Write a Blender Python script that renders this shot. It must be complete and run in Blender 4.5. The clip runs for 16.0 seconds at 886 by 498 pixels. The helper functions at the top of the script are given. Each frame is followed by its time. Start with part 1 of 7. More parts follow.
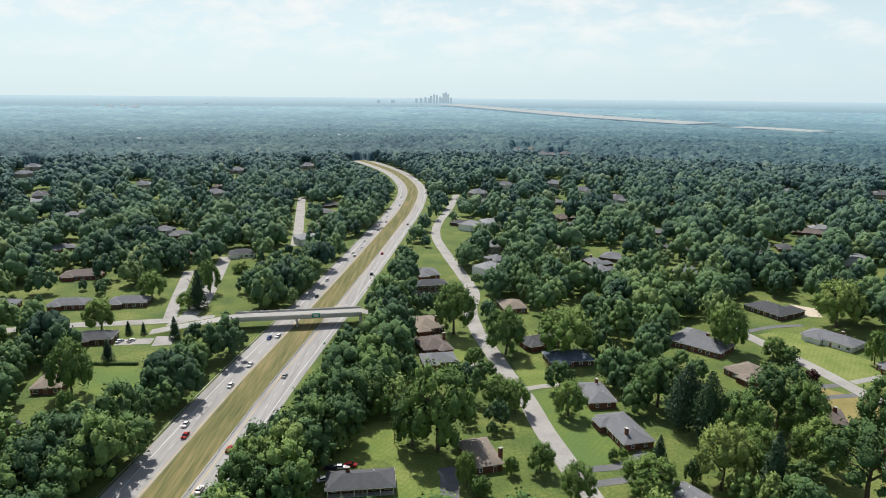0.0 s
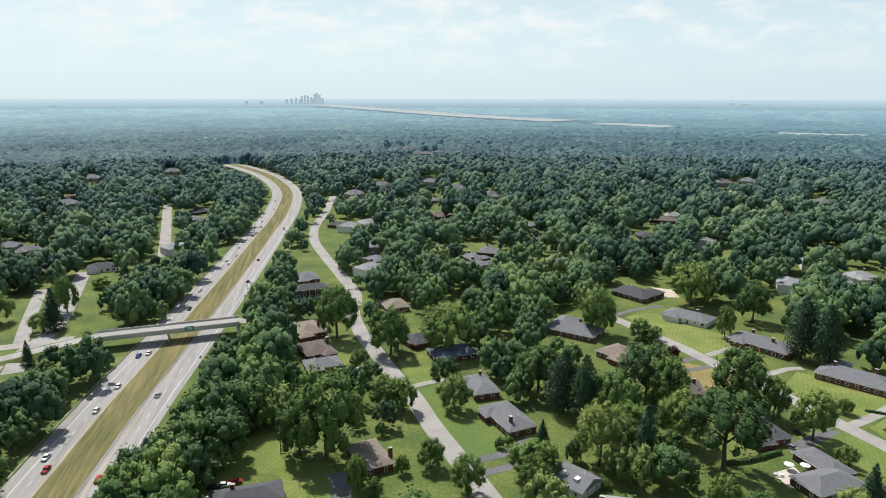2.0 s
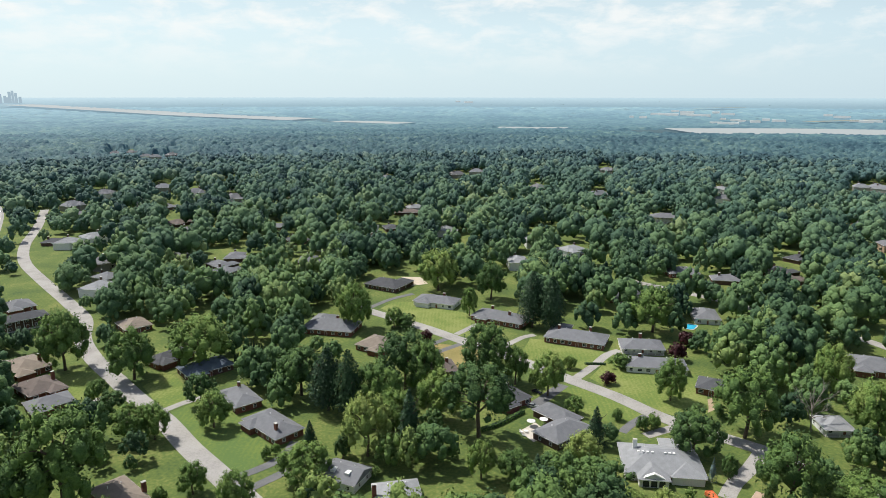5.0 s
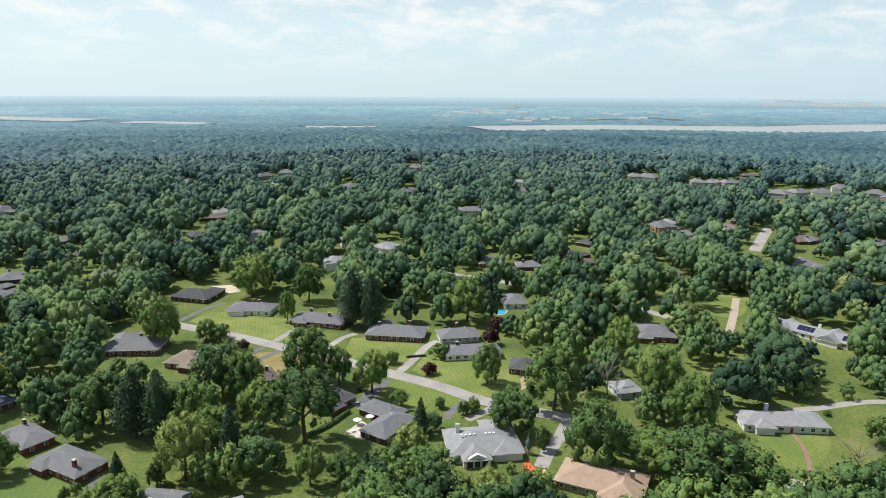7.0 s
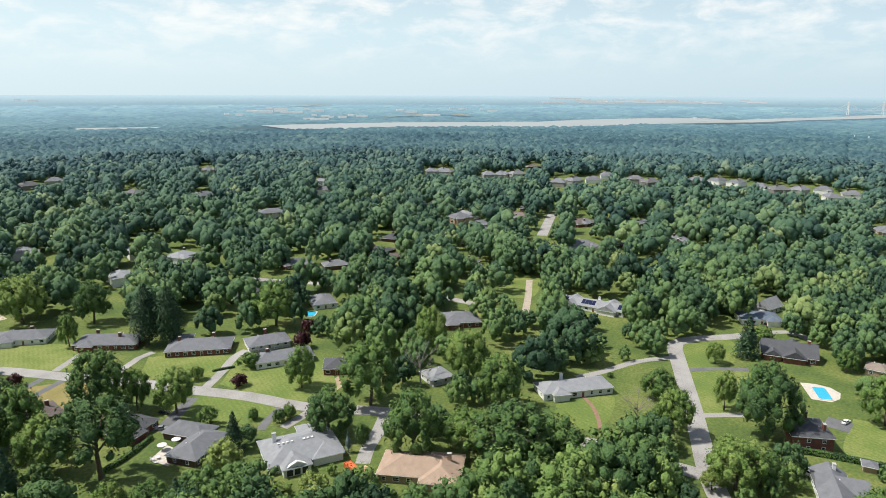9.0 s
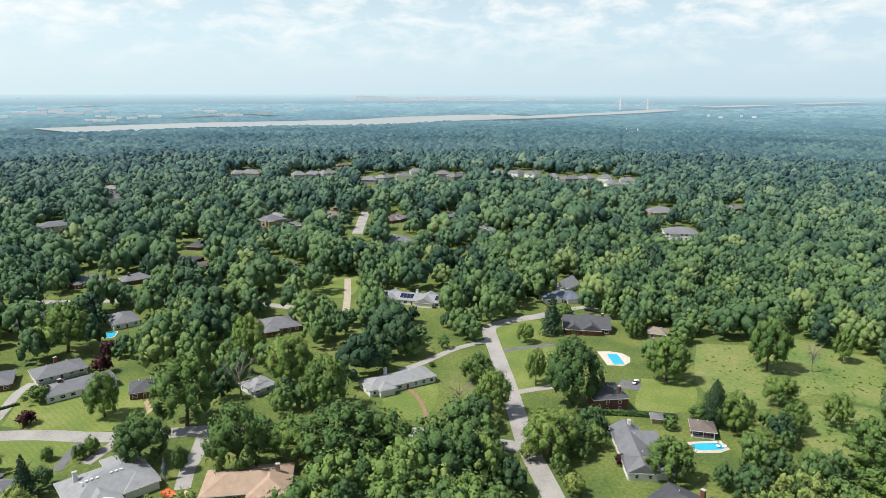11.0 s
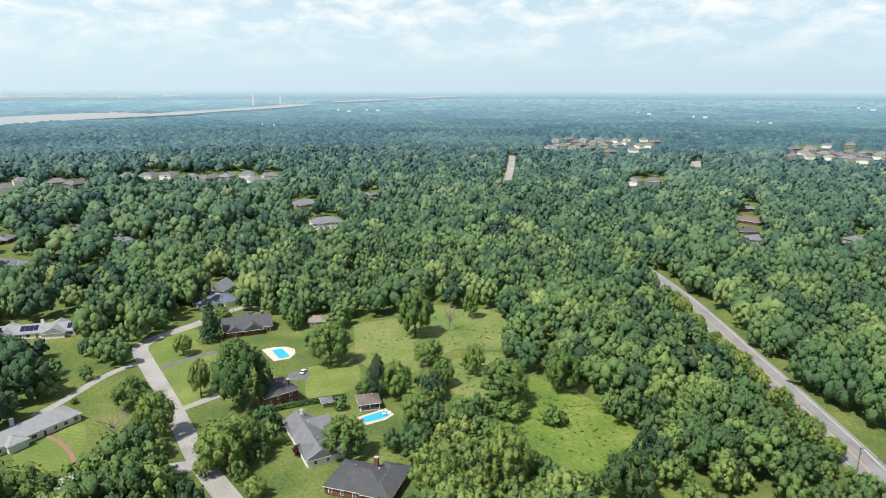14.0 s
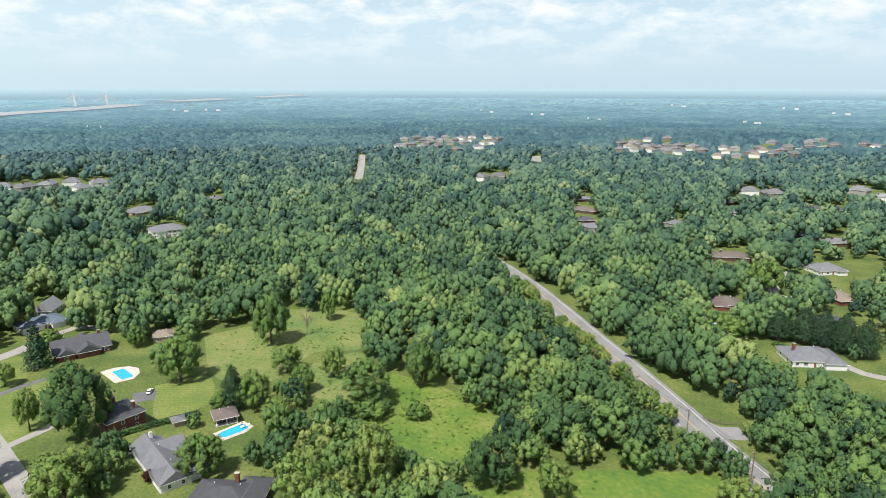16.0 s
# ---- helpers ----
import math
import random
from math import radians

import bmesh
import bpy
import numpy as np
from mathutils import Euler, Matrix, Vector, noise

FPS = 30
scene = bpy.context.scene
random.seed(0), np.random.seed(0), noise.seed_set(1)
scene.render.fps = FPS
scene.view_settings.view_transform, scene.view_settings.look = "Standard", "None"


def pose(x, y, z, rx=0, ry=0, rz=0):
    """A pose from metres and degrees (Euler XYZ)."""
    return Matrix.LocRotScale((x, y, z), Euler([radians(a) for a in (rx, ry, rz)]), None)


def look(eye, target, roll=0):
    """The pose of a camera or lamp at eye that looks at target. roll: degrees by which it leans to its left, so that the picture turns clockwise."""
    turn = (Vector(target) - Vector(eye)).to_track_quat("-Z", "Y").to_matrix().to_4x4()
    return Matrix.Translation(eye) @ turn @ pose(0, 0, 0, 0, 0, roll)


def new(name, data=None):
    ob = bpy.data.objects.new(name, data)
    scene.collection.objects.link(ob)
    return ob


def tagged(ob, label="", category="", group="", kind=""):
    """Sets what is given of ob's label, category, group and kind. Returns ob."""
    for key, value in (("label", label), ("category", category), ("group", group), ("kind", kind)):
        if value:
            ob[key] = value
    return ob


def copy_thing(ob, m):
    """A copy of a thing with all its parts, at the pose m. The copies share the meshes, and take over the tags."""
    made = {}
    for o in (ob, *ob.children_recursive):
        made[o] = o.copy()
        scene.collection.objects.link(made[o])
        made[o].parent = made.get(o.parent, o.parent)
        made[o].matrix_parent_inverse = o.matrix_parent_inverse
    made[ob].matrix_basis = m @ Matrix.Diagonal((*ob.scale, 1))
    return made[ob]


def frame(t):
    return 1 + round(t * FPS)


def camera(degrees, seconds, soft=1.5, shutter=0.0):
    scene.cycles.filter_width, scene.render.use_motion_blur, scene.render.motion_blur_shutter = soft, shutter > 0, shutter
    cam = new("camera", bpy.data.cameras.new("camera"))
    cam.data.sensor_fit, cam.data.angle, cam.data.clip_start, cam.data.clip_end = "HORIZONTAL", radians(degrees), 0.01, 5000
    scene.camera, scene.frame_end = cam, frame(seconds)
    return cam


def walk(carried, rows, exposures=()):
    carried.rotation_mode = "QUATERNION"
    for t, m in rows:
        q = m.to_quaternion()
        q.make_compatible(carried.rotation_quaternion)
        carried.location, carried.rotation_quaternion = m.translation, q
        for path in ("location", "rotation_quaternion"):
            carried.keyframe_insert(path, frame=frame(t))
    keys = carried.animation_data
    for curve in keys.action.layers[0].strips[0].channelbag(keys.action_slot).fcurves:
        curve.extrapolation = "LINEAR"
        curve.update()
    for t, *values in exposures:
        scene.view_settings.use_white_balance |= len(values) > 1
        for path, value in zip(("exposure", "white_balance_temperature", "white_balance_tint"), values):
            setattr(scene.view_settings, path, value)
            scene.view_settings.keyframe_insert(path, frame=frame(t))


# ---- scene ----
cam = camera(67.6, 16.0, soft=0.7)
EYE = 120.0                                  # height of the drone over the street


def eye(yaw, pitch, roll):
    return pose(0, 0, EYE, 90 + pitch, 0, yaw) @ pose(0, 0, 0, 0, 0, roll)


walk(cam, [
    (0.0, eye(0.00, -13.06, 0.52)),
    (0.5, eye(-2.18, -13.04, 0.44)),
    (1.0, eye(-4.50, -13.03, 0.45)),
    (1.5, eye(-7.32, -13.02, 0.36)),
    (2.0, eye(-10.65, -13.00, 0.10)),
    (2.5, eye(-14.05, -13.04, 0.16)),
    (3.0, eye(-17.32, -13.09, 0.16)),
    (3.5, eye(-20.68, -13.10, 0.15)),
    (4.0, eye(-24.42, -13.10, 0.05)),
    (6.5, eye(-44.82, -13.14, 0.23)),
    (7.0, eye(-48.77, -13.16, 0.22)),
    (7.5, eye(-52.89, -13.19, 0.22)),
    (8.0, eye(-57.16, -13.21, 0.14)),
    (8.5, eye(-61.53, -13.26, 0.16)),
    (9.0, eye(-65.89, -13.27, 0.15)),
    (11.5, eye(-86.89, -13.42, 0.08)),
    (12.0, eye(-92.20, -13.45, 0.14)),
    (12.5, eye(-97.52, -13.51, 0.09)),
    (13.0, eye(-102.58, -13.59, 0.10)),
    (13.5, eye(-107.58, -13.66, 0.05)),
    (14.0, eye(-112.43, -13.75, 0.02)),
    (14.5, eye(-116.94, -13.82, 0.01)),
    (15.0, eye(-119.62, -13.83, -0.02)),
    (15.5, eye(-121.94, -13.86, 0.00)),
    (16.0, eye(-125.32, -13.84, 0.04)),
], [(0.0, -0.03), (4.0, 0.0), (9.0, 0.08), (12.0, 0.14), (16.0, 0.18)])

# ---- sky, sun, exposure ----
SUN_AZ = math.atan2(-0.38, 0.925)            # from +y towards +x
SUN_EL = radians(57)
world = bpy.data.worlds.new("sky")
scene.world = world
world.use_nodes = True
wt = world.node_tree
wt.nodes.clear()


def wnode(kind, **sets):
    n = wt.nodes.new(kind)
    for k, v in sets.items():
        n.inputs[k].default_value = v
    return n


w_out = wt.nodes.new("ShaderNodeOutputWorld")
w_bg = wnode("ShaderNodeBackground", Strength=0.105)
sky = wt.nodes.new("ShaderNodeTexSky")
sky.sky_type = "NISHITA"
sky.sun_disc = False
sky.sun_elevation, sky.sun_rotation = SUN_EL, SUN_AZ
sky.altitude, sky.air_density, sky.dust_density, sky.ozone_density = 150, 1.0, 1.6, 1.0
# broken cloud, flattened towards the horizon, thinning out low down
w_geo = wt.nodes.new("ShaderNodeTexCoord")
w_map = wt.nodes.new("ShaderNodeMapping")
w_map.inputs["Scale"].default_value = (1, 1, 2.6)
w_sep = wt.nodes.new("ShaderNodeSeparateXYZ")
w_low = wt.nodes.new("ShaderNodeMapRange")
w_low.inputs["From Min"].default_value, w_low.inputs["From Max"].default_value = 0.02, 0.10
w_noise = wnode("ShaderNodeTexNoise", Scale=13.0, Detail=9.0, Roughness=0.60, Distortion=0.25)
w_ramp = wt.nodes.new("ShaderNodeValToRGB")
w_ramp.color_ramp.elements[0].position, w_ramp.color_ramp.elements[1].position = 0.44, 0.64
w_mul = wt.nodes.new("ShaderNodeMath")
w_mul.operation = "MULTIPLY"
w_thin = wt.nodes.new("ShaderNodeMapRange")
for k, v in (("From Min", 0.2), ("From Max", 0.55), ("To Min", 0.72), ("To Max", 0.35)):
    w_thin.inputs[k].default_value = v
w_mul2 = wt.nodes.new("ShaderNodeMath")
w_mul2.operation = "MULTIPLY"
w_mix = wt.nodes.new("ShaderNodeMixRGB")
w_mix.inputs[2].default_value = (9.3, 9.3, 9.1, 1)
w_gain = wt.nodes.new("ShaderNodeMixRGB")
w_high = wt.nodes.new("ShaderNodeMapRange")
for k, v in (("From Min", 0.09), ("From Max", 0.34), ("To Min", 0.86), ("To Max", 0.0)):
    w_high.inputs[k].default_value = v
w_side = wt.nodes.new("ShaderNodeVectorMath")
w_side.operation = "DOT_PRODUCT"
w_side.inputs[1].default_value = (math.sin(SUN_AZ), math.cos(SUN_AZ), 0)
w_turn = wt.nodes.new("ShaderNodeMapRange")
w_turn.inputs["From Min"].default_value = -1
w_air = wt.nodes.new("ShaderNodeMixRGB")
w_air.inputs[1].default_value, w_air.inputs[2].default_value = (5.5, 7.1, 8.1, 1), (7.4, 9.0, 9.5, 1)
wl = wt.links.new
wl(w_geo.outputs["Generated"], w_map.inputs["Vector"])
wl(w_geo.outputs["Generated"], w_sep.inputs[0])
wl(w_geo.outputs["Generated"], w_side.inputs[0])
wl(w_side.outputs["Value"], w_turn.inputs["Value"])
wl(w_turn.outputs[0], w_air.inputs[0])
wl(w_air.outputs[0], w_gain.inputs[2])
wl(w_sep.outputs["Z"], w_low.inputs["Value"])
wl(w_sep.outputs["Z"], w_high.inputs["Value"])
wl(w_high.outputs[0], w_gain.inputs[0])
wl(w_map.outputs[0], w_noise.inputs["Vector"])
wl(w_noise.outputs[0], w_ramp.inputs[0])
wl(w_ramp.outputs[0], w_mul.inputs[0])
wl(w_low.outputs[0], w_mul.inputs[1])
wl(w_sep.outputs["Z"], w_thin.inputs["Value"])
wl(w_mul.outputs[0], w_mul2.inputs[0])
wl(w_thin.outputs[0], w_mul2.inputs[1])
wl(w_mul2.outputs[0], w_mix.inputs[0])
wl(sky.outputs[0], w_gain.inputs[1])
wl(w_gain.outputs[0], w_mix.inputs[1])
wl(w_mix.outputs[0], w_bg.inputs["Color"])
wl(w_bg.outputs[0], w_out.inputs["Surface"])

sun = new("sun", bpy.data.lights.new("sun", "SUN"))
sun.data.energy, sun.data.angle, sun.data.color = 5.0, radians(0.6), (1.0, 0.95, 0.88)
to_sun = Vector((math.sin(SUN_AZ) * math.cos(SUN_EL), math.cos(SUN_AZ) * math.cos(SUN_EL), math.sin(SUN_EL)))
sun.matrix_world = look(to_sun * 500, (0, 0, 0))
scene.view_settings.exposure = 0.0


# ---- materials ----
def material(name, stops, scale=1.0, fine=12.0, rough=0.85, bump=0.0, metal=0.0, tone=False, translucent=0.0, vary=0.0,
             stripes=0.0, glow=None, stretch=None):
    """Colour by two scales of noise through a ramp of (place, colour)."""
    m = bpy.data.materials.new(name)
    m.use_nodes = True
    nt = m.node_tree
    b = nt.nodes["Principled BSDF"]
    b.inputs["Roughness"].default_value, b.inputs["Metallic"].default_value = rough, metal
    b.inputs["Specular IOR Level"].default_value = 0.25
    co = nt.nodes.new("ShaderNodeTexCoord")
    geo = nt.nodes.new("ShaderNodeNewGeometry")
    n1, n2 = nt.nodes.new("ShaderNodeTexNoise"), nt.nodes.new("ShaderNodeTexNoise")
    n1.inputs["Scale"].default_value, n2.inputs["Scale"].default_value = scale, fine
    n1.inputs["Detail"].default_value, n2.inputs["Detail"].default_value = 4, 5
    place = geo.outputs["Position"]
    if stretch:
        long_way = nt.nodes.new("ShaderNodeMapping")
        long_way.inputs["Scale"].default_value = stretch
        long_way.inputs["Rotation"].default_value = (0, 0, 0.07)
        nt.links.new(place, long_way.inputs["Vector"])
        place = long_way.outputs[0]
    nt.links.new(place, n1.inputs["Vector"])
    nt.links.new(place, n2.inputs["Vector"])
    add = nt.nodes.new("ShaderNodeMath")
    add.operation = "MULTIPLY_ADD"
    add.inputs[1].default_value = 0.45
    nt.links.new(n2.outputs[0], add.inputs[0])
    half = nt.nodes.new("ShaderNodeMath")
    half.operation = "MULTIPLY"
    half.inputs[1].default_value = 0.55
    nt.links.new(n1.outputs[0], half.inputs[0])
    nt.links.new(half.outputs[0], add.inputs[2])
    value = add.outputs[0]

    def plus(value, socket, weight):
        k = nt.nodes.new("ShaderNodeMath")
        k.operation = "MULTIPLY_ADD"
        k.inputs[1].default_value = weight
        nt.links.new(socket, k.inputs[0])
        c = nt.nodes.new("ShaderNodeMath")
        c.operation = "SUBTRACT"
        c.inputs[1].default_value = weight / 2
        nt.links.new(value, c.inputs[0])
        nt.links.new(c.outputs[0], k.inputs[2])
        return k.outputs[0]

    if tone:
        at = nt.nodes.new("ShaderNodeAttribute")
        at.attribute_name = "tone"
        value = plus(value, at.outputs["Fac"], 0.80)
        value = plus(value, geo.outputs["Random Per Island"], 0.08)
    if vary:
        oi = nt.nodes.new("ShaderNodeObjectInfo")
        value = plus(value, oi.outputs["Random"], vary)
    if stripes:
        wv = nt.nodes.new("ShaderNodeTexWave")
        wv.inputs["Scale"].default_value, wv.inputs["Distortion"].default_value = 0.16, 0.4
        mp = nt.nodes.new("ShaderNodeMapping")
        mp.inputs["Rotation"].default_value = (0, 0, 0.6)
        nt.links.new(co.outputs["Object"], mp.inputs["Vector"])
        nt.links.new(mp.outputs[0], wv.inputs["Vector"])
        value = plus(value, wv.outputs["Fac"], stripes)
    ramp = nt.nodes.new("ShaderNodeValToRGB")
    el = ramp.color_ramp.elements
    while len(el) < len(stops):
        el.new(0.5)
    for e, (p, c) in zip(el, stops):
        e.position, e.color = p, (*c, 1)
    nt.links.new(value, ramp.inputs[0])
    nt.links.new(ramp.outputs[0], b.inputs["Base Color"])
    if bump:
        bp = nt.nodes.new("ShaderNodeBump")
        bp.inputs["Strength"].default_value, bp.inputs["Distance"].default_value = bump, 0.9 if tone else 0.1
        nt.links.new(n2.outputs[0], bp.inputs["Height"])
        nt.links.new(bp.outputs[0], b.inputs["Normal"])
    if glow:
        b.inputs["Emission Color"].default_value = (*glow[:3], 1)
        b.inputs["Emission Strength"].default_value = glow[3]
    if translucent:
        tr = nt.nodes.new("ShaderNodeBsdfTranslucent")
        nt.links.new(ramp.outputs[0], tr.inputs["Color"])
        mx = nt.nodes.new("ShaderNodeMixShader")
        mx.inputs[0].default_value = translucent
        nt.links.new(b.outputs[0], mx.inputs[1])
        nt.links.new(tr.outputs[0], mx.inputs[2])
        nt.links.new(mx.outputs[0], nt.nodes["Material Output"].inputs["Surface"])
    return m


def plain(name, colour, rough=0.6, metal=0.0, spread=0.12, scale=2.0, **more):
    lo, hi = [tuple(c * k for c in colour) for k in (1 - spread, 1 + spread)]
    return material(name, ((0.38, lo), (0.62, hi)), scale=scale, fine=scale * 7, rough=rough, metal=metal, **more)


LEAF = material("leaves", ((0.12, (0.026, 0.062, 0.029)), (0.42, (0.076, 0.146, 0.043)), (0.70, (0.150, 0.244, 0.056)), (0.98, (0.275, 0.340, 0.092))),
                scale=0.12, fine=1.9, rough=0.75, tone=True, vary=0.32, translucent=0.03, bump=0.9)


def steps(nt, socket, stops):
    """A colour that runs evenly through (value, colour) stops of any range."""
    lo, hi = stops[0][0], stops[-1][0]
    mr = nt.nodes.new("ShaderNodeMapRange")
    mr.inputs["From Min"].default_value, mr.inputs["From Max"].default_value = lo, hi
    nt.links.new(socket, mr.inputs["Value"])
    ramp = nt.nodes.new("ShaderNodeValToRGB")
    el = ramp.color_ramp.elements
    while len(el) < len(stops):
        el.new(0.5)
    for e, (p, c) in zip(el, stops):
        e.position, e.color = (p - lo) / (hi - lo), (*c, 1)
    nt.links.new(mr.outputs[0], ramp.inputs[0])
    return ramp.outputs[0]


def outward(nt):
    """How far a place lies from the origin, at the camera's foot."""
    geo, ln = nt.nodes.new("ShaderNodeNewGeometry"), nt.nodes.new("ShaderNodeVectorMath")
    ln.operation = "LENGTH"
    nt.links.new(geo.outputs["Position"], ln.inputs[0])
    return ln.outputs["Value"]


# emission colours standing in for hazy air before the backdrop, by its distance
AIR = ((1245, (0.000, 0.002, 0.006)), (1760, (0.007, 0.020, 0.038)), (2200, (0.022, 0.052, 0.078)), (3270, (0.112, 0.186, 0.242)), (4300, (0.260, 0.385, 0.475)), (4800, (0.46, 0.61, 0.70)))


def hazed_leaves(name, scale, fine, bump, backdrop=False):
    """Woodland foliage, garden green near by; distance haze is painted in as duller blue."""
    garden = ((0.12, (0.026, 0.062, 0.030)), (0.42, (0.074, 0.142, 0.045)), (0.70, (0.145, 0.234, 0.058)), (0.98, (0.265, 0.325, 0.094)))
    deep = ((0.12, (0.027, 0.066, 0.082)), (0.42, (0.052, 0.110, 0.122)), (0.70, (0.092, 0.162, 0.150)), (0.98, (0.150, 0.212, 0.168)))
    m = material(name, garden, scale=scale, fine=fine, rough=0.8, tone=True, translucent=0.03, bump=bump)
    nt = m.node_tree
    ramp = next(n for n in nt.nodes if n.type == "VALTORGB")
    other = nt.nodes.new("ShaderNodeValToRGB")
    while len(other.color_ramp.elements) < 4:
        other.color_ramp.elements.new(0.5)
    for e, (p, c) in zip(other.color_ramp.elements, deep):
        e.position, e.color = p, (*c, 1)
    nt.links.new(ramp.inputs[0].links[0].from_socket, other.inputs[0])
    # haze put into the base colour: the bluer ramp takes over with distance
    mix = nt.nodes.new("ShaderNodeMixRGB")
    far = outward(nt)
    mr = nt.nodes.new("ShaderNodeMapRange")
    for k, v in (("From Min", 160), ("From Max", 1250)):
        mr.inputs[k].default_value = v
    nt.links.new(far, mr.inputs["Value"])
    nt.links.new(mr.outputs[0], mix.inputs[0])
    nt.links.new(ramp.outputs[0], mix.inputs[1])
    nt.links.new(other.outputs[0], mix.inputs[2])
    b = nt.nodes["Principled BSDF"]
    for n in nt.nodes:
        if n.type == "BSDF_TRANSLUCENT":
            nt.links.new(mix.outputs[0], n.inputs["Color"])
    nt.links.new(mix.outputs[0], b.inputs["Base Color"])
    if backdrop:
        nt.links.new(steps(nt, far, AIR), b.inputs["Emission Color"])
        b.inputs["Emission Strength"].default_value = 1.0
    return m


LEAF_WOOD = hazed_leaves("woodland_leaves", 0.02, 1.3, 0.9)
LEAF_FAR = hazed_leaves("hazed_woodland_leaves", 0.012, 0.6, 1.0)
LEAF_BACKDROP = hazed_leaves("backdrop_leaves", 0.005, 0.14, 1.0, backdrop=True)
LEAF_PURPLE = material("purple_leaves", ((0.2, (0.022, 0.006, 0.008)), (0.8, (0.075, 0.020, 0.024))), scale=0.5, fine=3, tone=True, rough=0.5, translucent=0.1)
LEAF_BLUE = material("blue_needles", ((0.2, (0.05, 0.085, 0.075)), (0.8, (0.14, 0.20, 0.19))), scale=0.5, fine=3, tone=True, rough=0.6)
NEEDLE = material("dark_needles", ((0.2, (0.013, 0.036, 0.018)), (0.6, (0.032, 0.074, 0.030)), (0.95, (0.07, 0.125, 0.045))), scale=0.4, fine=3, tone=True, vary=0.2, rough=0.6)
BARK = material("bark", ((0.25, (0.06, 0.045, 0.032)), (0.75, (0.16, 0.125, 0.095))), scale=1.5, fine=14, rough=0.95, bump=0.5)
DEADWOOD = material("dead_wood", ((0.25, (0.16, 0.14, 0.12)), (0.75, (0.34, 0.31, 0.28))), scale=1.5, fine=14, rough=0.95)
GROUND = material("ground_grass", ((0.36, (0.062, 0.104, 0.032)), (0.5, (0.105, 0.148, 0.036)), (0.64, (0.182, 0.202, 0.062))), scale=0.05, fine=0.8, rough=0.95, bump=0.5)
LAWN = material("mown_lawn", ((0.34, (0.096, 0.156, 0.044)), (0.5, (0.140, 0.192, 0.044)), (0.66, (0.216, 0.245, 0.076))), scale=0.07, fine=1.0, rough=0.95, bump=0.4, stripes=0.05, vary=0.16)
DRYGRASS = material("dry_lawn", ((0.25, (0.17, 0.155, 0.05)), (0.75, (0.33, 0.27, 0.11))), scale=0.10, fine=1.6, rough=0.95)
MEADOW = material("meadow", ((0.34, (0.090, 0.165, 0.050)), (0.47, (0.150, 0.205, 0.058)), (0.60, (0.215, 0.230, 0.085)), (0.72, (0.30, 0.25, 0.12))), scale=0.05, fine=0.55, rough=0.95, bump=0.9)
MEADOWGREEN = material("green_meadow", ((0.34, (0.066, 0.143, 0.031)), (0.5, (0.125, 0.195, 0.034)), (0.66, (0.215, 0.245, 0.070))), scale=0.06, fine=0.5, rough=0.95, bump=0.9)
MEDIAN = material("median_grass", ((0.36, (0.078, 0.096, 0.034)), (0.48, (0.140, 0.138, 0.056)), (0.58, (0.215, 0.180, 0.082)), (0.70, (0.310, 0.250, 0.130))), scale=0.35, fine=1.6, rough=0.95, bump=0.4, stretch=(1.3, 0.05, 1))
BARE = material("bare_earth", ((0.3, (0.26, 0.19, 0.12)), (0.7, (0.46, 0.36, 0.25))), scale=0.4, fine=4, rough=0.95)
BARE_PALE = material("pale_sand", ((0.3, (0.44, 0.38, 0.29)), (0.7, (0.60, 0.53, 0.43))), scale=0.3, fine=4, rough=0.95)
GRAVEL = material("gravel", ((0.3, (0.30, 0.25, 0.19)), (0.7, (0.50, 0.44, 0.36))), scale=0.4, fine=5, rough=0.95)
CONCRETE_ROAD = material("pale_concrete", ((0.25, (0.189, 0.182, 0.170)), (0.5, (0.33, 0.32, 0.30)), (0.8, (0.42, 0.41, 0.39))), scale=0.10, fine=1.7, rough=0.9)
HIGHWAY = material("worn_concrete_lanes", ((0.36, (0.240, 0.236, 0.228)), (0.5, (0.305, 0.300, 0.292)), (0.66, (0.355, 0.348, 0.340))), scale=0.30, fine=1.2, rough=0.85, stretch=(1.6, 0.05, 1))
ASPHALT = material("grey_asphalt", ((0.25, (0.156, 0.156, 0.156)), (0.5, (0.24, 0.24, 0.24)), (0.8, (0.32, 0.32, 0.31))), scale=0.10, fine=1.5, rough=0.9)
ASPHALT_OLD = material("old_asphalt", ((0.25, (0.095, 0.10, 0.105)), (0.75, (0.20, 0.20, 0.205))), scale=0.2, fine=2.5, rough=0.9)
BRICKPATH = material("brick_paving", ((0.3, (0.20, 0.12, 0.085)), (0.7, (0.33, 0.21, 0.15))), scale=0.8, fine=6, rough=0.9)
PATIO = material("patio_stone", ((0.3, (0.44, 0.40, 0.34)), (0.7, (0.64, 0.60, 0.53))), scale=0.6, fine=4, rough=0.85)
PAINT_WHITE = plain("road_paint_white", (0.72, 0.72, 0.70), 0.7, scale=1.0)
PAINT_YELLOW = plain("road_paint_yellow", (0.62, 0.42, 0.10), 0.7, scale=1.0)
SHINGLES = {}


def shingle(name, c):
    m = material(name, ((0.2, tuple(k * 0.72 for k in c)), (0.5, c), (0.8, tuple(k * 1.28 for k in c))), scale=0.5, fine=5.0, rough=0.92, bump=0.3, vary=0.2)
    SHINGLES[name] = m
    return m


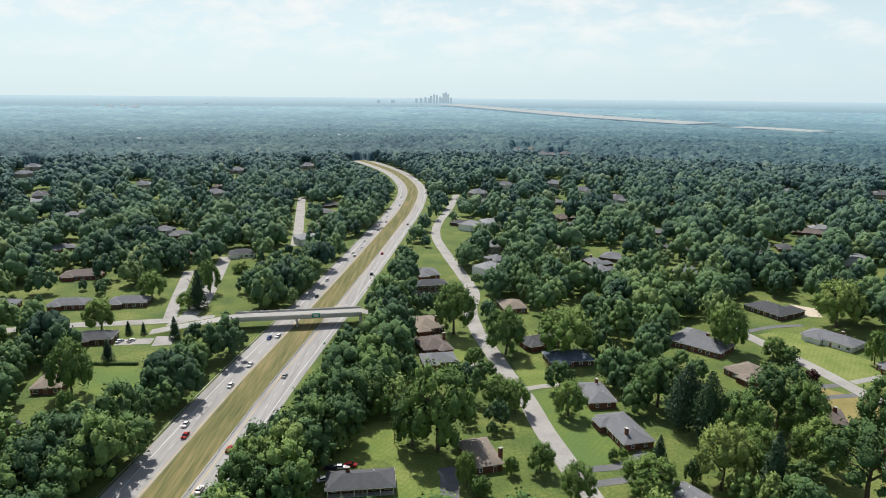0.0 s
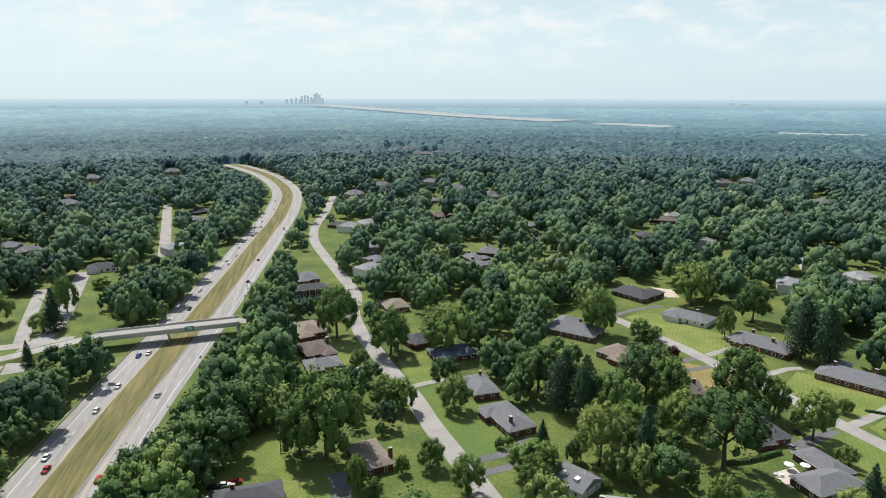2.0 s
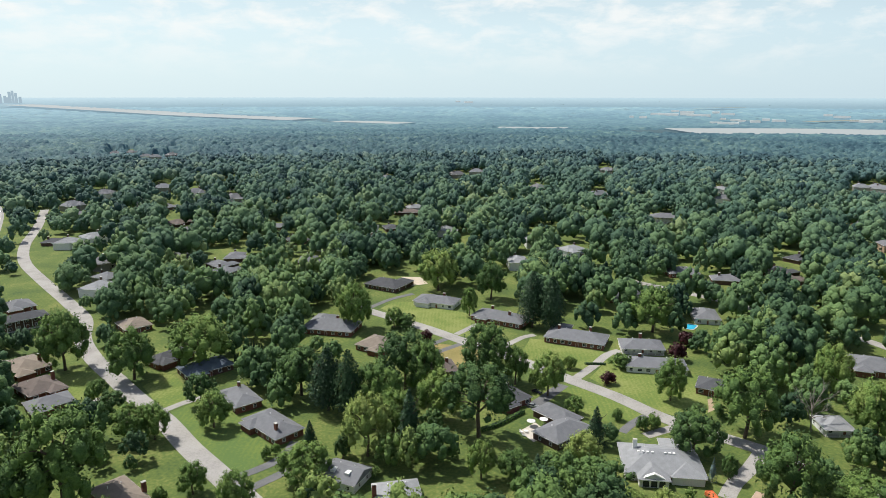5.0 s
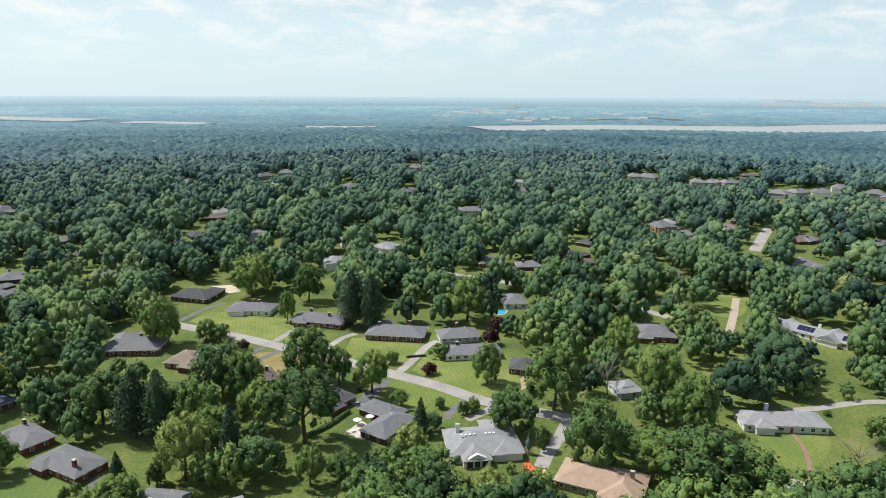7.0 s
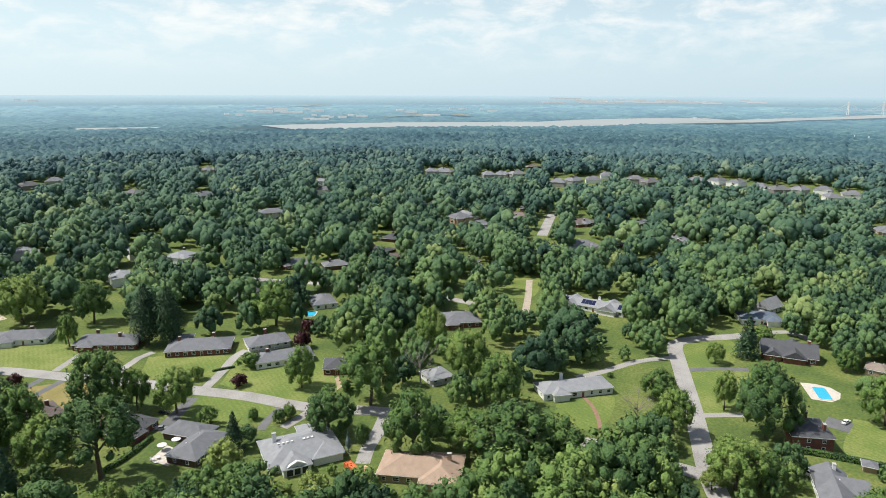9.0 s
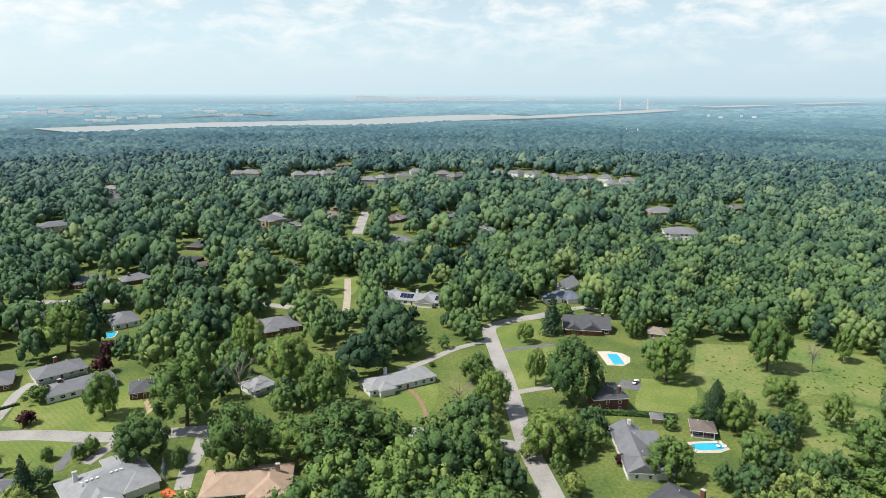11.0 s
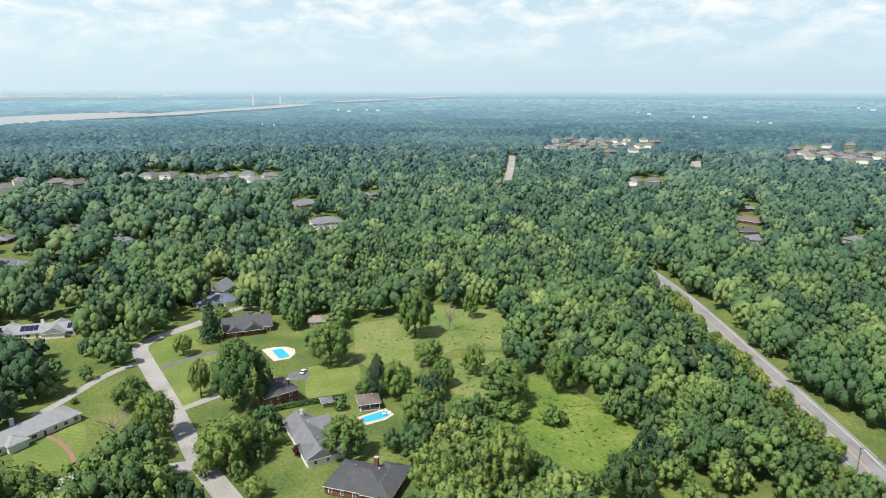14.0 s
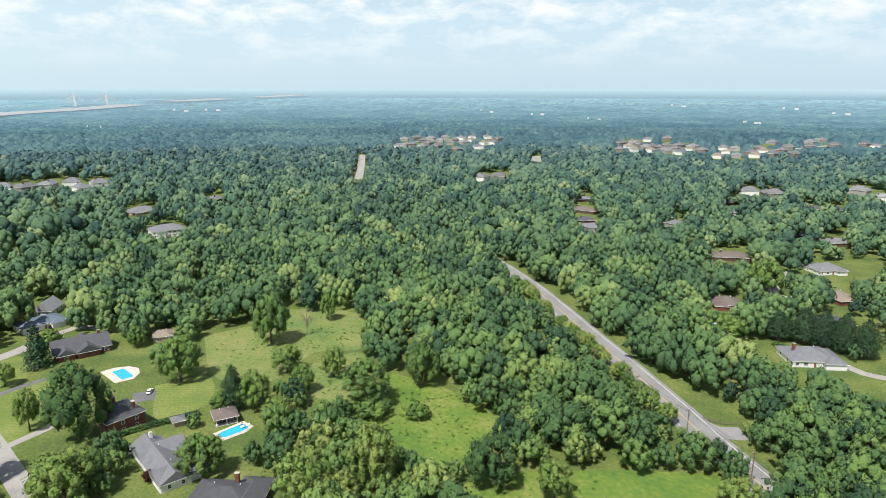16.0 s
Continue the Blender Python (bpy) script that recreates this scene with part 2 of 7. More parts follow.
SHINGLE_DARK = shingle("charcoal_shingles", (0.086, 0.090, 0.098))
SHINGLE_GREY = shingle("grey_shingles", (0.165, 0.172, 0.184))
SHINGLE_PALE = shingle("pale_grey_shingles", (0.255, 0.265, 0.275))
SHINGLE_BLUE = shingle("blue_grey_shingles", (0.120, 0.150, 0.190))
SHINGLE_TAN = shingle("tan_shingles", (0.235, 0.200, 0.165))
SHINGLE_PINK = shingle("pinkish_tan_shingles", (0.37, 0.275, 0.205))
SHINGLE_BROWN = shingle("red_brown_shingles", (0.150, 0.126, 0.114))
SHINGLE_ESTATE = shingle("grey_tan_shingles", (0.190, 0.200, 0.215))
SHINGLE_DUSK = shingle("brown_grey_shingles", (0.150, 0.152, 0.158))
BRICK_ROSE = material("rose_brick", ((0.25, (0.150, 0.138, 0.130)), (0.75, (0.235, 0.220, 0.208))), scale=0.8, fine=9, rough=0.9, bump=0.3)
BRICK = material("red_brick", ((0.25, (0.092, 0.036, 0.027)), (0.75, (0.24, 0.105, 0.075))), scale=0.8, fine=9, rough=0.9, bump=0.3)
BRICK_DARK = material("dark_brick", ((0.25, (0.07, 0.042, 0.034)), (0.75, (0.15, 0.095, 0.075))), scale=0.8, fine=9, rough=0.9, bump=0.3)
BRICK_TAN = material("tan_brick", ((0.25, (0.26, 0.185, 0.125)), (0.75, (0.42, 0.32, 0.235))), scale=0.8, fine=9, rough=0.9, bump=0.3)
WHITE = plain("white_siding", (0.72, 0.72, 0.70), 0.6, spread=0.06)
GREIGE = plain("greige_render", (0.31, 0.30, 0.285), 0.8, spread=0.12)
TRIM = plain("white_trim", (0.78, 0.78, 0.76), 0.5, spread=0.05)
GLASS = plain("dark_window_glass", (0.030, 0.036, 0.042), 0.08, spread=0.2)
DOORMAT = plain("door_paint", (0.20, 0.09, 0.06), 0.5)
SOLAR = plain("solar_glass", (0.018, 0.024, 0.060), 0.15, spread=0.2)
STEEL = plain("galvanised_steel", (0.42, 0.43, 0.44), 0.45, 0.8)
CONCRETE = plain("bridge_concrete", (0.46, 0.45, 0.42), 0.85, spread=0.15)
WATER_POOL = plain("pool_water", (0.04, 0.42, 0.62), 0.05, spread=0.15)
SIGN = plain("green_sign", (0.01, 0.22, 0.13), 0.4)
TYRE = plain("rubber", (0.02, 0.02, 0.02), 0.8)
RIM = plain("alloy", (0.5, 0.5, 0.5), 0.35, 0.8)
LAMP_WHITE = plain("headlight_glass", (0.75, 0.77, 0.78), 0.2)
LAMP_RED = plain("tail_light", (0.35, 0.02, 0.02), 0.3)
WOODPOLE = plain("weathered_pole", (0.17, 0.135, 0.105), 0.9, spread=0.25)
PAINTS = {
    "white": plain("car_white", (0.78, 0.78, 0.77), 0.25, spread=0.03),
    "silver": plain("car_silver", (0.46, 0.48, 0.50), 0.25, 0.5, spread=0.03),
    "dark": plain("car_dark", (0.03, 0.034, 0.045), 0.2, spread=0.1),
    "red": plain("car_red", (0.33, 0.03, 0.03), 0.25, spread=0.05),
    "blue": plain("car_blue", (0.05, 0.10, 0.26), 0.25, spread=0.05),
}


# ---- mesh helpers ----
def mesh_from(name, verts, faces, mat, tones=None, smooth=False, normals=None):
    """A mesh from arrays: all faces have the same number of corners."""
    verts, faces = np.asarray(verts, np.float32), np.asarray(faces, np.int32)
    k = faces.shape[1]
    me = bpy.data.meshes.new(name)
    me.vertices.add(len(verts))
    me.vertices.foreach_set("co", verts.ravel())
    me.loops.add(faces.size)
    me.loops.foreach_set("vertex_index", faces.ravel())
    me.polygons.add(len(faces))
    me.polygons.foreach_set("loop_start", np.arange(0, faces.size, k, dtype=np.int32))
    if tones is not None:
        a = me.attributes.new("tone", "FLOAT", "POINT")
        a.data.foreach_set("value", np.asarray(tones, np.float32))
    me.update(calc_edges=True)
    if smooth or normals is not None:
        me.polygons.foreach_set("use_smooth", np.ones(len(faces), bool))
    if normals is not None:
        me.normals_split_custom_set_from_vertices(np.asarray(normals, np.float32))
    me.materials.append(mat)
    return me


def part(name, bm, mat, parent=None, label=""):
    me = bpy.data.meshes.new(name)
    bm.normal_update()
    bm.to_mesh(me)
    bm.free()
    me.materials.append(mat)
    ob = new(name, me)
    if parent:
        ob.parent = parent
    if label:
        tagged(ob, label)
    return ob


def box(bm, cx, cy, cz, sx, sy, sz, m=None):
    mat = Matrix.Translation((cx, cy, cz)) @ Matrix.Diagonal((sx, sy, sz, 1))
    return bmesh.ops.create_cube(bm, size=1, matrix=(m @ mat) if m else mat)["verts"]


def one_box(name, mat, parent, cx, cy, cz, sx, sy, sz, label="", bevel=0.0):
    bm = bmesh.new()
    box(bm, cx, cy, cz, sx, sy, sz)
    if bevel:
        bmesh.ops.bevel(bm, geom=bm.edges[:], offset=bevel, segments=2, affect="EDGES")
    return part(name, bm, mat, parent, label)


def tube(bm, a, b, r1, r2, sides=7):
    a, b = Vector(a), Vector(b)
    d = b - a
    m = Matrix.Translation((a + b) / 2) @ d.to_track_quat("Z", "Y").to_matrix().to_4x4()
    bmesh.ops.create_cone(bm, cap_ends=True, segments=sides, radius1=r1, radius2=r2, depth=d.length, matrix=m)


# ---- the lie of the land: flat near by, raised far out to fit the camera's horizon ----
D0 = math.degrees(math.atan(EYE / 1800))


def land(r):
    r = np.asarray(r, float)
    dep = np.radians(D0 - (D0 - 0.25) * np.clip((r - 1800) / 3050, 0, 1))
    return np.where(r <= 1800, 0.0, EYE - r * np.tan(dep))


def relief(x, y):
    """Low wooded hills beyond the suburb, none near by."""
    x, y = np.asarray(x, float), np.asarray(y, float)
    r = np.hypot(x, y)
    k = np.clip((r - 760) / 300, 0, 1) * np.clip((1830 - r) / 260, 0, 1)
    k = k * np.where(y > 0, np.clip((np.abs(x + 60) - 70) / 140, 0, 1), 1)
    return 0.2 * k * (11 * np.sin(x / 118 + 0.9) * np.sin(y / 143 + 0.4) + 7 * np.sin((x + 0.7 * y) / 74) + 5 * np.sin((0.6 * x - y) / 61 + 2))


def site(x, y):
    return land(np.hypot(x, y)) + relief(x, y)


# what must stay free of trees or in the camera's sight, on a 2 m chart of the plan
CX, CY, CN = -1000, -1700, 2.0
chart = np.zeros((1500, 1800), np.uint8)    # open ground that shows, and how much it matters
solid = np.zeros((1500, 1800), np.uint8)       # roads and houses, where nothing grows


def fill_chart(poly, chart=chart, weight=1):
    p = np.array(poly, float)
    lo, hi = p.min(0), p.max(0)
    i0, i1 = int((lo[0] - CX) / CN), int((hi[0] - CX) / CN) + 2
    j0, j1 = int((lo[1] - CY) / CN), int((hi[1] - CY) / CN) + 2
    i0, j0, i1, j1 = max(i0, 0), max(j0, 0), min(i1, chart.shape[0]), min(j1, chart.shape[1])
    if i1 <= i0 or j1 <= j0:
        return
    X, Y = np.meshgrid(CX + CN * (np.arange(i0, i1) + 0.5), CY + CN * (np.arange(j0, j1) + 0.5), indexing="ij")
    inside = np.zeros(X.shape, bool)
    for (x1, y1), (x2, y2) in zip(p, np.roll(p, -1, 0)):
        cross = (y1 > Y) != (y2 > Y)
        inside ^= cross & (X < (x2 - x1) * (Y - y1) / (y2 - y1 + 1e-9) + x1)
    chart[i0:i1, j0:j1] = np.maximum(chart[i0:i1, j0:j1], inside * np.uint8(weight))


def charted(x, y, chart=chart):
    i, j = ((np.asarray(x) - CX) / CN).astype(int), ((np.asarray(y) - CY) / CN).astype(int)
    ok = (i >= 0) & (j >= 0) & (i < chart.shape[0]) & (j < chart.shape[1])
    return ok * chart[np.clip(i, 0, chart.shape[0] - 1), np.clip(j, 0, chart.shape[1] - 1)]


SAMPLES = ((0.97, 0), (0.75, 0.75), (0.75, -0.75), (0.5, 0.95), (0.5, -0.95), (0.25, 0.6), (0.25, -0.6), (0.5, 0))
MANY = tuple((k / 10, q) for k in (2, 3, 4, 5, 6, 7, 8, 9) for q in (-0.7, 0, 0.7))


def keeps_clear(x, y, h, r, allow=1):
    """Where a tree of height h and radius r leaves lawns, roads and houses in the camera's sight."""
    x, y, h, r = [np.asarray(v, float) for v in (x, y, h, r)]
    bad = np.where((charted(x, y) > 0) | (charted(x, y, solid) > 0), 9, 0)
    d = np.hypot(x, y) + 1e-6
    ux, uy = x / d, y / d
    for z, side in SAMPLES if allow else MANY:
        k = EYE / (EYE - z * h)
        bad += charted((x - uy * side * r) * k, (y + ux * side * r) * k)
    return bad <= allow


def clearing(poly):
    fill_chart(poly)


def smooth_line(points, step=6.0):
    """A Catmull-Rom line through the points."""
    p = [Vector(q) for q in points]
    p = [p[0] * 2 - p[1]] + p + [p[-1] * 2 - p[-2]]
    line = []
    for a, b, c, d in zip(p, p[1:], p[2:], p[3:]):
        n = max(2, int((c - b).length / step))
        for i in range(n):
            t = i / n
            line.append(0.5 * ((2 * b) + (c - a) * t + (2 * a - 5 * b + 4 * c - d) * t * t + (3 * b - a - 3 * c + d) * t ** 3))
    return line + [p[-2]]


def strip(line, lo, hi, z, thick=0.0):
    """A band beside a line, from offset lo to hi on its right; with sides when thick."""
    bm = bmesh.new()
    rows = []
    for i, c in enumerate(line):
        d = (line[min(i + 1, len(line) - 1)] - line[max(i - 1, 0)]).normalized()
        n = Vector((d.y, -d.x))
        z0 = z + float(site(c.x, c.y))
        a, b = c + n * lo, c + n * hi
        row = [bm.verts.new((a.x, a.y, z0)), bm.verts.new((b.x, b.y, z0))]
        if thick:
            row = [bm.verts.new((a.x, a.y, z0 - thick)), *row, bm.verts.new((b.x, b.y, z0 - thick))]
        rows.append(row)
    for p, q in zip(rows, rows[1:]):
        for i in range(len(p) - 1):
            bm.faces.new((p[i], p[i + 1], q[i + 1], q[i]))
    return bm


def clear_band(line, lo, hi, on=None):
    for a, b in zip(line, line[1:]):
        d = (b - a).normalized()
        n = Vector((d.y, -d.x))
        fill_chart([a + n * lo, a + n * hi, b + n * hi, b + n * lo], chart if on is None else on, 3)


LEVEL = {"driveway": 0.07, "brick_path": 0.06, "gravel_track": 0.06}


def ribbon(name, label, width, points, mat, clear=True):
    line = smooth_line(points)
    z = LEVEL.get(name, 0.12) + 0.0011 * (len(bpy.data.objects) % 17)
    ob = part(name, strip(line, -width / 2, width / 2, z, 0.3), mat)
    tagged(ob, label, "road", kind="structure")
    clear_band(line, -width / 2 - 1, width / 2 + 1, solid)
    if clear:
        clear_band(line, -width / 2, width / 2)
    return ob


def patch(name, label, mat, poly):
    bm = bmesh.new()
    z = 0.03 + 0.0013 * (len(bpy.data.objects) % 13)
    line = [Vector(q) for q in poly] if name == "patio" else smooth_line(list(poly) + [poly[0]], 3.0)[:-1]
    bm.faces.new([bm.verts.new((q.x, q.y, z)) for q in line])
    bmesh.ops.triangulate(bm, faces=bm.faces[:])
    for f in bm.faces:
        if f.normal.z < 0:
            f.normal_flip()
    return tagged(part(name, bm, mat), label, name, kind="structure")


# ---- ground ----
bm = bmesh.new()
radii = [60, 150, 300, 500, 700] + list(range(760, 1840, 30)) + [1840 + 3010 * i / 24 for i in range(1, 25)] + [4930]
NA = 300
rings = []
for r in radii:
    ring = []
    for a in range(NA):
        px, py = r * math.sin(a * math.tau / NA), r * math.cos(a * math.tau / NA)
        ring.append(bm.verts.new((px, py, float(site(px, py)) - (30 if r > 4900 else 0))))
    rings.append(ring)
c = bm.verts.new((0, 0, 0))
for i in range(NA):
    bm.faces.new((c, rings[0][i], rings[0][(i + 1) % NA]))
    for p, q in zip(rings, rings[1:]):
        bm.faces.new((p[i], q[i], q[(i + 1) % NA], p[(i + 1) % NA]))
bmesh.ops.recalc_face_normals(bm, faces=bm.faces[:])
if sum(f.normal.z for f in bm.faces) < 0:
    bmesh.ops.reverse_faces(bm, faces=bm.faces[:])
tagged(part("ground", bm, GROUND), "green grassy ground reaching the horizon", "ground", kind="structure")

clearing([(-186.9, 272.9), (-168.3, 273.3), (-153.7, 248.1), (-169.4, 246.7)])
clearing([(-42.0, 197.0), (-26.6, 200.0), (-25.8, 193.2), (-40.8, 190.7)])
clearing([(-162.6, 276.6), (-135.6, 278.5), (-127.0, 254.0), (-132.4, 246.0), (-145.1, 248.3), (-155.4, 258.9)])
clearing([(-174.5, 247.7), (-157.9, 250.6), (-143.7, 237.3), (-148.9, 231.1), (-165.2, 233.1)])
clearing([(-178.6, 311.5), (-144.2, 320.5), (-132.7, 283.8), (-161.8, 279.8)])
clearing([(-177.7, 338.8), (-152.9, 341.3), (-140.8, 312.5), (-180.6, 315.5)])
clearing([(-153.3, 428.9), (-140.8, 444.0), (-123.8, 362.8), (-130.6, 352.5)])
clearing([(-190.7, 427.6), (-177.5, 442.7), (-159.7, 378.0), (-165.0, 351.5), (-191.7, 360.9), (-206.4, 390.5), (-185.6, 398.5)])
clearing([(-274.0, 398.2), (-258.9, 411.5), (-242.6, 381.2), (-259.3, 380.6)])
clearing([(-239.3, 381.3), (-218.9, 387.7), (-196.9, 371.3), (-167.8, 361.6), (-179.1, 341.6), (-214.0, 343.4)])
clearing([(-170.4, 512.5), (-150.4, 513.4), (-133.4, 460.0), (-155.4, 459.2)])
clearing([(-29.9, 226.7), (-14.2, 229.2), (-10.9, 206.8), (0.8, 203.4), (0.9, 174.9), (-38.6, 174.3), (-41.9, 195.6), (-34.5, 202.0)])
clearing([(1.8, 196.4), (23.7, 211.2), (35.1, 207.6), (41.1, 197.0), (30.4, 175.3), (1.7, 174.9)])
clearing([(36.4, 257.4), (51.8, 257.7), (59.9, 230.6), (62.2, 206.2), (48.6, 197.1), (42.9, 197.1)])
clearing([(30.9, 287.6), (45.0, 294.8), (47.2, 266.1), (35.5, 260.1)])
clearing([(2.1, 316.1), (16.6, 320.6), (18.4, 299.8), (4.6, 285.6)])
clearing([(21.5, 234.4), (33.8, 227.9), (33.7, 211.4), (22.0, 215.1)])
clearing([(-15.3, 355.8), (2.2, 351.4), (4.6, 280.4), (-8.1, 276.9)])
clearing([(-17.7, 518.7), (-6.7, 540.2), (10.9, 434.5), (2.4, 420.2), (-14.3, 419.6)])
clearing([(0.3, 614.4), (24.9, 629.8), (17.9, 541.2), (2.8, 529.9)])
clearing([(181.5, 337.1), (231.8, 327.3), (273.6, 336.4), (212.7, 268.4), (176.3, 266.5), (164.9, 326.7)])
clearing([(164.6, 357.5), (187.7, 398.3), (227.2, 385.4), (201.8, 338.2), (178.4, 338.5)])
clearing([(176.3, 294.7), (205.4, 297.3), (208.8, 251.9), (190.6, 239.4), (178.8, 255.2)])
clearing([(161.8, 264.5), (175.4, 250.2), (172.2, 236.4), (157.4, 223.7), (151.5, 242.2)])
clearing([(207.7, 243.8), (231.2, 215.7), (219.7, 200.9), (194.4, 198.1), (189.2, 225.1)])
clearing([(197.7, 191.8), (229.1, 203.5), (243.6, 177.2), (235.7, 163.1), (212.2, 142.9), (201.0, 147.9), (196.4, 164.1)])
clearing([(172.6, 197.3), (187.5, 190.6), (195.5, 160.6), (184.7, 150.9), (168.6, 167.1), (161.1, 180.1)])
clearing([(70.5, 239.4), (90.6, 216.4), (81.7, 200.5), (71.0, 205.4)])
clearing([(84.6, 170.0), (108.3, 166.9), (106.2, 146.7), (90.7, 153.7)])
clearing([(117.1, 191.3), (134.3, 193.7), (149.9, 181.7), (138.2, 175.0), (113.3, 176.8)])
clearing([(343.8, 300.4), (351.7, 274.6), (357.4, 257.9), (331.1, 257.6), (329.5, 284.6)])
clearing([(219.0, 333.0), (266.9, 339.4), (257.4, 315.7), (227.6, 298.5)])
clearing([(257.5, 71.9), (290.3, 38.8), (270.7, 29.7), (236.1, 28.8), (219.5, 35.1), (221.5, 54.6), (238.6, 60.7)])
clearing([(190.1, 120.3), (197.0, 112.5), (174.0, 98.6), (161.1, 103.3)])
clearing([(404.4, 136.7), (420.9, 118.3), (373.6, 106.6), (366.7, 126.1)])
clearing([(423.9, 85.9), (430.8, 68.6), (382.4, 57.7), (393.9, 75.4)])
clearing([(350.0, 59.8), (351.1, 53.2), (301.1, 44.5), (311.5, 51.6)])
clearing([(136.7, 182.8), (154.5, 181.8), (144.4, 150.7), (138.0, 159.6), (130.0, 174.3)])
clearing([(109.3, 164.0), (121.8, 152.4), (112.3, 142.3), (102.1, 153.8)])
clearing([(553.0, 157.2), (661.5, 177.7), (670.6, 167.7), (538.5, 144.3)])
clearing([(330.3, 19.7), (345.1, -3.3), (314.9, -6.4), (312.1, -15.8), (267.4, -13.2), (254.1, 4.7)])
clearing([(250.6, 3.5), (259.8, -11.2), (240.5, -14.9), (224.9, -0.7)])
clearing([(293.3, 41.1), (303.0, 19.7), (272.6, 14.6), (255.4, 37.1)])
clearing([(260.1, 69.1), (278.8, 42.4), (256.5, 37.2), (225.4, 38.0), (225.3, 53.8)])
clearing([(342.3, 14.9), (349.6, -19.7), (341.4, -46.0), (288.9, -54.1), (270.4, -68.6), (247.6, -62.7), (239.2, -51.2), (248.4, -39.1), (282.7, -29.6), (258.1, -8.3), (256.2, 2.7), (294.9, 9.3)])
clearing([(320.9, -81.7), (322.2, -107.3), (335.6, -128.7), (305.7, -159.8), (260.9, -138.6), (267.6, -117.1), (250.1, -88.5), (268.4, -70.7)])
clearing([(234.0, -54.6), (221.9, -74.0), (206.7, -64.7), (215.6, -50.1)])
clearing([(248.4, -25.4), (243.9, -56.9), (263.6, -69.4), (276.5, -49.1)])
clearing([(227.3, -136.3), (198.6, -145.5), (164.9, -143.6), (154.8, -114.6), (188.5, -104.0), (212.6, -107.1), (219.4, -115.7)])
clearing([(257.3, -104.0), (256.3, -135.0), (214.9, -113.3), (223.1, -97.2)])
clearing([(143.4, -100.8), (141.9, -126.4), (104.8, -177.3), (81.7, -178.7), (138.9, -97.7)])
clearing([(205.3, -20.7), (189.9, -36.6), (172.6, -30.1), (177.0, -16.1)])
clearing([(192.9, -46.0), (188.3, -67.5), (166.2, -59.7), (169.2, -50.3)])
clearing([(160.6, -298.8), (140.3, -297.0), (130.4, -278.3), (153.5, -281.8)])
clearing([(119.1, -299.5), (105.9, -328.8), (87.6, -280.0), (107.1, -277.8)])
clearing([(149.0, -372.0), (133.2, -379.1), (109.2, -318.7), (113.2, -318.5)])
clearing([(135.8, -224.1), (121.0, -231.1), (118.3, -215.1), (129.6, -211.1)])
clearing([(207.1, -469.6), (191.5, -518.4), (172.3, -470.8), (185.1, -430.5)])
patch('lawn', 'dry yellowing lawn patch', DRYGRASS, [(161.5, 263.0), (174.6, 249.0), (172.2, 236.4), (158.1, 224.7), (151.9, 241.9)])
patch('lawn', 'mown sunlit lawn with faint stripes', LAWN, [(164.9, 326.7), (182.0, 330.8), (198.1, 300.6), (212.7, 268.4), (176.3, 266.5)])
patch('lawn', 'mown striped lawn', LAWN, [(172.0, 196.4), (186.7, 189.8), (194.8, 160.0), (184.7, 150.9), (168.6, 167.1), (161.1, 180.1)])
patch('lawn', 'mown striped lawn before a brick house', LAWN, [(206.7, 242.6), (230.2, 214.7), (219.7, 200.9), (195.2, 199.0), (189.2, 225.1)])
patch('lawn', 'broad mown lawn beside the street', LAWN, [(197.7, 191.8), (226.7, 201.2), (238.7, 173.3), (234.8, 162.4), (212.2, 142.9), (201.0, 147.9), (196.4, 164.1)])
patch('lawn', 'mown striped lawn beside the street', LAWN, [(294.5, 12.2), (304.4, -6.5), (304.2, -13.4), (267.4, -13.2), (255.1, 4.7)])
patch('lawn', 'mown lawn at the street bend', LAWN, [(326.9, 18.1), (343.4, -3.3), (314.9, -6.4), (297.8, 15.6)])
patch('lawn', 'mown lawn before a white house', LAWN, [(239.0, 57.4), (255.0, 38.1), (225.4, 38.0), (225.3, 53.8)])
patch('lawn', 'mown lawn sloping to the street', LAWN, [(37.2, 254.7), (51.8, 257.7), (59.9, 230.6), (62.2, 206.2), (48.7, 197.8), (43.1, 197.7)])
patch('lawn', 'dark mown lawn beside the street', LAWN, [(32.1, 286.3), (44.8, 293.4), (46.5, 266.1), (36.1, 261.3)])
patch('lawn', 'mown lawn before red brick houses', LAWN, [(2.1, 316.1), (15.1, 318.9), (17.9, 299.8), (4.6, 285.6)])
patch('lawn', 'mown back garden lawn', LAWN, [(-29.8, 225.8), (-14.1, 228.3), (-10.9, 206.8), (0.8, 202.6), (0.9, 174.9), (-13.4, 174.7), (-17.1, 199.5), (-34.5, 202.0)])
patch('lawn', 'mown lawn behind a hedge', LAWN, [(-160.7, 275.4), (-135.5, 277.2), (-127.4, 253.9), (-132.9, 247.0), (-145.2, 249.3)])
patch('meadow', 'rough meadow with tan dry grass', MEADOW, [(319.2, -81.2), (320.5, -106.7), (333.7, -127.9), (304.0, -159.0), (260.9, -138.6), (267.6, -117.1), (250.1, -88.5), (268.3, -71.2)])
patch('meadow', 'bright green overgrown meadow', MEADOWGREEN, [(227.9, -135.2), (198.6, -145.5), (164.9, -143.6), (154.8, -114.6), (188.5, -104.0), (212.6, -107.1), (219.4, -115.7)])
patch('meadow', 'rough tall grass at the wood edge', MEADOWGREEN, [(143.4, -100.8), (141.2, -125.7), (104.4, -176.7), (81.7, -178.7), (138.9, -97.7)])
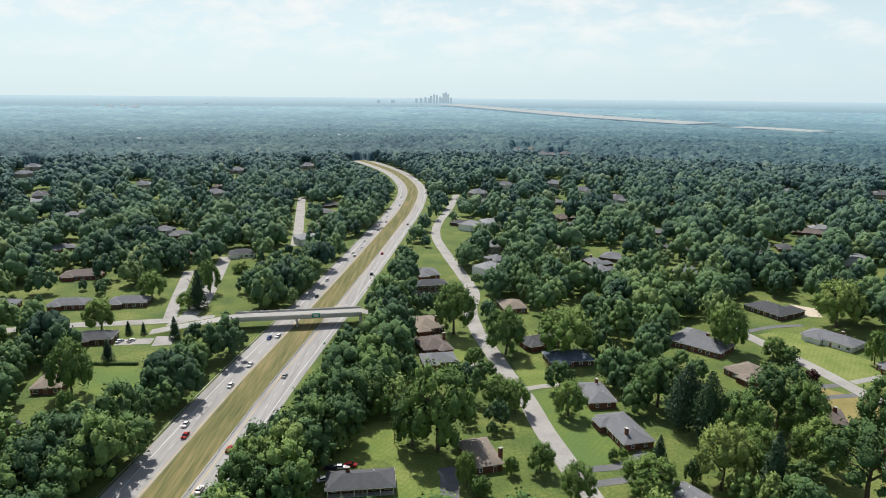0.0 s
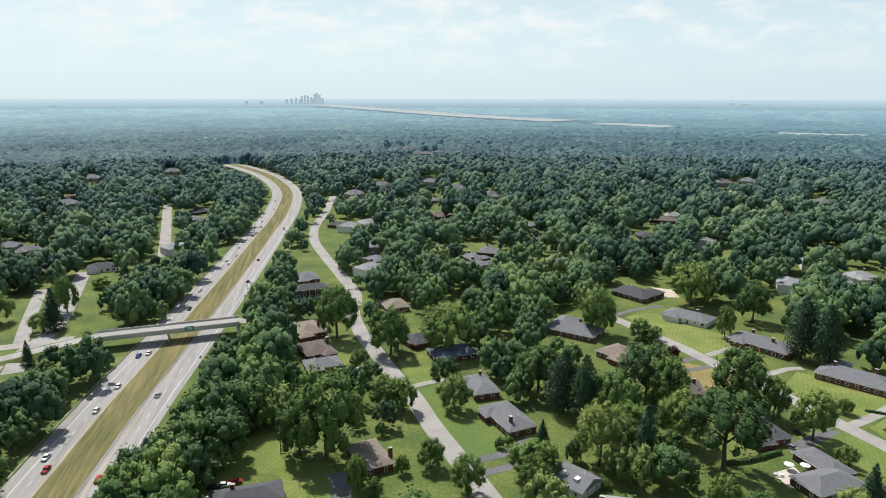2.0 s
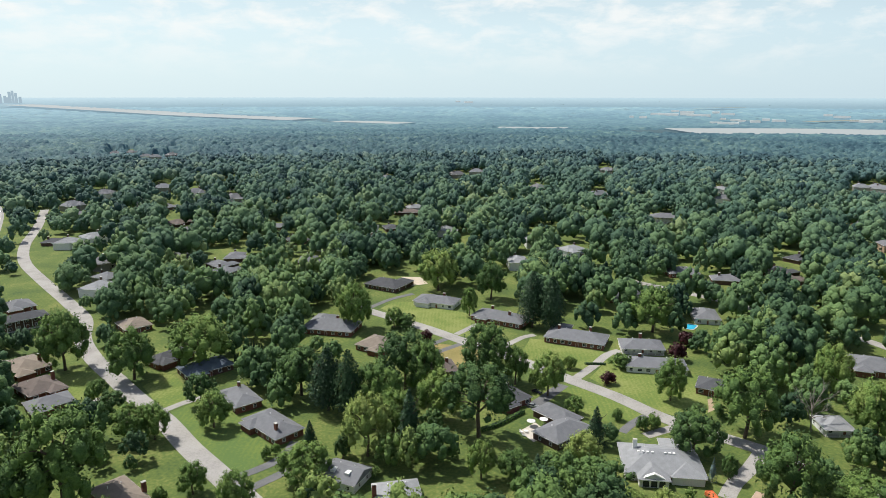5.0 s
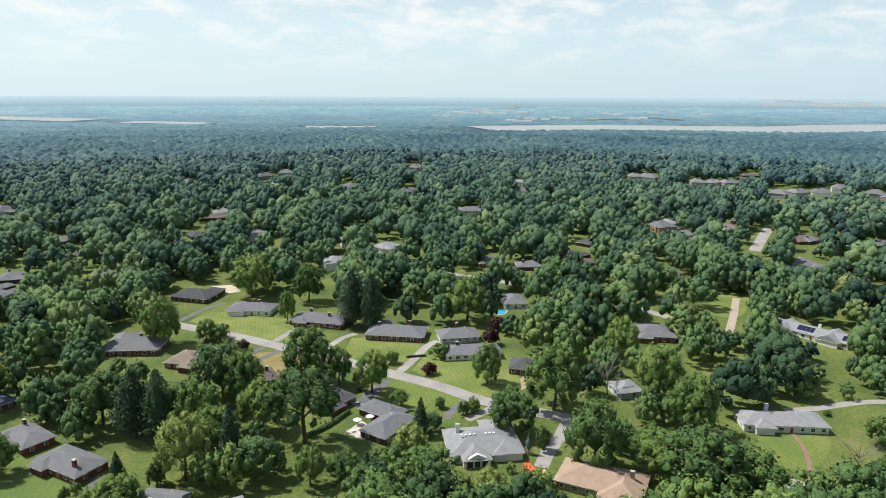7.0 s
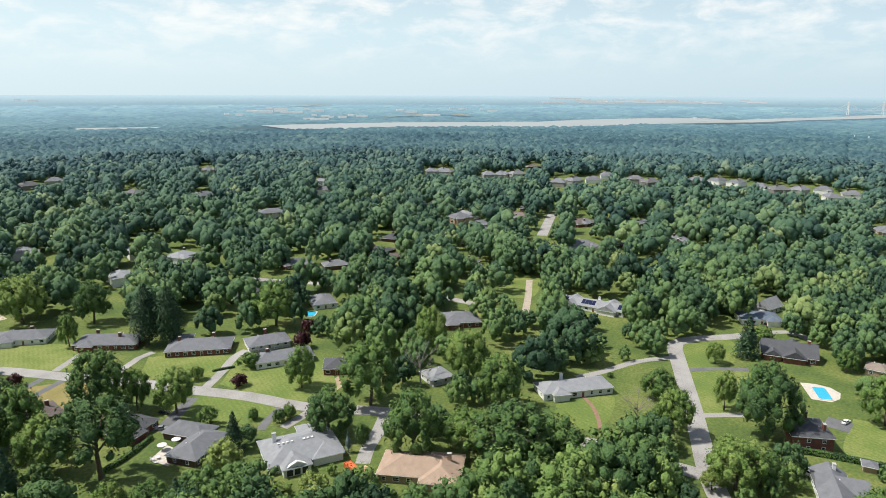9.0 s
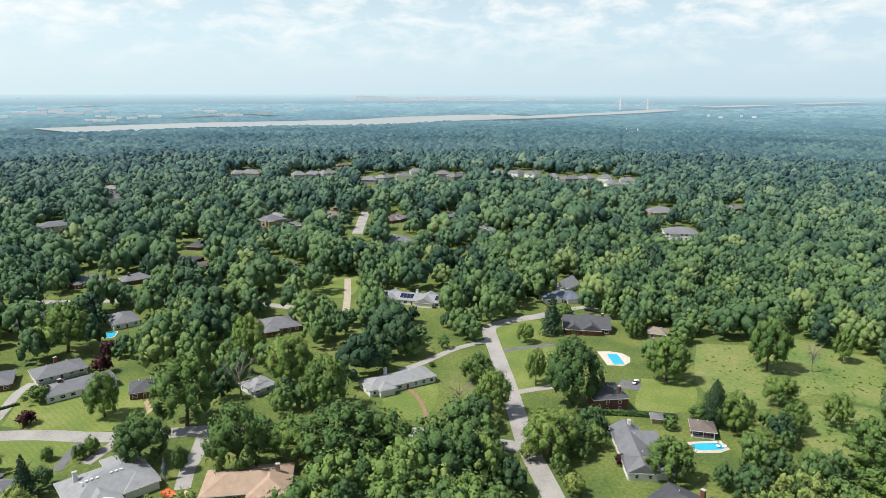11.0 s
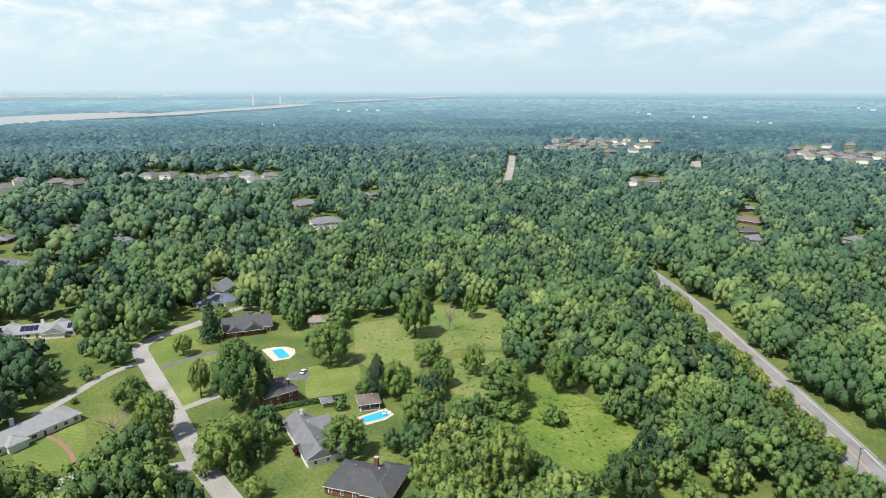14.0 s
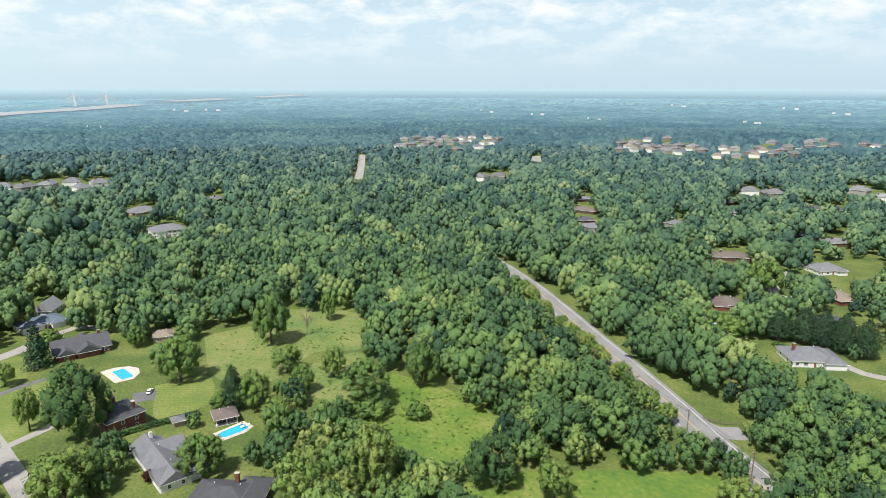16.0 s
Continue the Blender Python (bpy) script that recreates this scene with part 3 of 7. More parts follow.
patch('meadow', 'dry meadow between thickets', MEADOW, [(255.9, -104.0), (255.0, -134.4), (215.8, -113.8), (223.8, -98.0)])
patch('lawn', 'mown lawn with stripes behind a pool', LAWN, [(273.4, -48.5), (270.4, -68.6), (246.4, -62.9), (243.0, -42.7)])
patch('patio', 'pale flagstone patio with garden chairs', PATIO, [(142.0, 171.2), (151.6, 173.3), (150.5, 163.5), (141.7, 162.4)])
patch('patio', 'pale concrete pool patio', PATIO, [(190.5, 357.0), (192.5, 375.5), (205.5, 375.0), (206.5, 356.0)])
patch('patio', 'tan gravel court beside the pool', BARE_PALE, [(208.0, 379.0), (219.0, 371.5), (214.5, 355.0), (207.0, 356.5)])
patch('patio', 'pale pool surround', PATIO, [(285.6, -35.4), (301.5, -32.2), (302.6, -38.0), (301.0, -43.5), (296.5, -46.8), (290.5, -46.0), (285.8, -42.5)])
patch('patio', 'tan pool surround', PATIO, [(213.6, -57.6), (220.6, -55.8), (223.4, -68.2), (217.6, -70.0), (214.8, -66.0)])
patch('patio', 'pale pool deck', PATIO, [(192.2, -303.0), (192.4, -310.4), (184.2, -306.9), (179.0, -299.8), (181.8, -295.8)])
patch('patio', 'bare tan earth yard', BARE, [(60.8, 260.7), (68.2, 264.8), (69.0, 258.1), (62.9, 254.2)])
patch('patio', 'tan worn earth beside a brick house', BARE, [(219.9, 150.6), (225.8, 150.8), (217.6, 143.6), (212.9, 143.4)])
patch('grass', 'bank of mown grass beside a track', LAWN, [(402.0, 135.8), (418.4, 117.5), (373.6, 106.6), (366.7, 126.1)])
ribbon('road', 'pale grey concrete residential street', 8.0, [(52.7, 140.7), (47.8, 171.5), (41.4, 205.1), (37.8, 223.6), (34.2, 249.4), (28.4, 274.7), (23.4, 301.4), (18.0, 330.7), (15.9, 361.7), (19.3, 395.2), (14.0, 434.6), (2.7, 500.0), (-6.0, 562.9), (-4.6, 628.4), (6.4, 710.8), (16.2, 816.5)], CONCRETE_ROAD, clear=True)
ribbon('road', 'pale grey concrete street between lawns', 7.4, [(152.2, 346.7), (155.9, 330.8), (169.0, 288.1), (177.9, 249.1), (185.1, 220.0), (189.1, 195.7), (193.6, 172.5), (195.0, 150.2), (201.3, 127.7), (205.3, 115.0)], CONCRETE_ROAD, clear=True)
ribbon('road', 'grey street running under trees', 7.0, [(204.6, 117.1), (206.1, 92.4), (209.2, 65.3), (214.0, 40.4), (209.2, 2.0)], CONCRETE_ROAD, clear=False)
ribbon('road', 'grey asphalt street with a bend', 7.2, [(167.3, -12.8), (189.0, -6.6), (210.4, -0.5), (232.2, 3.4), (258.7, 8.1), (285.4, 13.4), (310.9, 18.5), (327.5, 20.5), (338.6, 11.0), (347.7, -3.2), (356.0, -13.7)], CONCRETE_ROAD, clear=True)
ribbon('road', 'two-lane grey asphalt highway through woods', 13.5, [(354.4, -292.7), (292.2, -272.3), (250.6, -255.6), (212.1, -239.0), (179.1, -225.1), (151.6, -213.0), (131.4, -203.9), (117.8, -197.0), (99.4, -189.3), (79.7, -181.4)], ASPHALT, clear=False)
ribbon('side_road', 'grey side road mouth at the highway', 9, [(128.0, -203.5), (117.8, -203.7), (111.8, -210.2)], ASPHALT, clear=True)
ribbon('road', 'grey cross street leading to the overpass', 8.0, [(-236.7, 318.1), (-200.3, 330.1), (-175.6, 334.3), (-147.6, 339.6), (-125.2, 345.9)], CONCRETE_ROAD, clear=True)
ribbon('road', 'pale concrete street beside lawns', 9.0, [(-137.0, 303.4), (-141.8, 329.1), (-140.5, 362.3), (-148.3, 408.6), (-163.6, 484.4)], CONCRETE_ROAD, clear=True)
ribbon('road', 'narrow pale street joining the corner', 7.0, [(-148.7, 342.4), (-160.3, 383.7), (-175.6, 442.8)], CONCRETE_ROAD, clear=True)
ribbon('road', 'pale concrete street seen end on', 9.0, [(-119.1, 522.8), (-135.0, 608.0), (-168.9, 781.9)], CONCRETE_ROAD, clear=True)
ribbon('road', 'pale street beyond the gardens', 6.5, [(330.9, 292.0), (336.0, 271.1), (343.6, 230.3), (347.6, 187.6), (347.8, 154.8), (343.1, 126.5)], CONCRETE_ROAD, clear=False)
ribbon('gravel_track', 'pale gravel track on a grassy bank', 4.2, [(341.5, 102.1), (371.0, 109.5), (407.1, 119.6)], GRAVEL, clear=True)
ribbon('road', 'pale street far among trees', 9, [(545.6, 150.6), (607.1, 162.0), (660.0, 171.3)], CONCRETE_ROAD, clear=True)
ribbon('road', 'far road cut through the woods', 11, [(781.3, -415.0), (872.4, -468.2), (1053.2, -569.6)], CONCRETE_ROAD, clear=True)
ribbon('road', 'pale street of a new housing estate', 13, [(1230.3, -750.6), (1253.5, -850.2), (1228.2, -943.7), (1200.1, -1013.6)], CONCRETE_ROAD, clear=True)
ribbon('road', 'pale street through far tan-roofed houses', 12, [(950.0, -1152.6), (840.8, -1188.4), (738.2, -1225.5), (680.7, -1329.1), (646.6, -1489.9), (617.0, -1630.1)], CONCRETE_ROAD, clear=True)
ribbon('road', 'far bend of a pale road', 16, [(788.0, -741.8), (865.6, -816.5)], CONCRETE_ROAD, clear=True)
ribbon('driveway', 'concrete driveway to a brick house', 3.6, [(178.4, 267.3), (199.0, 274.6), (208.9, 273.1)], CONCRETE_ROAD, clear=True)
ribbon('driveway', 'concrete driveway beside a lawn', 3.6, [(188.1, 240.5), (203.8, 245.6), (212.2, 245.1)], CONCRETE_ROAD, clear=True)
ribbon('driveway', 'curving pale driveway to a large house', 4.2, [(190.5, 193.9), (206.3, 199.1), (223.3, 206.2), (232.7, 206.9)], CONCRETE_ROAD, clear=True)
ribbon('driveway', 'grey driveway to a white house', 3.6, [(158.3, 329.7), (178.4, 338.5), (195.4, 341.0)], ASPHALT_OLD, clear=True)
ribbon('driveway', 'dark asphalt driveway', 3.4, [(177.5, 255.8), (161.1, 252.8), (153.6, 250.8)], ASPHALT_OLD, clear=True)
ribbon('driveway', 'dark asphalt driveway pair', 3.4, [(173.7, 265.1), (160.7, 262.6)], ASPHALT_OLD, clear=True)
ribbon('driveway', 'dark driveway across striped lawn', 3.4, [(193.1, 154.7), (181.6, 153.1), (173.4, 150.5)], ASPHALT_OLD, clear=True)
ribbon('driveway', 'grey driveway with parked car', 5, [(183.2, 192.5), (166.4, 186.3), (157.4, 183.7)], ASPHALT_OLD, clear=True)
ribbon('driveway', 'concrete driveway beside the street', 4, [(196.6, 142.1), (184.4, 143.5), (178.5, 144.1)], CONCRETE_ROAD, clear=True)
ribbon('driveway', 'grey driveway to a brick ranch house', 3.6, [(41.5, 196.4), (52.3, 197.2), (62.5, 200.1), (70.5, 208.2)], ASPHALT_OLD, clear=True)
ribbon('driveway', 'grey driveway near the corner lawn', 3.6, [(42.8, 186.7), (52.3, 189.0), (61.9, 191.4)], ASPHALT_OLD, clear=True)
ribbon('driveway', 'grey driveway between lawns', 3.6, [(34.0, 257.3), (42.8, 260.9), (52.6, 262.2)], CONCRETE_ROAD, clear=True)
ribbon('driveway', 'dark asphalt driveway below a tan house', 6, [(2.6, 174.9), (2.8, 189.8), (1.8, 197.1)], ASPHALT_OLD, clear=True)
ribbon('driveway', 'driveway to three brick houses', 3.4, [(17.6, 284.0), (8.4, 280.5), (4.6, 279.1)], CONCRETE_ROAD, clear=True)
ribbon('driveway', 'concrete driveway along the white house', 3.8, [(308.4, 19.0), (296.5, 34.0), (276.2, 48.0), (267.3, 56.0)], CONCRETE_ROAD, clear=True)
ribbon('driveway', 'dark driveway across a mown lawn', 3.4, [(293.2, 15.2), (301.6, 2.7), (307.0, -12.3)], ASPHALT_OLD, clear=True)
ribbon('driveway', 'concrete driveway to a brick house', 3.6, [(251.4, 6.1), (255.7, -2.3), (260.2, -12.2)], CONCRETE_ROAD, clear=True)
ribbon('brick_path', 'curving red brick garden path', 1.6, [(249.9, 49.2), (241.7, 43.4), (231.9, 39.3), (225.6, 37.6)], BRICKPATH, clear=True)
ribbon('driveway', 'pale parking court beside white house', 6, [(213.7, 45.5), (215.1, 35.6)], CONCRETE_ROAD, clear=True)
ribbon('driveway', 'curving grey driveway to a tan house', 5, [(203.5, 115.0), (190.3, 110.8), (179.3, 108.6), (169.4, 104.9)], CONCRETE_ROAD, clear=True)
ribbon('driveway', 'asphalt parking court behind brick house', 9, [(267.0, -38.6), (264.5, -46.8)], ASPHALT_OLD, clear=True)
ribbon('driveway', 'pale driveway to houses at the street end', 5, [(356.0, -13.7), (367.8, -29.7), (361.9, -40.1)], CONCRETE_ROAD, clear=True)
ribbon('driveway', 'pale concrete drive at a woodland house', 5, [(120.5, -302.7), (110.1, -300.0), (100.6, -303.6)], CONCRETE_ROAD, clear=True)
ribbon('driveway', 'pale drive past gardens', 6, [(216.4, -431.6), (193.1, -378.6), (180.9, -380.9)], CONCRETE_ROAD, clear=True)
ribbon('driveway', 'concrete court beside a parking lawn', 8, [(-160.6, 306.6), (-151.7, 308.3), (-143.7, 309.3)], CONCRETE_ROAD, clear=True)

# ---- the divided highway ----
MID = smooth_line([(-112, -200), (-98, 0), (-85, 180), (-79.5, 258), (-75, 304), (-64, 418), (-50, 584), (-40, 720), (-41, 863), (-65, 1005), (-100, 1120), (-160, 1260)], 8)
tagged(part("road", strip(MID, -18.5, -6.5, 0.10, 0.3), HIGHWAY), "worn pale grey highway carriageway with two lanes", "road", kind="structure")
tagged(part("road", strip(MID, 6.5, 18.0, 0.10, 0.3), HIGHWAY), "worn pale grey carriageway beside the median", "road", kind="structure")
tagged(part("median", strip(MID, -6.5, 6.5, 0.06), MEDIAN), "highway median of dry yellow-brown mown grass", "verge", kind="structure")
for lo, mat, label in ((-14.5, PAINT_WHITE, "white edge line"), (-7.2, PAINT_YELLOW, "yellow edge line"), (8.4, PAINT_YELLOW, "yellow edge line"), (15.4, PAINT_WHITE, "white edge line")):
    tagged(part("edge_line", strip(MID, lo - 0.1, lo + 0.1, 0.115), mat), label + " painted on the highway", "road marking", kind="structure")
clear_band(MID, -20, 19, solid)
clear_band(smooth_line([(292.2, -272.3), (250.6, -255.6), (212.1, -239.0), (179.1, -225.1), (151.6, -213.0), (127.3, -202.4)]), -4, 6.5)
clear_band([q for q in MID if q.y > 225], -19, 18)
clear_band([q for q in MID if q.y <= 235], -19, 9)


def along(line, start, stop, step):
    """Places and headings at even steps along a line."""
    s, want = 0.0, start
    for a, b in zip(line, line[1:]):
        d = (b - a).length
        while want <= s + d and want <= stop:
            yield a.lerp(b, (want - s) / d), math.atan2(b.y - a.y, b.x - a.x)
            want += step
        s += d


def dashes(line, off, start, stop, step, length, label):
    bm = bmesh.new()
    box(bm, 0, 0, 0, length, 0.16, 0.01)
    me = bpy.data.meshes.new("lane_dash")
    bm.to_mesh(me)
    bm.free()
    me.materials.append(PAINT_WHITE)
    for q, a in along(line, start, stop, step):
        ob = new("lane_dash", me)
        ob.matrix_world = pose(q.x + off * math.sin(a), q.y - off * math.cos(a), 0.118, 0, 0, math.degrees(a))
        tagged(ob, label, "road marking", "lane dashes", "structure")


dashes(MID, -10.9, 300, 1000, 10.9, 3.0, "short white dash between highway lanes")
dashes(MID, 11.9, 300, 1000, 10.9, 3.0, "short white dash between highway lanes")


def guardrail(line, off, start, stop, label):
    rail = new("guardrail")
    tagged(rail, label, "guardrail", "guardrails")
    sub = [q for q, a in along(line, start, stop, 8)]
    bm = strip(sub, off - 0.05, off + 0.05, 0.85, 0.32)
    part("rail", bm, STEEL, rail)
    bm = bmesh.new()
    box(bm, 0, 0, 0.35, 0.14, 0.14, 0.7)
    me = bpy.data.meshes.new("post")
    bm.to_mesh(me)
    bm.free()
    me.materials.append(STEEL)
    for q, a in along(line, start, stop, 4):
        ob = new("post", me)
        ob.matrix_world = pose(q.x + off * math.sin(a), q.y - off * math.cos(a), 0.1, 0, 0, math.degrees(a))
        ob.parent = rail


guardrail(MID, -18.9, 300, 900, "grey steel guardrail along the highway shoulder")
guardrail(MID, 6.7, 300, 640, "low steel guardrail along the grass median")

# two-lane highway through the woods: lane paint
ROAD_D = smooth_line([(q.x, q.y) for q in [Vector(v) for v in [(354.4, -292.7), (292.2, -272.3), (250.6, -255.6), (212.1, -239.0), (179.1, -225.1), (151.6, -213.0), (131.4, -203.9), (117.8, -197.0), (99.4, -189.3), (79.7, -181.4)]]])
for lo, hi, mat, label in ((-5.1, -4.9, PAINT_WHITE, "white edge line"), (5.0, 5.2, PAINT_WHITE, "white edge line"), (0.3, 0.6, PAINT_YELLOW, "yellow centre line")):
    tagged(part("edge_line", strip(ROAD_D, lo, hi, 0.155), mat), label + " painted on the wooded highway", "road marking", kind="structure")


# ---- houses ----
def gable_roof(L, D, over, rise, base, thick=0.18, hip=True):
    """Top and under side of a hipped or gabled roof round the origin, long in x."""
    bm = bmesh.new()
    x, y = L / 2 + over, D / 2 + over
    if L < D and not hip:
        bm.free()
        bm = gable_roof(D, L, over, rise, base, thick, hip)
        bmesh.ops.rotate(bm, cent=(0, 0, 0), matrix=Matrix.Rotation(math.pi / 2, 3, "Z"), verts=bm.verts[:])
        return bm
    if L < D and hip:
        rx, ry = 0.0, (y - x)
    else:
        rx, ry = (x - y if hip else x), 0.0
    rx = max(rx, 0.0)
    lo = [(-x, -y), (x, -y), (x, y), (-x, y)]
    under = [bm.verts.new((a, b, base - thick)) for a, b in lo]
    eave = [bm.verts.new((a, b, base)) for a, b in lo]
    for i in range(4):
        bm.faces.new((under[i], under[(i + 1) % 4], eave[(i + 1) % 4], eave[i]))
    bm.faces.new(under[::-1])
    if ry > 0:
        r1, r2 = bm.verts.new((0, -ry, base + rise)), bm.verts.new((0, ry, base + rise))
        for f in ((eave[0], eave[1], r1), (eave[1], eave[2], r2, r1), (eave[2], eave[3], r2), (eave[3], eave[0], r1, r2)):
            bm.faces.new(f)
    elif rx < 0.05:
        top = bm.verts.new((0, 0, base + rise))
        for i in range(4):
            bm.faces.new((eave[i], eave[(i + 1) % 4], top))
    else:
        r1, r2 = bm.verts.new((-rx, 0, base + rise)), bm.verts.new((rx, 0, base + rise))
        for f in ((eave[0], eave[1], r2, r1), (eave[1], eave[2], r2), (eave[2], eave[3], r1, r2), (eave[3], eave[0], r1)):
            bm.faces.new(f)
    bmesh.ops.recalc_face_normals(bm, faces=bm.faces[:])
    return bm


def move(bm, x, y, z=0, rz=0):
    bmesh.ops.transform(bm, matrix=pose(x, y, z, 0, 0, rz), verts=bm.verts[:])
    return bm


def window_at(parent, x, y, z, rz, w, h):
    """A framed window with a cross bar, standing proud of a wall; it faces -y before turning."""
    m = pose(x, y, z, 0, 0, rz)
    bm = bmesh.new()
    for cx, cz, sx, sz in ((-w / 2, 0, 0.12, h), (w / 2, 0, 0.12, h), (0, h / 2, w + 0.12, 0.12), (0, -h / 2, w + 0.12, 0.14), (0, 0, w, 0.06)):
        box(bm, cx, -0.04, cz, sx, 0.12, sz, m)
    frame_ob = part("window", bm, TRIM, parent, "white framed window")
    bm = bmesh.new()
    box(bm, 0, -0.02, 0, w, 0.06, h, m)
    part("pane", bm, GLASS, frame_ob)


def chimney_at(parent, x, y, base, top, mat):
    ch = one_box("chimney", mat, parent, x, y, (base + top) / 2, 1.3, 0.9, top - base)
    one_box("cap", CONCRETE, ch, x, y, top + 0.08, 1.45, 1.05, 0.16)


rng = random.Random(7)


def house(x, y, rz, L, D, roof, wall, label, chim=(), wings=(), storeys=1, gable=0, porch=0, solar=0, dormer=0, white_chim=0, plain_sides=0, arches=0, pitch=0.40, bare=0):
    ob = new("house")
    ob.matrix_world = pose(x, y, 0, 0, 0, rz)
    tagged(ob, label, "house", "houses of the suburb")
    small = L < 6
    if not wings and not porch and not gable and L > 13:
        # a cross wing, as most of these houses have
        side = 1 if int(abs(x) * 10) % 2 else -1
        wings = [(side * L * 0.27, -D * 0.10, 6.4, D + 2.2)]
    H = 2.2 if small else 2.75 * storeys + 0.1
    if plain_sides == 2 and L > 18.5 and storeys == 2:
        pitch = 0.66
    over, rise = 0.55, pitch * (min(L, D) / 2 + 0.55)
    blocks = [(0, 0, L, D, 0)] + [(wx, wy, wl, wd, 0.06) for wx, wy, wl, wd in wings]
    for wx, wy, wl, wd, dz in blocks:
        open_front = porch and (wl, wd) == (L, D)
        bm = bmesh.new()
        box(bm, wx, wy + (1.0 if open_front else 0), H / 2, wl - 0.02 * bool(dz), wd - 0.02 * bool(dz) - (2.0 if open_front else 0), H)
        part("wall", bm, wall, ob)
        r = pitch * (min(wl, wd) / 2 + over)
        bm = gable_roof(wl, wd, over, r, H + 0.16 - dz, hip=not gable)
        part("roof", move(bm, wx, wy), roof, ob)
        # white fascia under the eaves
        bm = bmesh.new()
        for s in (-1, 1):
            box(bm, wx, wy + s * (wd / 2 + over - 0.02), H + 0.02 - dz, wl + 2 * over, 0.1, 0.22)
            box(bm, wx + s * (wl / 2 + over - 0.02), wy, H + 0.02 - dz, 0.1, wd + 2 * over - 0.1, 0.22)
        part("fascia", bm, TRIM, ob)
    if gable:
        for wx, wy, wl, wd, dz in blocks:
            long, short = max(wl, wd), min(wl, wd)
            top = pitch * (short / 2 + over) * (short / 2) / (short / 2 + over)
            turn = pose(wx, wy, 0, 0, 0, 90 if wl < wd else 0)
            for s in (-1, 1):
                bm = bmesh.new()
                v = [bm.verts.new(turn @ Vector(q)) for q in ((s * (long / 2 - 0.01), -short / 2, H - dz), (s * (long / 2 - 0.01), short / 2, H - dz), (s * (long / 2 - 0.01), 0, H - dz + top))]
                w = [bm.verts.new(q.co - turn.to_3x3() @ Vector((s * 0.2, 0, 0))) for q in v]
                bm.faces.new(v), bm.faces.new(w[::-1])
                for i in range(3):
                    bm.faces.new((v[i], v[(i + 1) % 3], w[(i + 1) % 3], w[i]))
                bmesh.ops.recalc_face_normals(bm, faces=bm.faces[:])
                part("gable_wall", bm, wall, ob)
    if small or bare:
        return ob
    front = -D / 2 + (2.0 if porch else 0)
    for s in range(storeys):
        z = 1.5 + 2.75 * s
        n = 3 if plain_sides else max(2, int(L / 3.6))
        for i in range(n):
            px = -L / 2 + (i + 0.5) * L / n
            if s == 0 and i == n // 2:
                d = one_box("door", DOORMAT, ob, px, front - 0.03, 1.05, 1.0, 0.1, 2.1)
                if plain_sides < 2:
                    one_box("door_frame", TRIM, d, px, front - 0.015, 1.1, 1.25, 0.08, 2.25)
                continue
            if plain_sides == 2:
                one_box("window", GLASS, ob, px, front - 0.02, z, 1.6, 0.08, 1.4)
                continue
            window_at(ob, px, front - 0.02, z, 0, rng.choice((1.1, 1.5, 1.9)), 1.35)
        for sx, turn in () if plain_sides else ((-1, -90), (1, 90)):
            for k in (-0.22, 0.22):
                window_at(ob, sx * (L / 2 + 0.02), k * D + (1 if porch else 0), z, turn, 1.1, 1.3)
    if porch:
        n = max(3, int(L / 3))
        for i in range(n):
            bm = bmesh.new()
            tube(bm, (-L / 2 + 0.3 + i * (L - 0.6) / (n - 1), -D / 2 + 0.2, 0), (-L / 2 + 0.3 + i * (L - 0.6) / (n - 1), -D / 2 + 0.2, H), 0.18, 0.15, 10)
            part("column", bm, TRIM, ob)
        one_box("porch_floor", CONCRETE, ob, 0, -D / 2 + 1.0, 0.1, L, 2.0, 0.2)
    for cx, cy in chim:
        chimney_at(ob, cx, cy, H - 0.2, H + rise + 1.3, TRIM if white_chim else (BRICK_DARK if plain_sides else BRICK if wall is not BRICK_TAN else BRICK_TAN))
    if arches:
        wx, wy, wl, wd = wings[0]
        for k in (-1, 0, 1):
            for grow, name, mat, out in ((0.16, "arched_frame", TRIM, 0.05), (0.0, "arched_window", GLASS, 0.09)):
                bm = bmesh.new()
                w, spring = 0.95 + grow, 2.0 if k else 2.35
                rim = [(-w, 0.25 - grow), (w, 0.25 - grow)] + [(w * math.cos(q), spring + w * math.sin(q)) for q in np.linspace(0, math.pi, 11)]
                v = [bm.verts.new((wx + k * 2.5 + a, wy - wd / 2 - out, b)) for a, b in rim]
                u = [bm.verts.new((q.co.x, q.co.y + out + 0.05, q.co.z)) for q in v]
                bm.faces.new(v), bm.faces.new(u[::-1])
                for i in range(len(v)):
                    bm.faces.new((v[i], u[i], u[(i + 1) % len(v)], v[(i + 1) % len(v)]))
                bmesh.ops.recalc_face_normals(bm, faces=bm.faces[:])
                part(name, bm, mat, ob)
        # a raised white gable over the arches
        bm = bmesh.new()
        v = [bm.verts.new(q) for q in ((wx - 4.6, wy - wd / 2 - 0.03, 2.6), (wx + 4.6, wy - wd / 2 - 0.03, 2.6), (wx, wy - wd / 2 - 0.03, 4.9))]
        u = [bm.verts.new((q.co.x, q.co.y + 1.2, q.co.z)) for q in v]
        bm.faces.new(v), bm.faces.new(u[::-1])
        for i in range(3):
            bm.faces.new((v[i], u[i], u[(i + 1) % 3], v[(i + 1) % 3]))
        bmesh.ops.recalc_face_normals(bm, faces=bm.faces[:])
        part("gable_wall", bm, wall, ob)
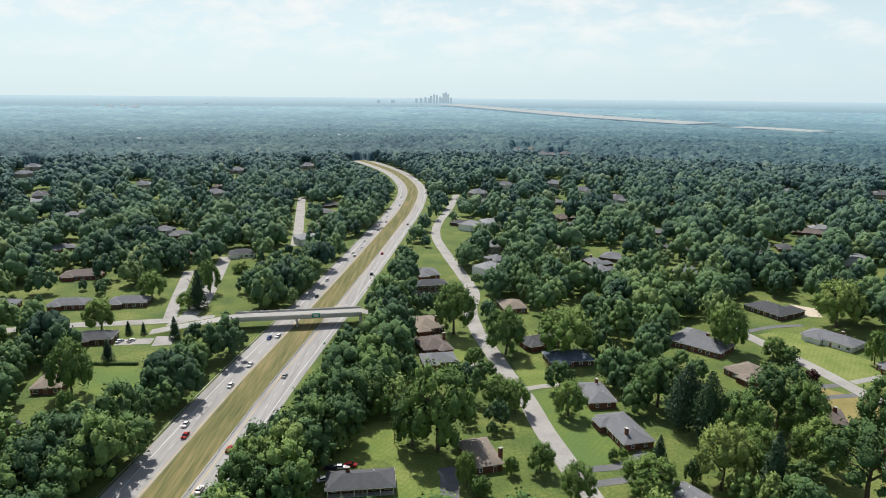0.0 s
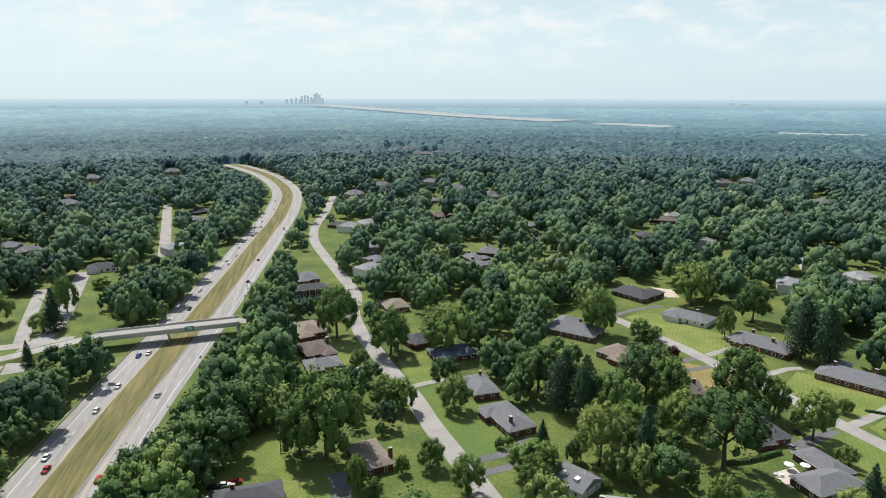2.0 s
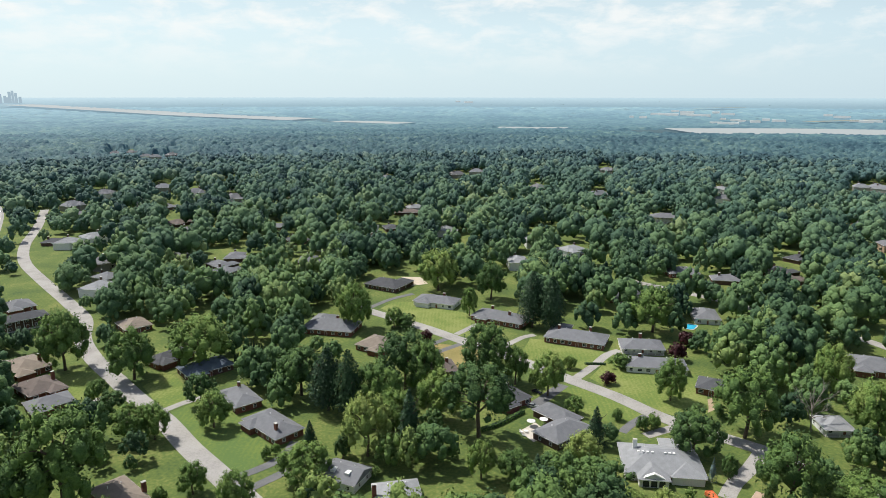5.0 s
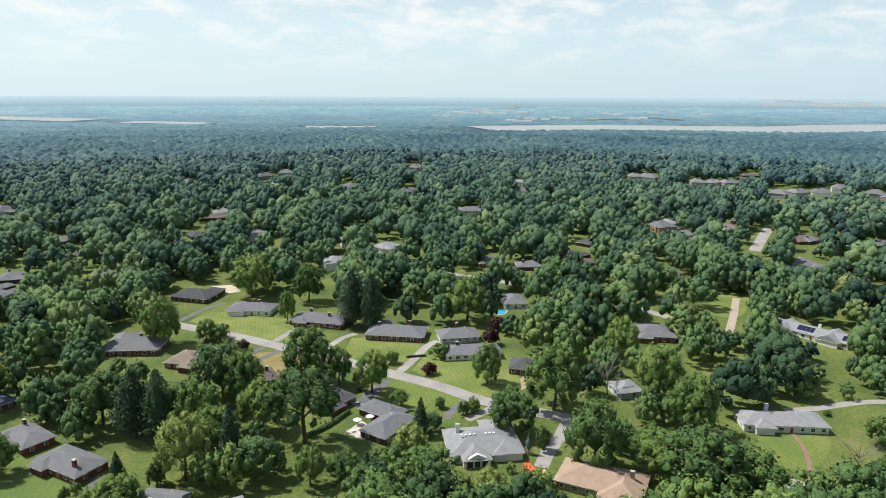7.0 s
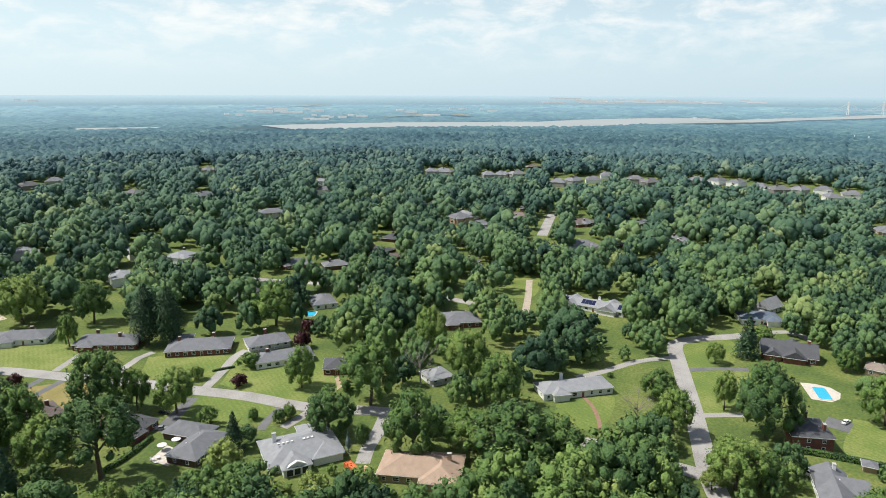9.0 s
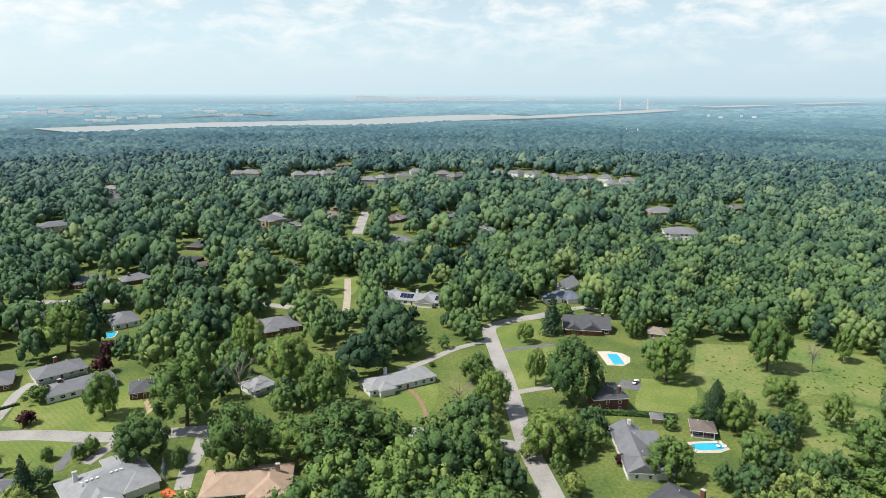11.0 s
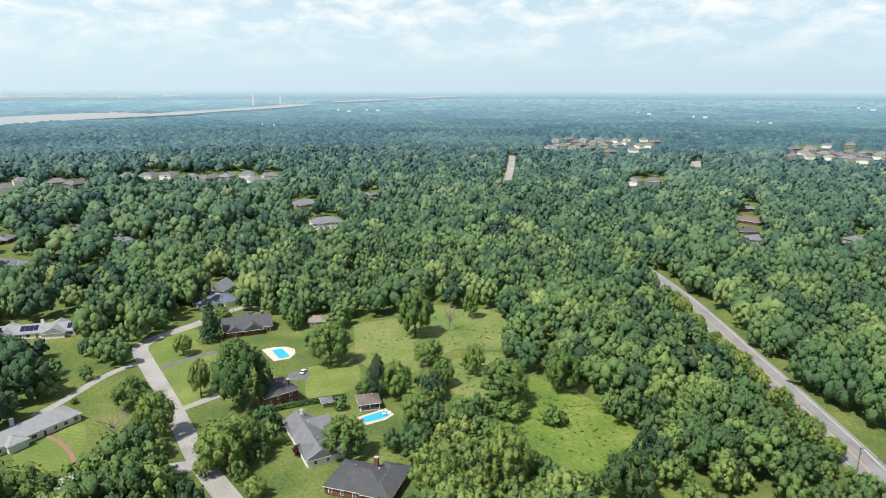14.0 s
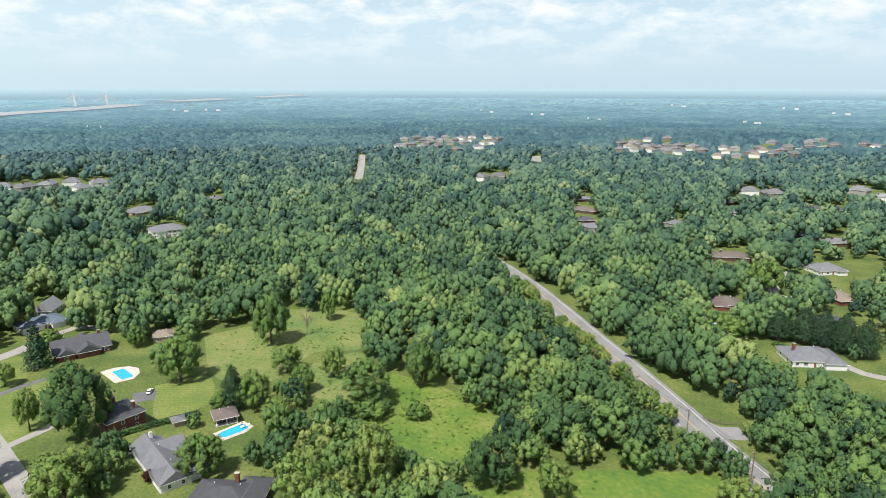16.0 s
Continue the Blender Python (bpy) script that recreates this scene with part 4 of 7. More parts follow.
        for px in (-7.5, -6.0, -4.5, -3.0, 1.0, 2.4, 3.8):
            one_box("roof_light", TRIM, ob, px, -1.6, H + rise * (1 - 1.6 / (D / 2 + 0.55)) + 0.25, 0.75, 0.75, 0.3)
    # vents and plumbing stacks on the roof
    for k in range(0 if plain_sides else 2):
        bm = bmesh.new()
        px = (k - 0.5) * L * 0.4
        tube(bm, (px, D * 0.16, H), (px, D * 0.16, H + rise * 0.72 + 0.55), 0.14, 0.14, 8)
        part("roof_vent", bm, TRIM, ob)
    if solar:
        a = math.degrees(math.atan2(rise, D / 2 + over))
        for px in (-16.8, -14.8, -4.6, -2.6, -0.6, 1.4, 16.4):
            bm = bmesh.new()
            box(bm, 0, 0, 0, 1.9, 3.6, 0.06)
            p = part("solar_panel", bm, SOLAR, ob, "dark blue solar panel")
            p.matrix_local = pose(px, -D / 4 - 0.1, H + 0.16 + rise * 0.5 + 0.12, a)
    if dormer:
        for k in (-0.2, 0.2):
            one_box("dormer", wall, ob, k * L, -D * 0.2, H + rise * 0.62, 1.6, 2.2, 1.2)
    # clear the house and what shows of it
    m = ob.matrix_world
    e = 0.3
    for wx, wy, wl, wd, dz in blocks:
        quad = [m @ Vector((wx + a * (wl / 2 + e), wy + b * (wd / 2 + e), 0)) for a, b in ((-1, -1), (1, -1), (1, 1), (-1, 1))]
        fill_chart([(q.x, q.y) for q in quad], solid)
        for z in (0, H * 0.6, H + rise * 0.3):
            k = EYE / (EYE - z)
            fill_chart([(q.x * k, q.y * k) for q in quad])
    return ob


house(-25.1, 185.2, 7, 20.6, 10.0, SHINGLE_DARK, BRICK, 'low brick house with a dark hipped roof', chim=[(-4, 1.5)], porch=1)
house(13.0, 202.1, 16, 10.0, 17.0, SHINGLE_TAN, BRICK, 'brick house with a weathered tan roof', chim=[(5.5, -5)])
house(66.4, 220.0, -76, 21.7, 11.3, SHINGLE_GREY, BRICK, 'long red brick house with grey roof', chim=[(7, -3)])
house(62.6, 249.4, -83, 18.1, 10.5, SHINGLE_GREY, BRICK, 'brick house with dark chimney and yard', chim=[(-5, 2)])
house(58.4, 288.1, 9, 20.1, 13.0, SHINGLE_BLUE, BRICK_DARK, 'low house with blue-grey roof under an oak', chim=[(0, 2)])
house(47.4, 308.7, 21, 18.0, 11.0, SHINGLE_DARK, BRICK, 'dark roofed brick house behind trees')
house(40.1, 365.3, 10, 13.0, 16.0, SHINGLE_TAN, BRICK, 'hipped grey-tan roof house among trees')
house(-9.4, 332.2, 21, 14.9, 19.0, SHINGLE_TAN, BRICK, 'brick house with a tan roof and chimney', chim=[(5, -4)])
house(-4.9, 303.7, 20, 13.1, 17.0, SHINGLE_BROWN, BRICK, 'brick house with a reddish brown roof', chim=[(6, 0)])
house(-1.8, 284.4, 11, 15.1, 11.0, SHINGLE_GREY, BRICK, 'brick house with a grey roof')
house(-7.7, 399.1, 12, 19.7, 11.0, SHINGLE_DARK, BRICK_DARK, 'two-storey dark house with white columns', storeys=2, porch=1)
house(-10.8, 435.0, 13, 13.9, 17.0, SHINGLE_GREY, BRICK, 'small house with hipped grey roof')
house(-162.2, 255.6, 9, 11.3, 14.0, SHINGLE_TAN, BRICK, 'brick house with pale brown roof', chim=[(3, 0)])
house(-213.6, 362.1, 7, 20.1, 12.0, SHINGLE_GREY, BRICK, 'low ranch house with a grey roof')
house(-181.6, 367.1, 7, 20.9, 12.0, SHINGLE_GREY, BRICK_DARK, 'long dark brick ranch house')
house(-171.2, 308.9, 9, 17.3, 12.0, SHINGLE_DARK, BRICK_DARK, 'dark roofed house beside a parking court')
house(-238.8, 423.8, 11, 24.9, 14.0, SHINGLE_BROWN, BRICK, 'brown roofed house in shade')
house(-152.4, 487.7, 13, 18.3, 13.0, SHINGLE_DARK, WHITE, 'white walled house with dark roof')
house(-159.8, 219.1, 54, 9.1, 12.0, SHINGLE_DARK, BRICK_DARK, 'dark roofed house in the trees')
house(-248.7, 358.0, 14, 14.0, 13.0, SHINGLE_GREY, BRICK, 'brick house at the far lawn')
house(188.3, 361.9, -63, 23.6, 16.0, SHINGLE_DARK, BRICK_DARK, 'dark roofed house beside a swimming pool', wings=[(6, 4, 10, 20)])
house(196.8, 315.2, -54, 24.6, 13.0, SHINGLE_GREY, WHITE, 'white house with grey gabled roof', chim=[(4, 1)], wings=[(-6, -3, 8, 12)])
house(127.3, 307.8, -45, 26.6, 17.0, SHINGLE_GREY, BRICK, 'rambling brick house with grey roofs', wings=[(-8, 5, 11, 20)], chim=[(3, 1)])
house(136.1, 272.0, -64, 15.8, 15.0, SHINGLE_TAN, BRICK, 'red brick house with pale tan roof')
house(146.9, 231.1, -18, 10.9, 13.0, SHINGLE_BROWN, BRICK_DARK, 'brown roofed house behind tall trees', chim=[(2, 0)])
house(75.4, 176.3, -56, 13.1, 11.0, SHINGLE_GREY, WHITE, 'white cottage with a dark grey gable roof', gable=1, dormer=1)
house(83.8, 156.9, -21, 13.3, 13.0, SHINGLE_PALE, BRICK, 'house with a pale grey roof', chim=[(-7, 0)])
house(210.4, 271.5, -63, 29.1, 14.0, SHINGLE_GREY, BRICK, 'long brick ranch with broad chimney', chim=[(6, -2), (-6, 2)])
house(223.8, 227.0, -56, 28.9, 15.0, SHINGLE_GREY, BRICK, 'long brick house round a white court', chim=[(-9, 0), (6, 3)], wings=[(-10, 5, 9, 20)])
house(242.0, 201.9, -39, 19.5, 13.0, SHINGLE_GREY, WHITE, 'open garden pavilion with grey roof', porch=1, chim=[(0, 4)])
house(229.7, 183.1, -42, 25.7, 12.0, SHINGLE_GREY, WHITE, 'long low house with white window bays', chim=[(-7, 0)])
house(231.6, 155.1, -60, 11.0, 12.0, SHINGLE_DARK, BRICK, 'small red brick house with white windows')
house(152.6, 192.5, 3, 14.8, 13.0, SHINGLE_DARK, BRICK, 'white and brick house beside a driveway', chim=[(2, 2)])
house(153.0, 160.1, 8, 18.5, 11.2, SHINGLE_GREY, BRICK_DARK, 'grey roofed house round a patio', wings=[(8, 9, 9, 16)])
house(166.3, 127.5, -40, 24.6, 18.0, SHINGLE_PALE, WHITE, 'large house with complex grey roofs', wings=[(-4, -3, 9, 19), (7, 2, 10, 24)], chim=[(-8, 3)], white_chim=1, arches=1)
house(172.5, 85.7, -74, 23.8, 14.0, SHINGLE_PINK, BRICK_TAN, 'tan brick house with pinkish tan roof', chim=[(10, 1)], wings=[(8, -1, 12, 18)])
house(252.8, 54.0, -53, 29.9, 11.0, SHINGLE_PALE, WHITE, 'long white house with a grey roof', chim=[(-4, 4)], white_chim=1)
house(239.9, 110.2, -36, 10.0, 11.0, SHINGLE_PALE, WHITE, 'small pale house with columned porch', porch=1)
house(297.3, 259.9, -48, 21.1, 15.0, SHINGLE_DARK, BRICK, 'split-level brick house with dark roof', wings=[(4, 5, 12, 18)], chim=[(0, -2)])
house(307.0, 214.4, -43, 12.9, 18.0, SHINGLE_GREY, WHITE, 'grey roofed house beside a blue pool')
house(372.3, 281.3, -30, 20.2, 14.0, SHINGLE_GREY, BRICK, 'brick house with grey roofs across a lawn')
house(351.6, 366.0, -43, 24.4, 15.0, SHINGLE_GREY, BRICK_TAN, 'low grey roofed house beyond trees')
house(383.4, 205.6, -37, 13.5, 16.0, SHINGLE_GREY, BRICK_DARK, 'small hipped roof house on a lawn')
house(520.4, 416.4, -41, 27.2, 16.0, SHINGLE_GREY, WHITE, 'white two-storey house with columns', storeys=2, porch=1)
house(573.6, 238.9, -41, 20.3, 18.0, SHINGLE_GREY, BRICK_TAN, 'grey gabled house among trees', storeys=2)
house(364.0, 69.0, -98, 38.0, 10.5, SHINGLE_PALE, WHITE, 'long white house with roof solar panels', solar=1, gable=1, pitch=0.5, wings=[(-12, -0.5, 9, 14), (10, -0.5, 10, 15)], chim=[(3, 2)], white_chim=1)
house(311.0, 129.5, -57, 19.6, 17.0, SHINGLE_GREY, BRICK, 'house with grey gables among trees')
house(608.6, 131.5, -39, 27.4, 15.0, SHINGLE_BROWN, BRICK, 'long brown roofed house')
house(514.3, 111.1, -41, 24.4, 18.0, SHINGLE_GREY, WHITE, 'grey roofed house with a court')
house(380.7, -16.7, -73, 20.7, 13.0, SHINGLE_BLUE, WHITE, 'white house with blue-grey roof')
house(402.8, -22.5, -30, 13.0, 9.0, SHINGLE_PALE, WHITE, 'white gabled barn behind a house', gable=1, pitch=0.95)
house(331.6, -29.0, -89, 23.0, 14.0, SHINGLE_DARK, BRICK, 'dark roofed brick house with steep gables', wings=[(2, 0, 9, 19), (-7, -1, 7, 16)], chim=[(8, 0)], gable=1, pitch=0.62)
house(246.7, -31.2, -165, 14.0, 11.1, SHINGLE_DARK, BRICK, 'two-storey red brick house with dark roof', storeys=2, chim=[(4, 3), (-5, 0)])
house(208.5, -36.0, -175, 29.5, 9.5, SHINGLE_GREY, WHITE, 'white house with stepped grey gable roofs', wings=[(-7, 2.2, 9.5, 14), (9.5, 2.6, 9, 15)], chim=[(-12, 1)], white_chim=1, gable=1, pitch=0.55)
house(177.1, -46.9, -130, 19.7, 15.0, SHINGLE_DARK, BRICK, 'brick house with dark grey roof', chim=[(2, 5)], wings=[(7, 1, 9, 18)])
house(227.9, -62.9, -97, 7.9, 8.0, SHINGLE_BROWN, BRICK_DARK, 'open brown pool house', porch=1)
house(234.6, -48.1, -93, 3.8, 4.0, SHINGLE_GREY, BRICK_TAN, 'small garden shed with pointed roof')
house(568.2, -123.2, -91, 26.3, 18.0, SHINGLE_GREY, WHITE, 'large white two-storey house', storeys=2)
house(684.4, -127.9, -84, 25.8, 20.0, SHINGLE_GREY, BRICK_TAN, 'grey roofed house above a lawn')
house(196.8, -333.8, -137, 14.4, 15.0, SHINGLE_BROWN, BRICK, 'brown roofed house beside a small pool')
house(132.3, -294.5, -129, 19.2, 17.0, SHINGLE_GREY, WHITE, 'grey roofed house behind conifers', wings=[(8, -2, 9, 18)], chim=[(-6, 0)])
house(146.4, -347.4, -112, 17.8, 14.0, SHINGLE_DARK, BRICK, 'dark roofed house in a garden')
house(165.4, -397.0, -117, 13.5, 16.0, SHINGLE_TAN, BRICK, 'tan roofed brick house')
house(199.5, -452.8, -117, 19.5, 16.0, SHINGLE_GREY, WHITE, 'grey roofed house on a green')
house(326.1, -64.0, -105, 8.6, 9.0, SHINGLE_TAN, BRICK_TAN, 'small tan shed at the wood edge')

# far houses: a few kinds, built once and copied
KINDS = []
for L, D, st, roof, wall, label in ((18, 12, 1, SHINGLE_GREY, BRICK_DARK, "brick house with a grey hipped roof"), (15, 13, 2, SHINGLE_GREY, GREIGE, "two-storey house with a grey roof"),
                                    (26, 13, 1, SHINGLE_BROWN, BRICK_DARK, "long house with a brown roof"), (18, 13, 2, SHINGLE_PALE, WHITE, "white two-storey house with pale roof"),
                                    (16, 12, 1, SHINGLE_DARK, BRICK_DARK, "low house with a charcoal roof"),
                                    (20, 13, 2, SHINGLE_ESTATE, GREIGE, "large new house with a grey-tan roof"), (19, 13, 2, SHINGLE_GREY, WHITE, "large pale house with a grey roof"),
                                    (21, 13, 2, SHINGLE_DUSK, BRICK_ROSE, "large brick house with a brown-grey roof")):
    big = [(L * 0.3, -D * 0.2, 9, D + 4)] if L > 18.5 and st == 2 else []
    k = house(0, -900 - 30 * len(KINDS), 0, L, D, roof, wall, label, chim=[(L / 4, 1)], storeys=st, wings=[(-L / 4, -D / 4, 7, D + 3)] + big, plain_sides=2)
    KINDS.append((k, L, D, 2.75 * st + 2.5))


def far_house(x, y, rz, kind):
    k, L, D, top = KINDS[kind]
    z = float(site(x, y))
    copy_thing(k, pose(x, y, z, 0, 0, rz))
    s = (0.5 if math.hypot(x, y) < 780 else 0.56) * max(L, D)
    for h in np.linspace(0, top, 3 if math.hypot(x, y) < 780 else 8):
        f = EYE / (EYE - h)
        fill_chart([((x + s * math.cos(a)) * f, (y + s * math.sin(a)) * f) for a in np.arange(8) * math.tau / 8])


far_house(-272, 780, 45, 5)
far_house(-124, 719, 15, 4)
far_house(-122, 672, 105, 0)
far_house(-225, 556, 15, 0)
far_house(-171, 647, 0, 4)
far_house(-358, 650, 120, 0)
far_house(-357, 629, 0, 1)
far_house(-461, 747, 120, 7)
far_house(-598, 938, 75, 5)
far_house(-262, 682, 30, 0)
far_house(-242, 562, 60, 1)
far_house(-225, 1096, 0, 5)
far_house(41, 736, 60, 1)
far_house(41, 799, 30, 5)
far_house(24, 599, 60, 3)
far_house(44, 611, 15, 3)
far_house(16, 618, 150, 4)
far_house(39, 465, 120, 1)
far_house(39, 513, 30, 1)
far_house(130, 753, 105, 0)
far_house(122, 653, 15, 2)
far_house(93, 515, 60, 0)
far_house(127, 488, 60, 0)
far_house(107, 439, 120, 1)
far_house(201, 765, 90, 6)
far_house(189, 586, 135, 0)
far_house(185, 519, 90, 4)
far_house(271, 651, 30, 1)
far_house(169, 449, 60, 0)
far_house(143, 456, 0, 0)
far_house(175, 831, 0, 6)
far_house(149, 893, 150, 5)
far_house(200, 1528, 120, 7)
far_house(205, 1382, 150, 6)
far_house(216, 1345, 165, 5)
far_house(252, 1387, 30, 7)
far_house(167, 1524, 15, 6)
far_house(79, 877, 45, 6)
far_house(313, 662, 60, 0)
far_house(277, 523, 75, 4)
far_house(344, 593, 165, 3)
far_house(330, 587, 150, 2)
far_house(307, 478, 45, 3)
far_house(264, 392, 15, 0)
far_house(538, 806, 165, 7)
far_house(-360, 538, 60, 1)
far_house(-633, 1021, 15, 5)
far_house(-296, 500, 30, 0)
far_house(-389, 846, 105, 5)
far_house(-326, 1046, 0, 5)
far_house(574, 556, 165, 5)
far_house(344, 404, 60, 3)
far_house(347, 363, 0, 3)
far_house(290, 357, 60, 3)
far_house(669, 460, 30, 6)
far_house(585, 824, 135, 5)
far_house(207, 752, 60, 1)
far_house(111, 469, 105, 0)
far_house(447, 430, 30, 0)
far_house(417, 591, 90, 0)
far_house(548, 637, 75, 7)
far_house(793, 757, 0, 5)
far_house(476, 260, 0, 4)
far_house(919, 433, 30, 5)
far_house(934, 418, 75, 5)
far_house(381, 253, 135, 0)
far_house(557, 40, 105, 1)
far_house(648, -62, 90, 1)
far_house(572, -62, 15, 0)
far_house(568, -6, 0, 0)
far_house(610, 127, 165, 0)
far_house(519, 109, 135, 0)
far_house(714, -207, 135, 0)
far_house(678, -544, 120, 6)
far_house(670, -568, 135, 7)
far_house(488, -529, 75, 0)
far_house(440, -482, 15, 2)
far_house(406, -445, 60, 4)
far_house(372, -419, 150, 1)
far_house(336, -580, 105, 1)
far_house(410, -719, 45, 6)
far_house(386, -642, 90, 4)
far_house(340, -487, 0, 1)
far_house(265, -544, 90, 4)
far_house(314, -672, 45, 4)
far_house(298, -684, 45, 4)
far_house(302, -793, 45, 3)
far_house(337, -822, 0, 5)
far_house(232, -539, 60, 0)
far_house(255, -431, 45, 2)
far_house(383, -723, 45, 7)
far_house(920, 406, 90, 5)
far_house(900, 333, 30, 5)
far_house(909, 316, 0, 5)
far_house(917, 293, 135, 5)
far_house(1067, 314, 135, 2)
far_house(851, 216, 90, 5)
far_house(874, 199, 150, 5)
far_house(892, 178, 105, 6)
far_house(949, 173, 15, 6)
far_house(926, 129, 90, 7)
far_house(906, 105, 135, 7)
far_house(959, 52, 75, 5)
far_house(969, 24, 150, 6)
far_house(960, -0, 150, 6)
far_house(931, -25, 75, 6)
far_house(916, -48, 120, 7)
far_house(926, -72, 150, 5)
far_house(935, -97, 75, 6)
far_house(907, -124, 90, 6)
far_house(805, 33, 105, 0)
far_house(875, -99, 15, 6)
far_house(590, 241, 60, 3)
far_house(528, 86, 150, 0)
far_house(631, 80, 150, 0)
far_house(1286, -803, 45, 5)
far_house(1311, -854, 90, 7)
far_house(1265, -862, 30, 5)
far_house(1272, -911, 150, 5)
far_house(1226, -918, 30, 6)
far_house(1236, -963, 135, 6)
far_house(1217, -989, 165, 6)
far_house(1163, -981, 90, 7)
far_house(1148, -703, 0, 6)
far_house(1155, -738, 45, 7)
far_house(1014, -750, 0, 7)
far_house(1027, -812, 60, 6)
far_house(1091, -901, 15, 6)
far_house(935, -1125, 90, 7)
far_house(938, -1170, 120, 5)
far_house(950, -1231, 45, 6)
far_house(945, -1292, 30, 7)
far_house(848, -1111, 75, 7)
far_house(786, -1077, 105, 7)
far_house(731, -1043, 105, 6)
far_house(816, -1202, 0, 5)
far_house(747, -1131, 0, 7)
far_house(765, -1230, 15, 6)
far_house(743, -1240, 120, 5)
far_house(716, -1278, 135, 7)
far_house(752, -1387, 0, 5)
far_house(684, -1324, 15, 7)
far_house(699, -1438, 0, 5)
far_house(714, -1516, 75, 5)
far_house(638, -1412, 15, 7)
far_house(779, -1758, 105, 6)
far_house(724, -1697, 45, 5)
far_house(613, -1492, 90, 7)
far_house(583, -1470, 105, 6)
far_house(670, -1713, 15, 5)
far_house(658, -1148, 15, 7)


# the crowded roofs of two new estates, in rows along their streets
ESTATE = []
for L, D, roof, wall, label in ((17, 13, SHINGLE_ESTATE, GREIGE, "new estate house with a grey-tan roof"), (16, 14, SHINGLE_DUSK, BRICK_ROSE, "new estate house with a brown-grey roof"),
                                (18, 12, SHINGLE_TAN, WHITE, "new estate house with a tan roof")):
    k = house(0, -1400 - 30 * len(ESTATE), 0, L, D, roof, wall, label, storeys=2, pitch=0.66, bare=1, wings=[(L * 0.25, -D * 0.15, 8, D + 3)])
    ESTATE.append(k)
est = random.Random(8)
for (x0, y0), (x1, y1), n, rows, deep in (((1130, -705), (1025, -850), 5, 3, 70), ((820, -985), (725, -1090), 5, 3, 80), ((665, -1050), (575, -1200), 5, 3, 90)):
    a, b = Vector((x0, y0)), Vector((x1, y1))
    out = (a + b).normalized()
    for k in range(rows):
        for i in range(n):
            q = a.lerp(b, (i + 0.5 * k + est.uniform(-0.15, 0.15)) / n) + out * (deep * k + est.uniform(-8, 8))
            if charted(q.x, q.y) or charted(q.x, q.y, solid):
                continue
            copy_thing(ESTATE[est.randrange(3)], pose(q.x, q.y, float(site(q.x, q.y)), 0, 0, est.randrange(0, 180, 15)))
            for h in (0, 5, 9):
                f = EYE / (EYE - h)
                fill_chart([((q.x + 10 * math.cos(c)) * f, (q.y + 10 * math.sin(c)) * f) for c in np.arange(8) * math.tau / 8])


# more roofs half hidden by the garden trees
hid = random.Random(31)
for i in range(150):
    a, q = radians(hid.uniform(-36, 92)), hid.uniform(420, 980)
    hx, hy = q * math.sin(a), q * math.cos(a)
    if charted(hx, hy) or charted(hx, hy, solid) or charted(hx + 14, hy) or charted(hx, hy + 14) or charted(hx - 14, hy) or charted(hx, hy - 14):
        continue
    kd = hid.randrange(5)
    copy_thing(KINDS[kd][0], pose(hx, hy, float(site(hx, hy)), 0, 0, hid.randrange(0, 180, 15)))
    fill_chart([(hx + 13 * math.cos(b), hy + 13 * math.sin(b)) for b in np.arange(8) * math.tau / 8], solid)
    if i % 3:
        f = EYE / (EYE - KINDS[kd][3])
        fill_chart([((hx + 7 * math.cos(b)) * f, (hy + 7 * math.sin(b)) * f) for b in np.arange(8) * math.tau / 8])


# ---- swimming pools ----
def pool(at, l, w, rz, label, corner=0.5):
    ob = new("swimming_pool")
    ob.matrix_world = pose(at[0], at[1], 0, 0, 0, rz)
    tagged(ob, label, "pool", "garden pools")
    bm = bmesh.new()
    n = 40
    rim = []
    for i in range(n):
        a = math.tau * i / n
        c, s = math.cos(a), math.sin(a)
        rim.append((l / 2 * math.copysign(abs(c) ** corner, c), w / 2 * math.copysign(abs(s) ** corner, s)))
    bm.faces.new([bm.verts.new((a, b, 0.14)) for a, b in rim])
    part("water", bm, WATER_POOL, ob, "clear turquoise pool water")
    bm = bmesh.new()
    inner = [bm.verts.new((a, b, 0.13)) for a, b in rim]
    top = [bm.verts.new((a, b, 0.22)) for a, b in rim]
    outer = [bm.verts.new((a * (1 + 1.0 / l), b * (1 + 1.0 / w), 0.22)) for a, b in rim]
    low = [bm.verts.new((a * (1 + 1.0 / l), b * (1 + 1.0 / w), 0.0)) for a, b in rim]
    for i in range(n):
        j = (i + 1) % n
        for p, q in ((inner, top), (top, outer), (outer, low)):
            bm.faces.new((p[i], p[j], q[j], q[i]))
    part("coping", bm, PATIO, ob, "pale stone coping")
    fill_chart([(at[0] + (l / 2 + 3) * math.cos(a), at[1] + (l / 2 + 3) * math.sin(a)) for a in np.arange(10) * math.tau / 10])


pool((198.6, 366.2), 13.5, 6.5, 82, "rectangular turquoise pool in a pale patio", 0.2)
pool((293.2, -39.8), 11.5, 5.0, 10, "turquoise pool with a curved stone surround", 0.2)
pool((218.2, -62.8), 10.5, 4.6, -79, "blue oval pool beside a pool house")
pool((186.0, -301.2), 8.2, 4.4, -27, "small blue pool in the woods", 0.8)
pool((289.9, 210.1), 9, 5, 20, "blue pool behind a grey house")


# ---- overpass ----
BA, BB = Vector((-110.4, 348.2)), Vector((-50.8, 358.8))
bd = (BB - BA).normalized()
bc = (BA + BB) / 2
bang = math.degrees(math.atan2(bd.y, bd.x))
BL, BW, BZ = 66.0, 10.0, 6.4
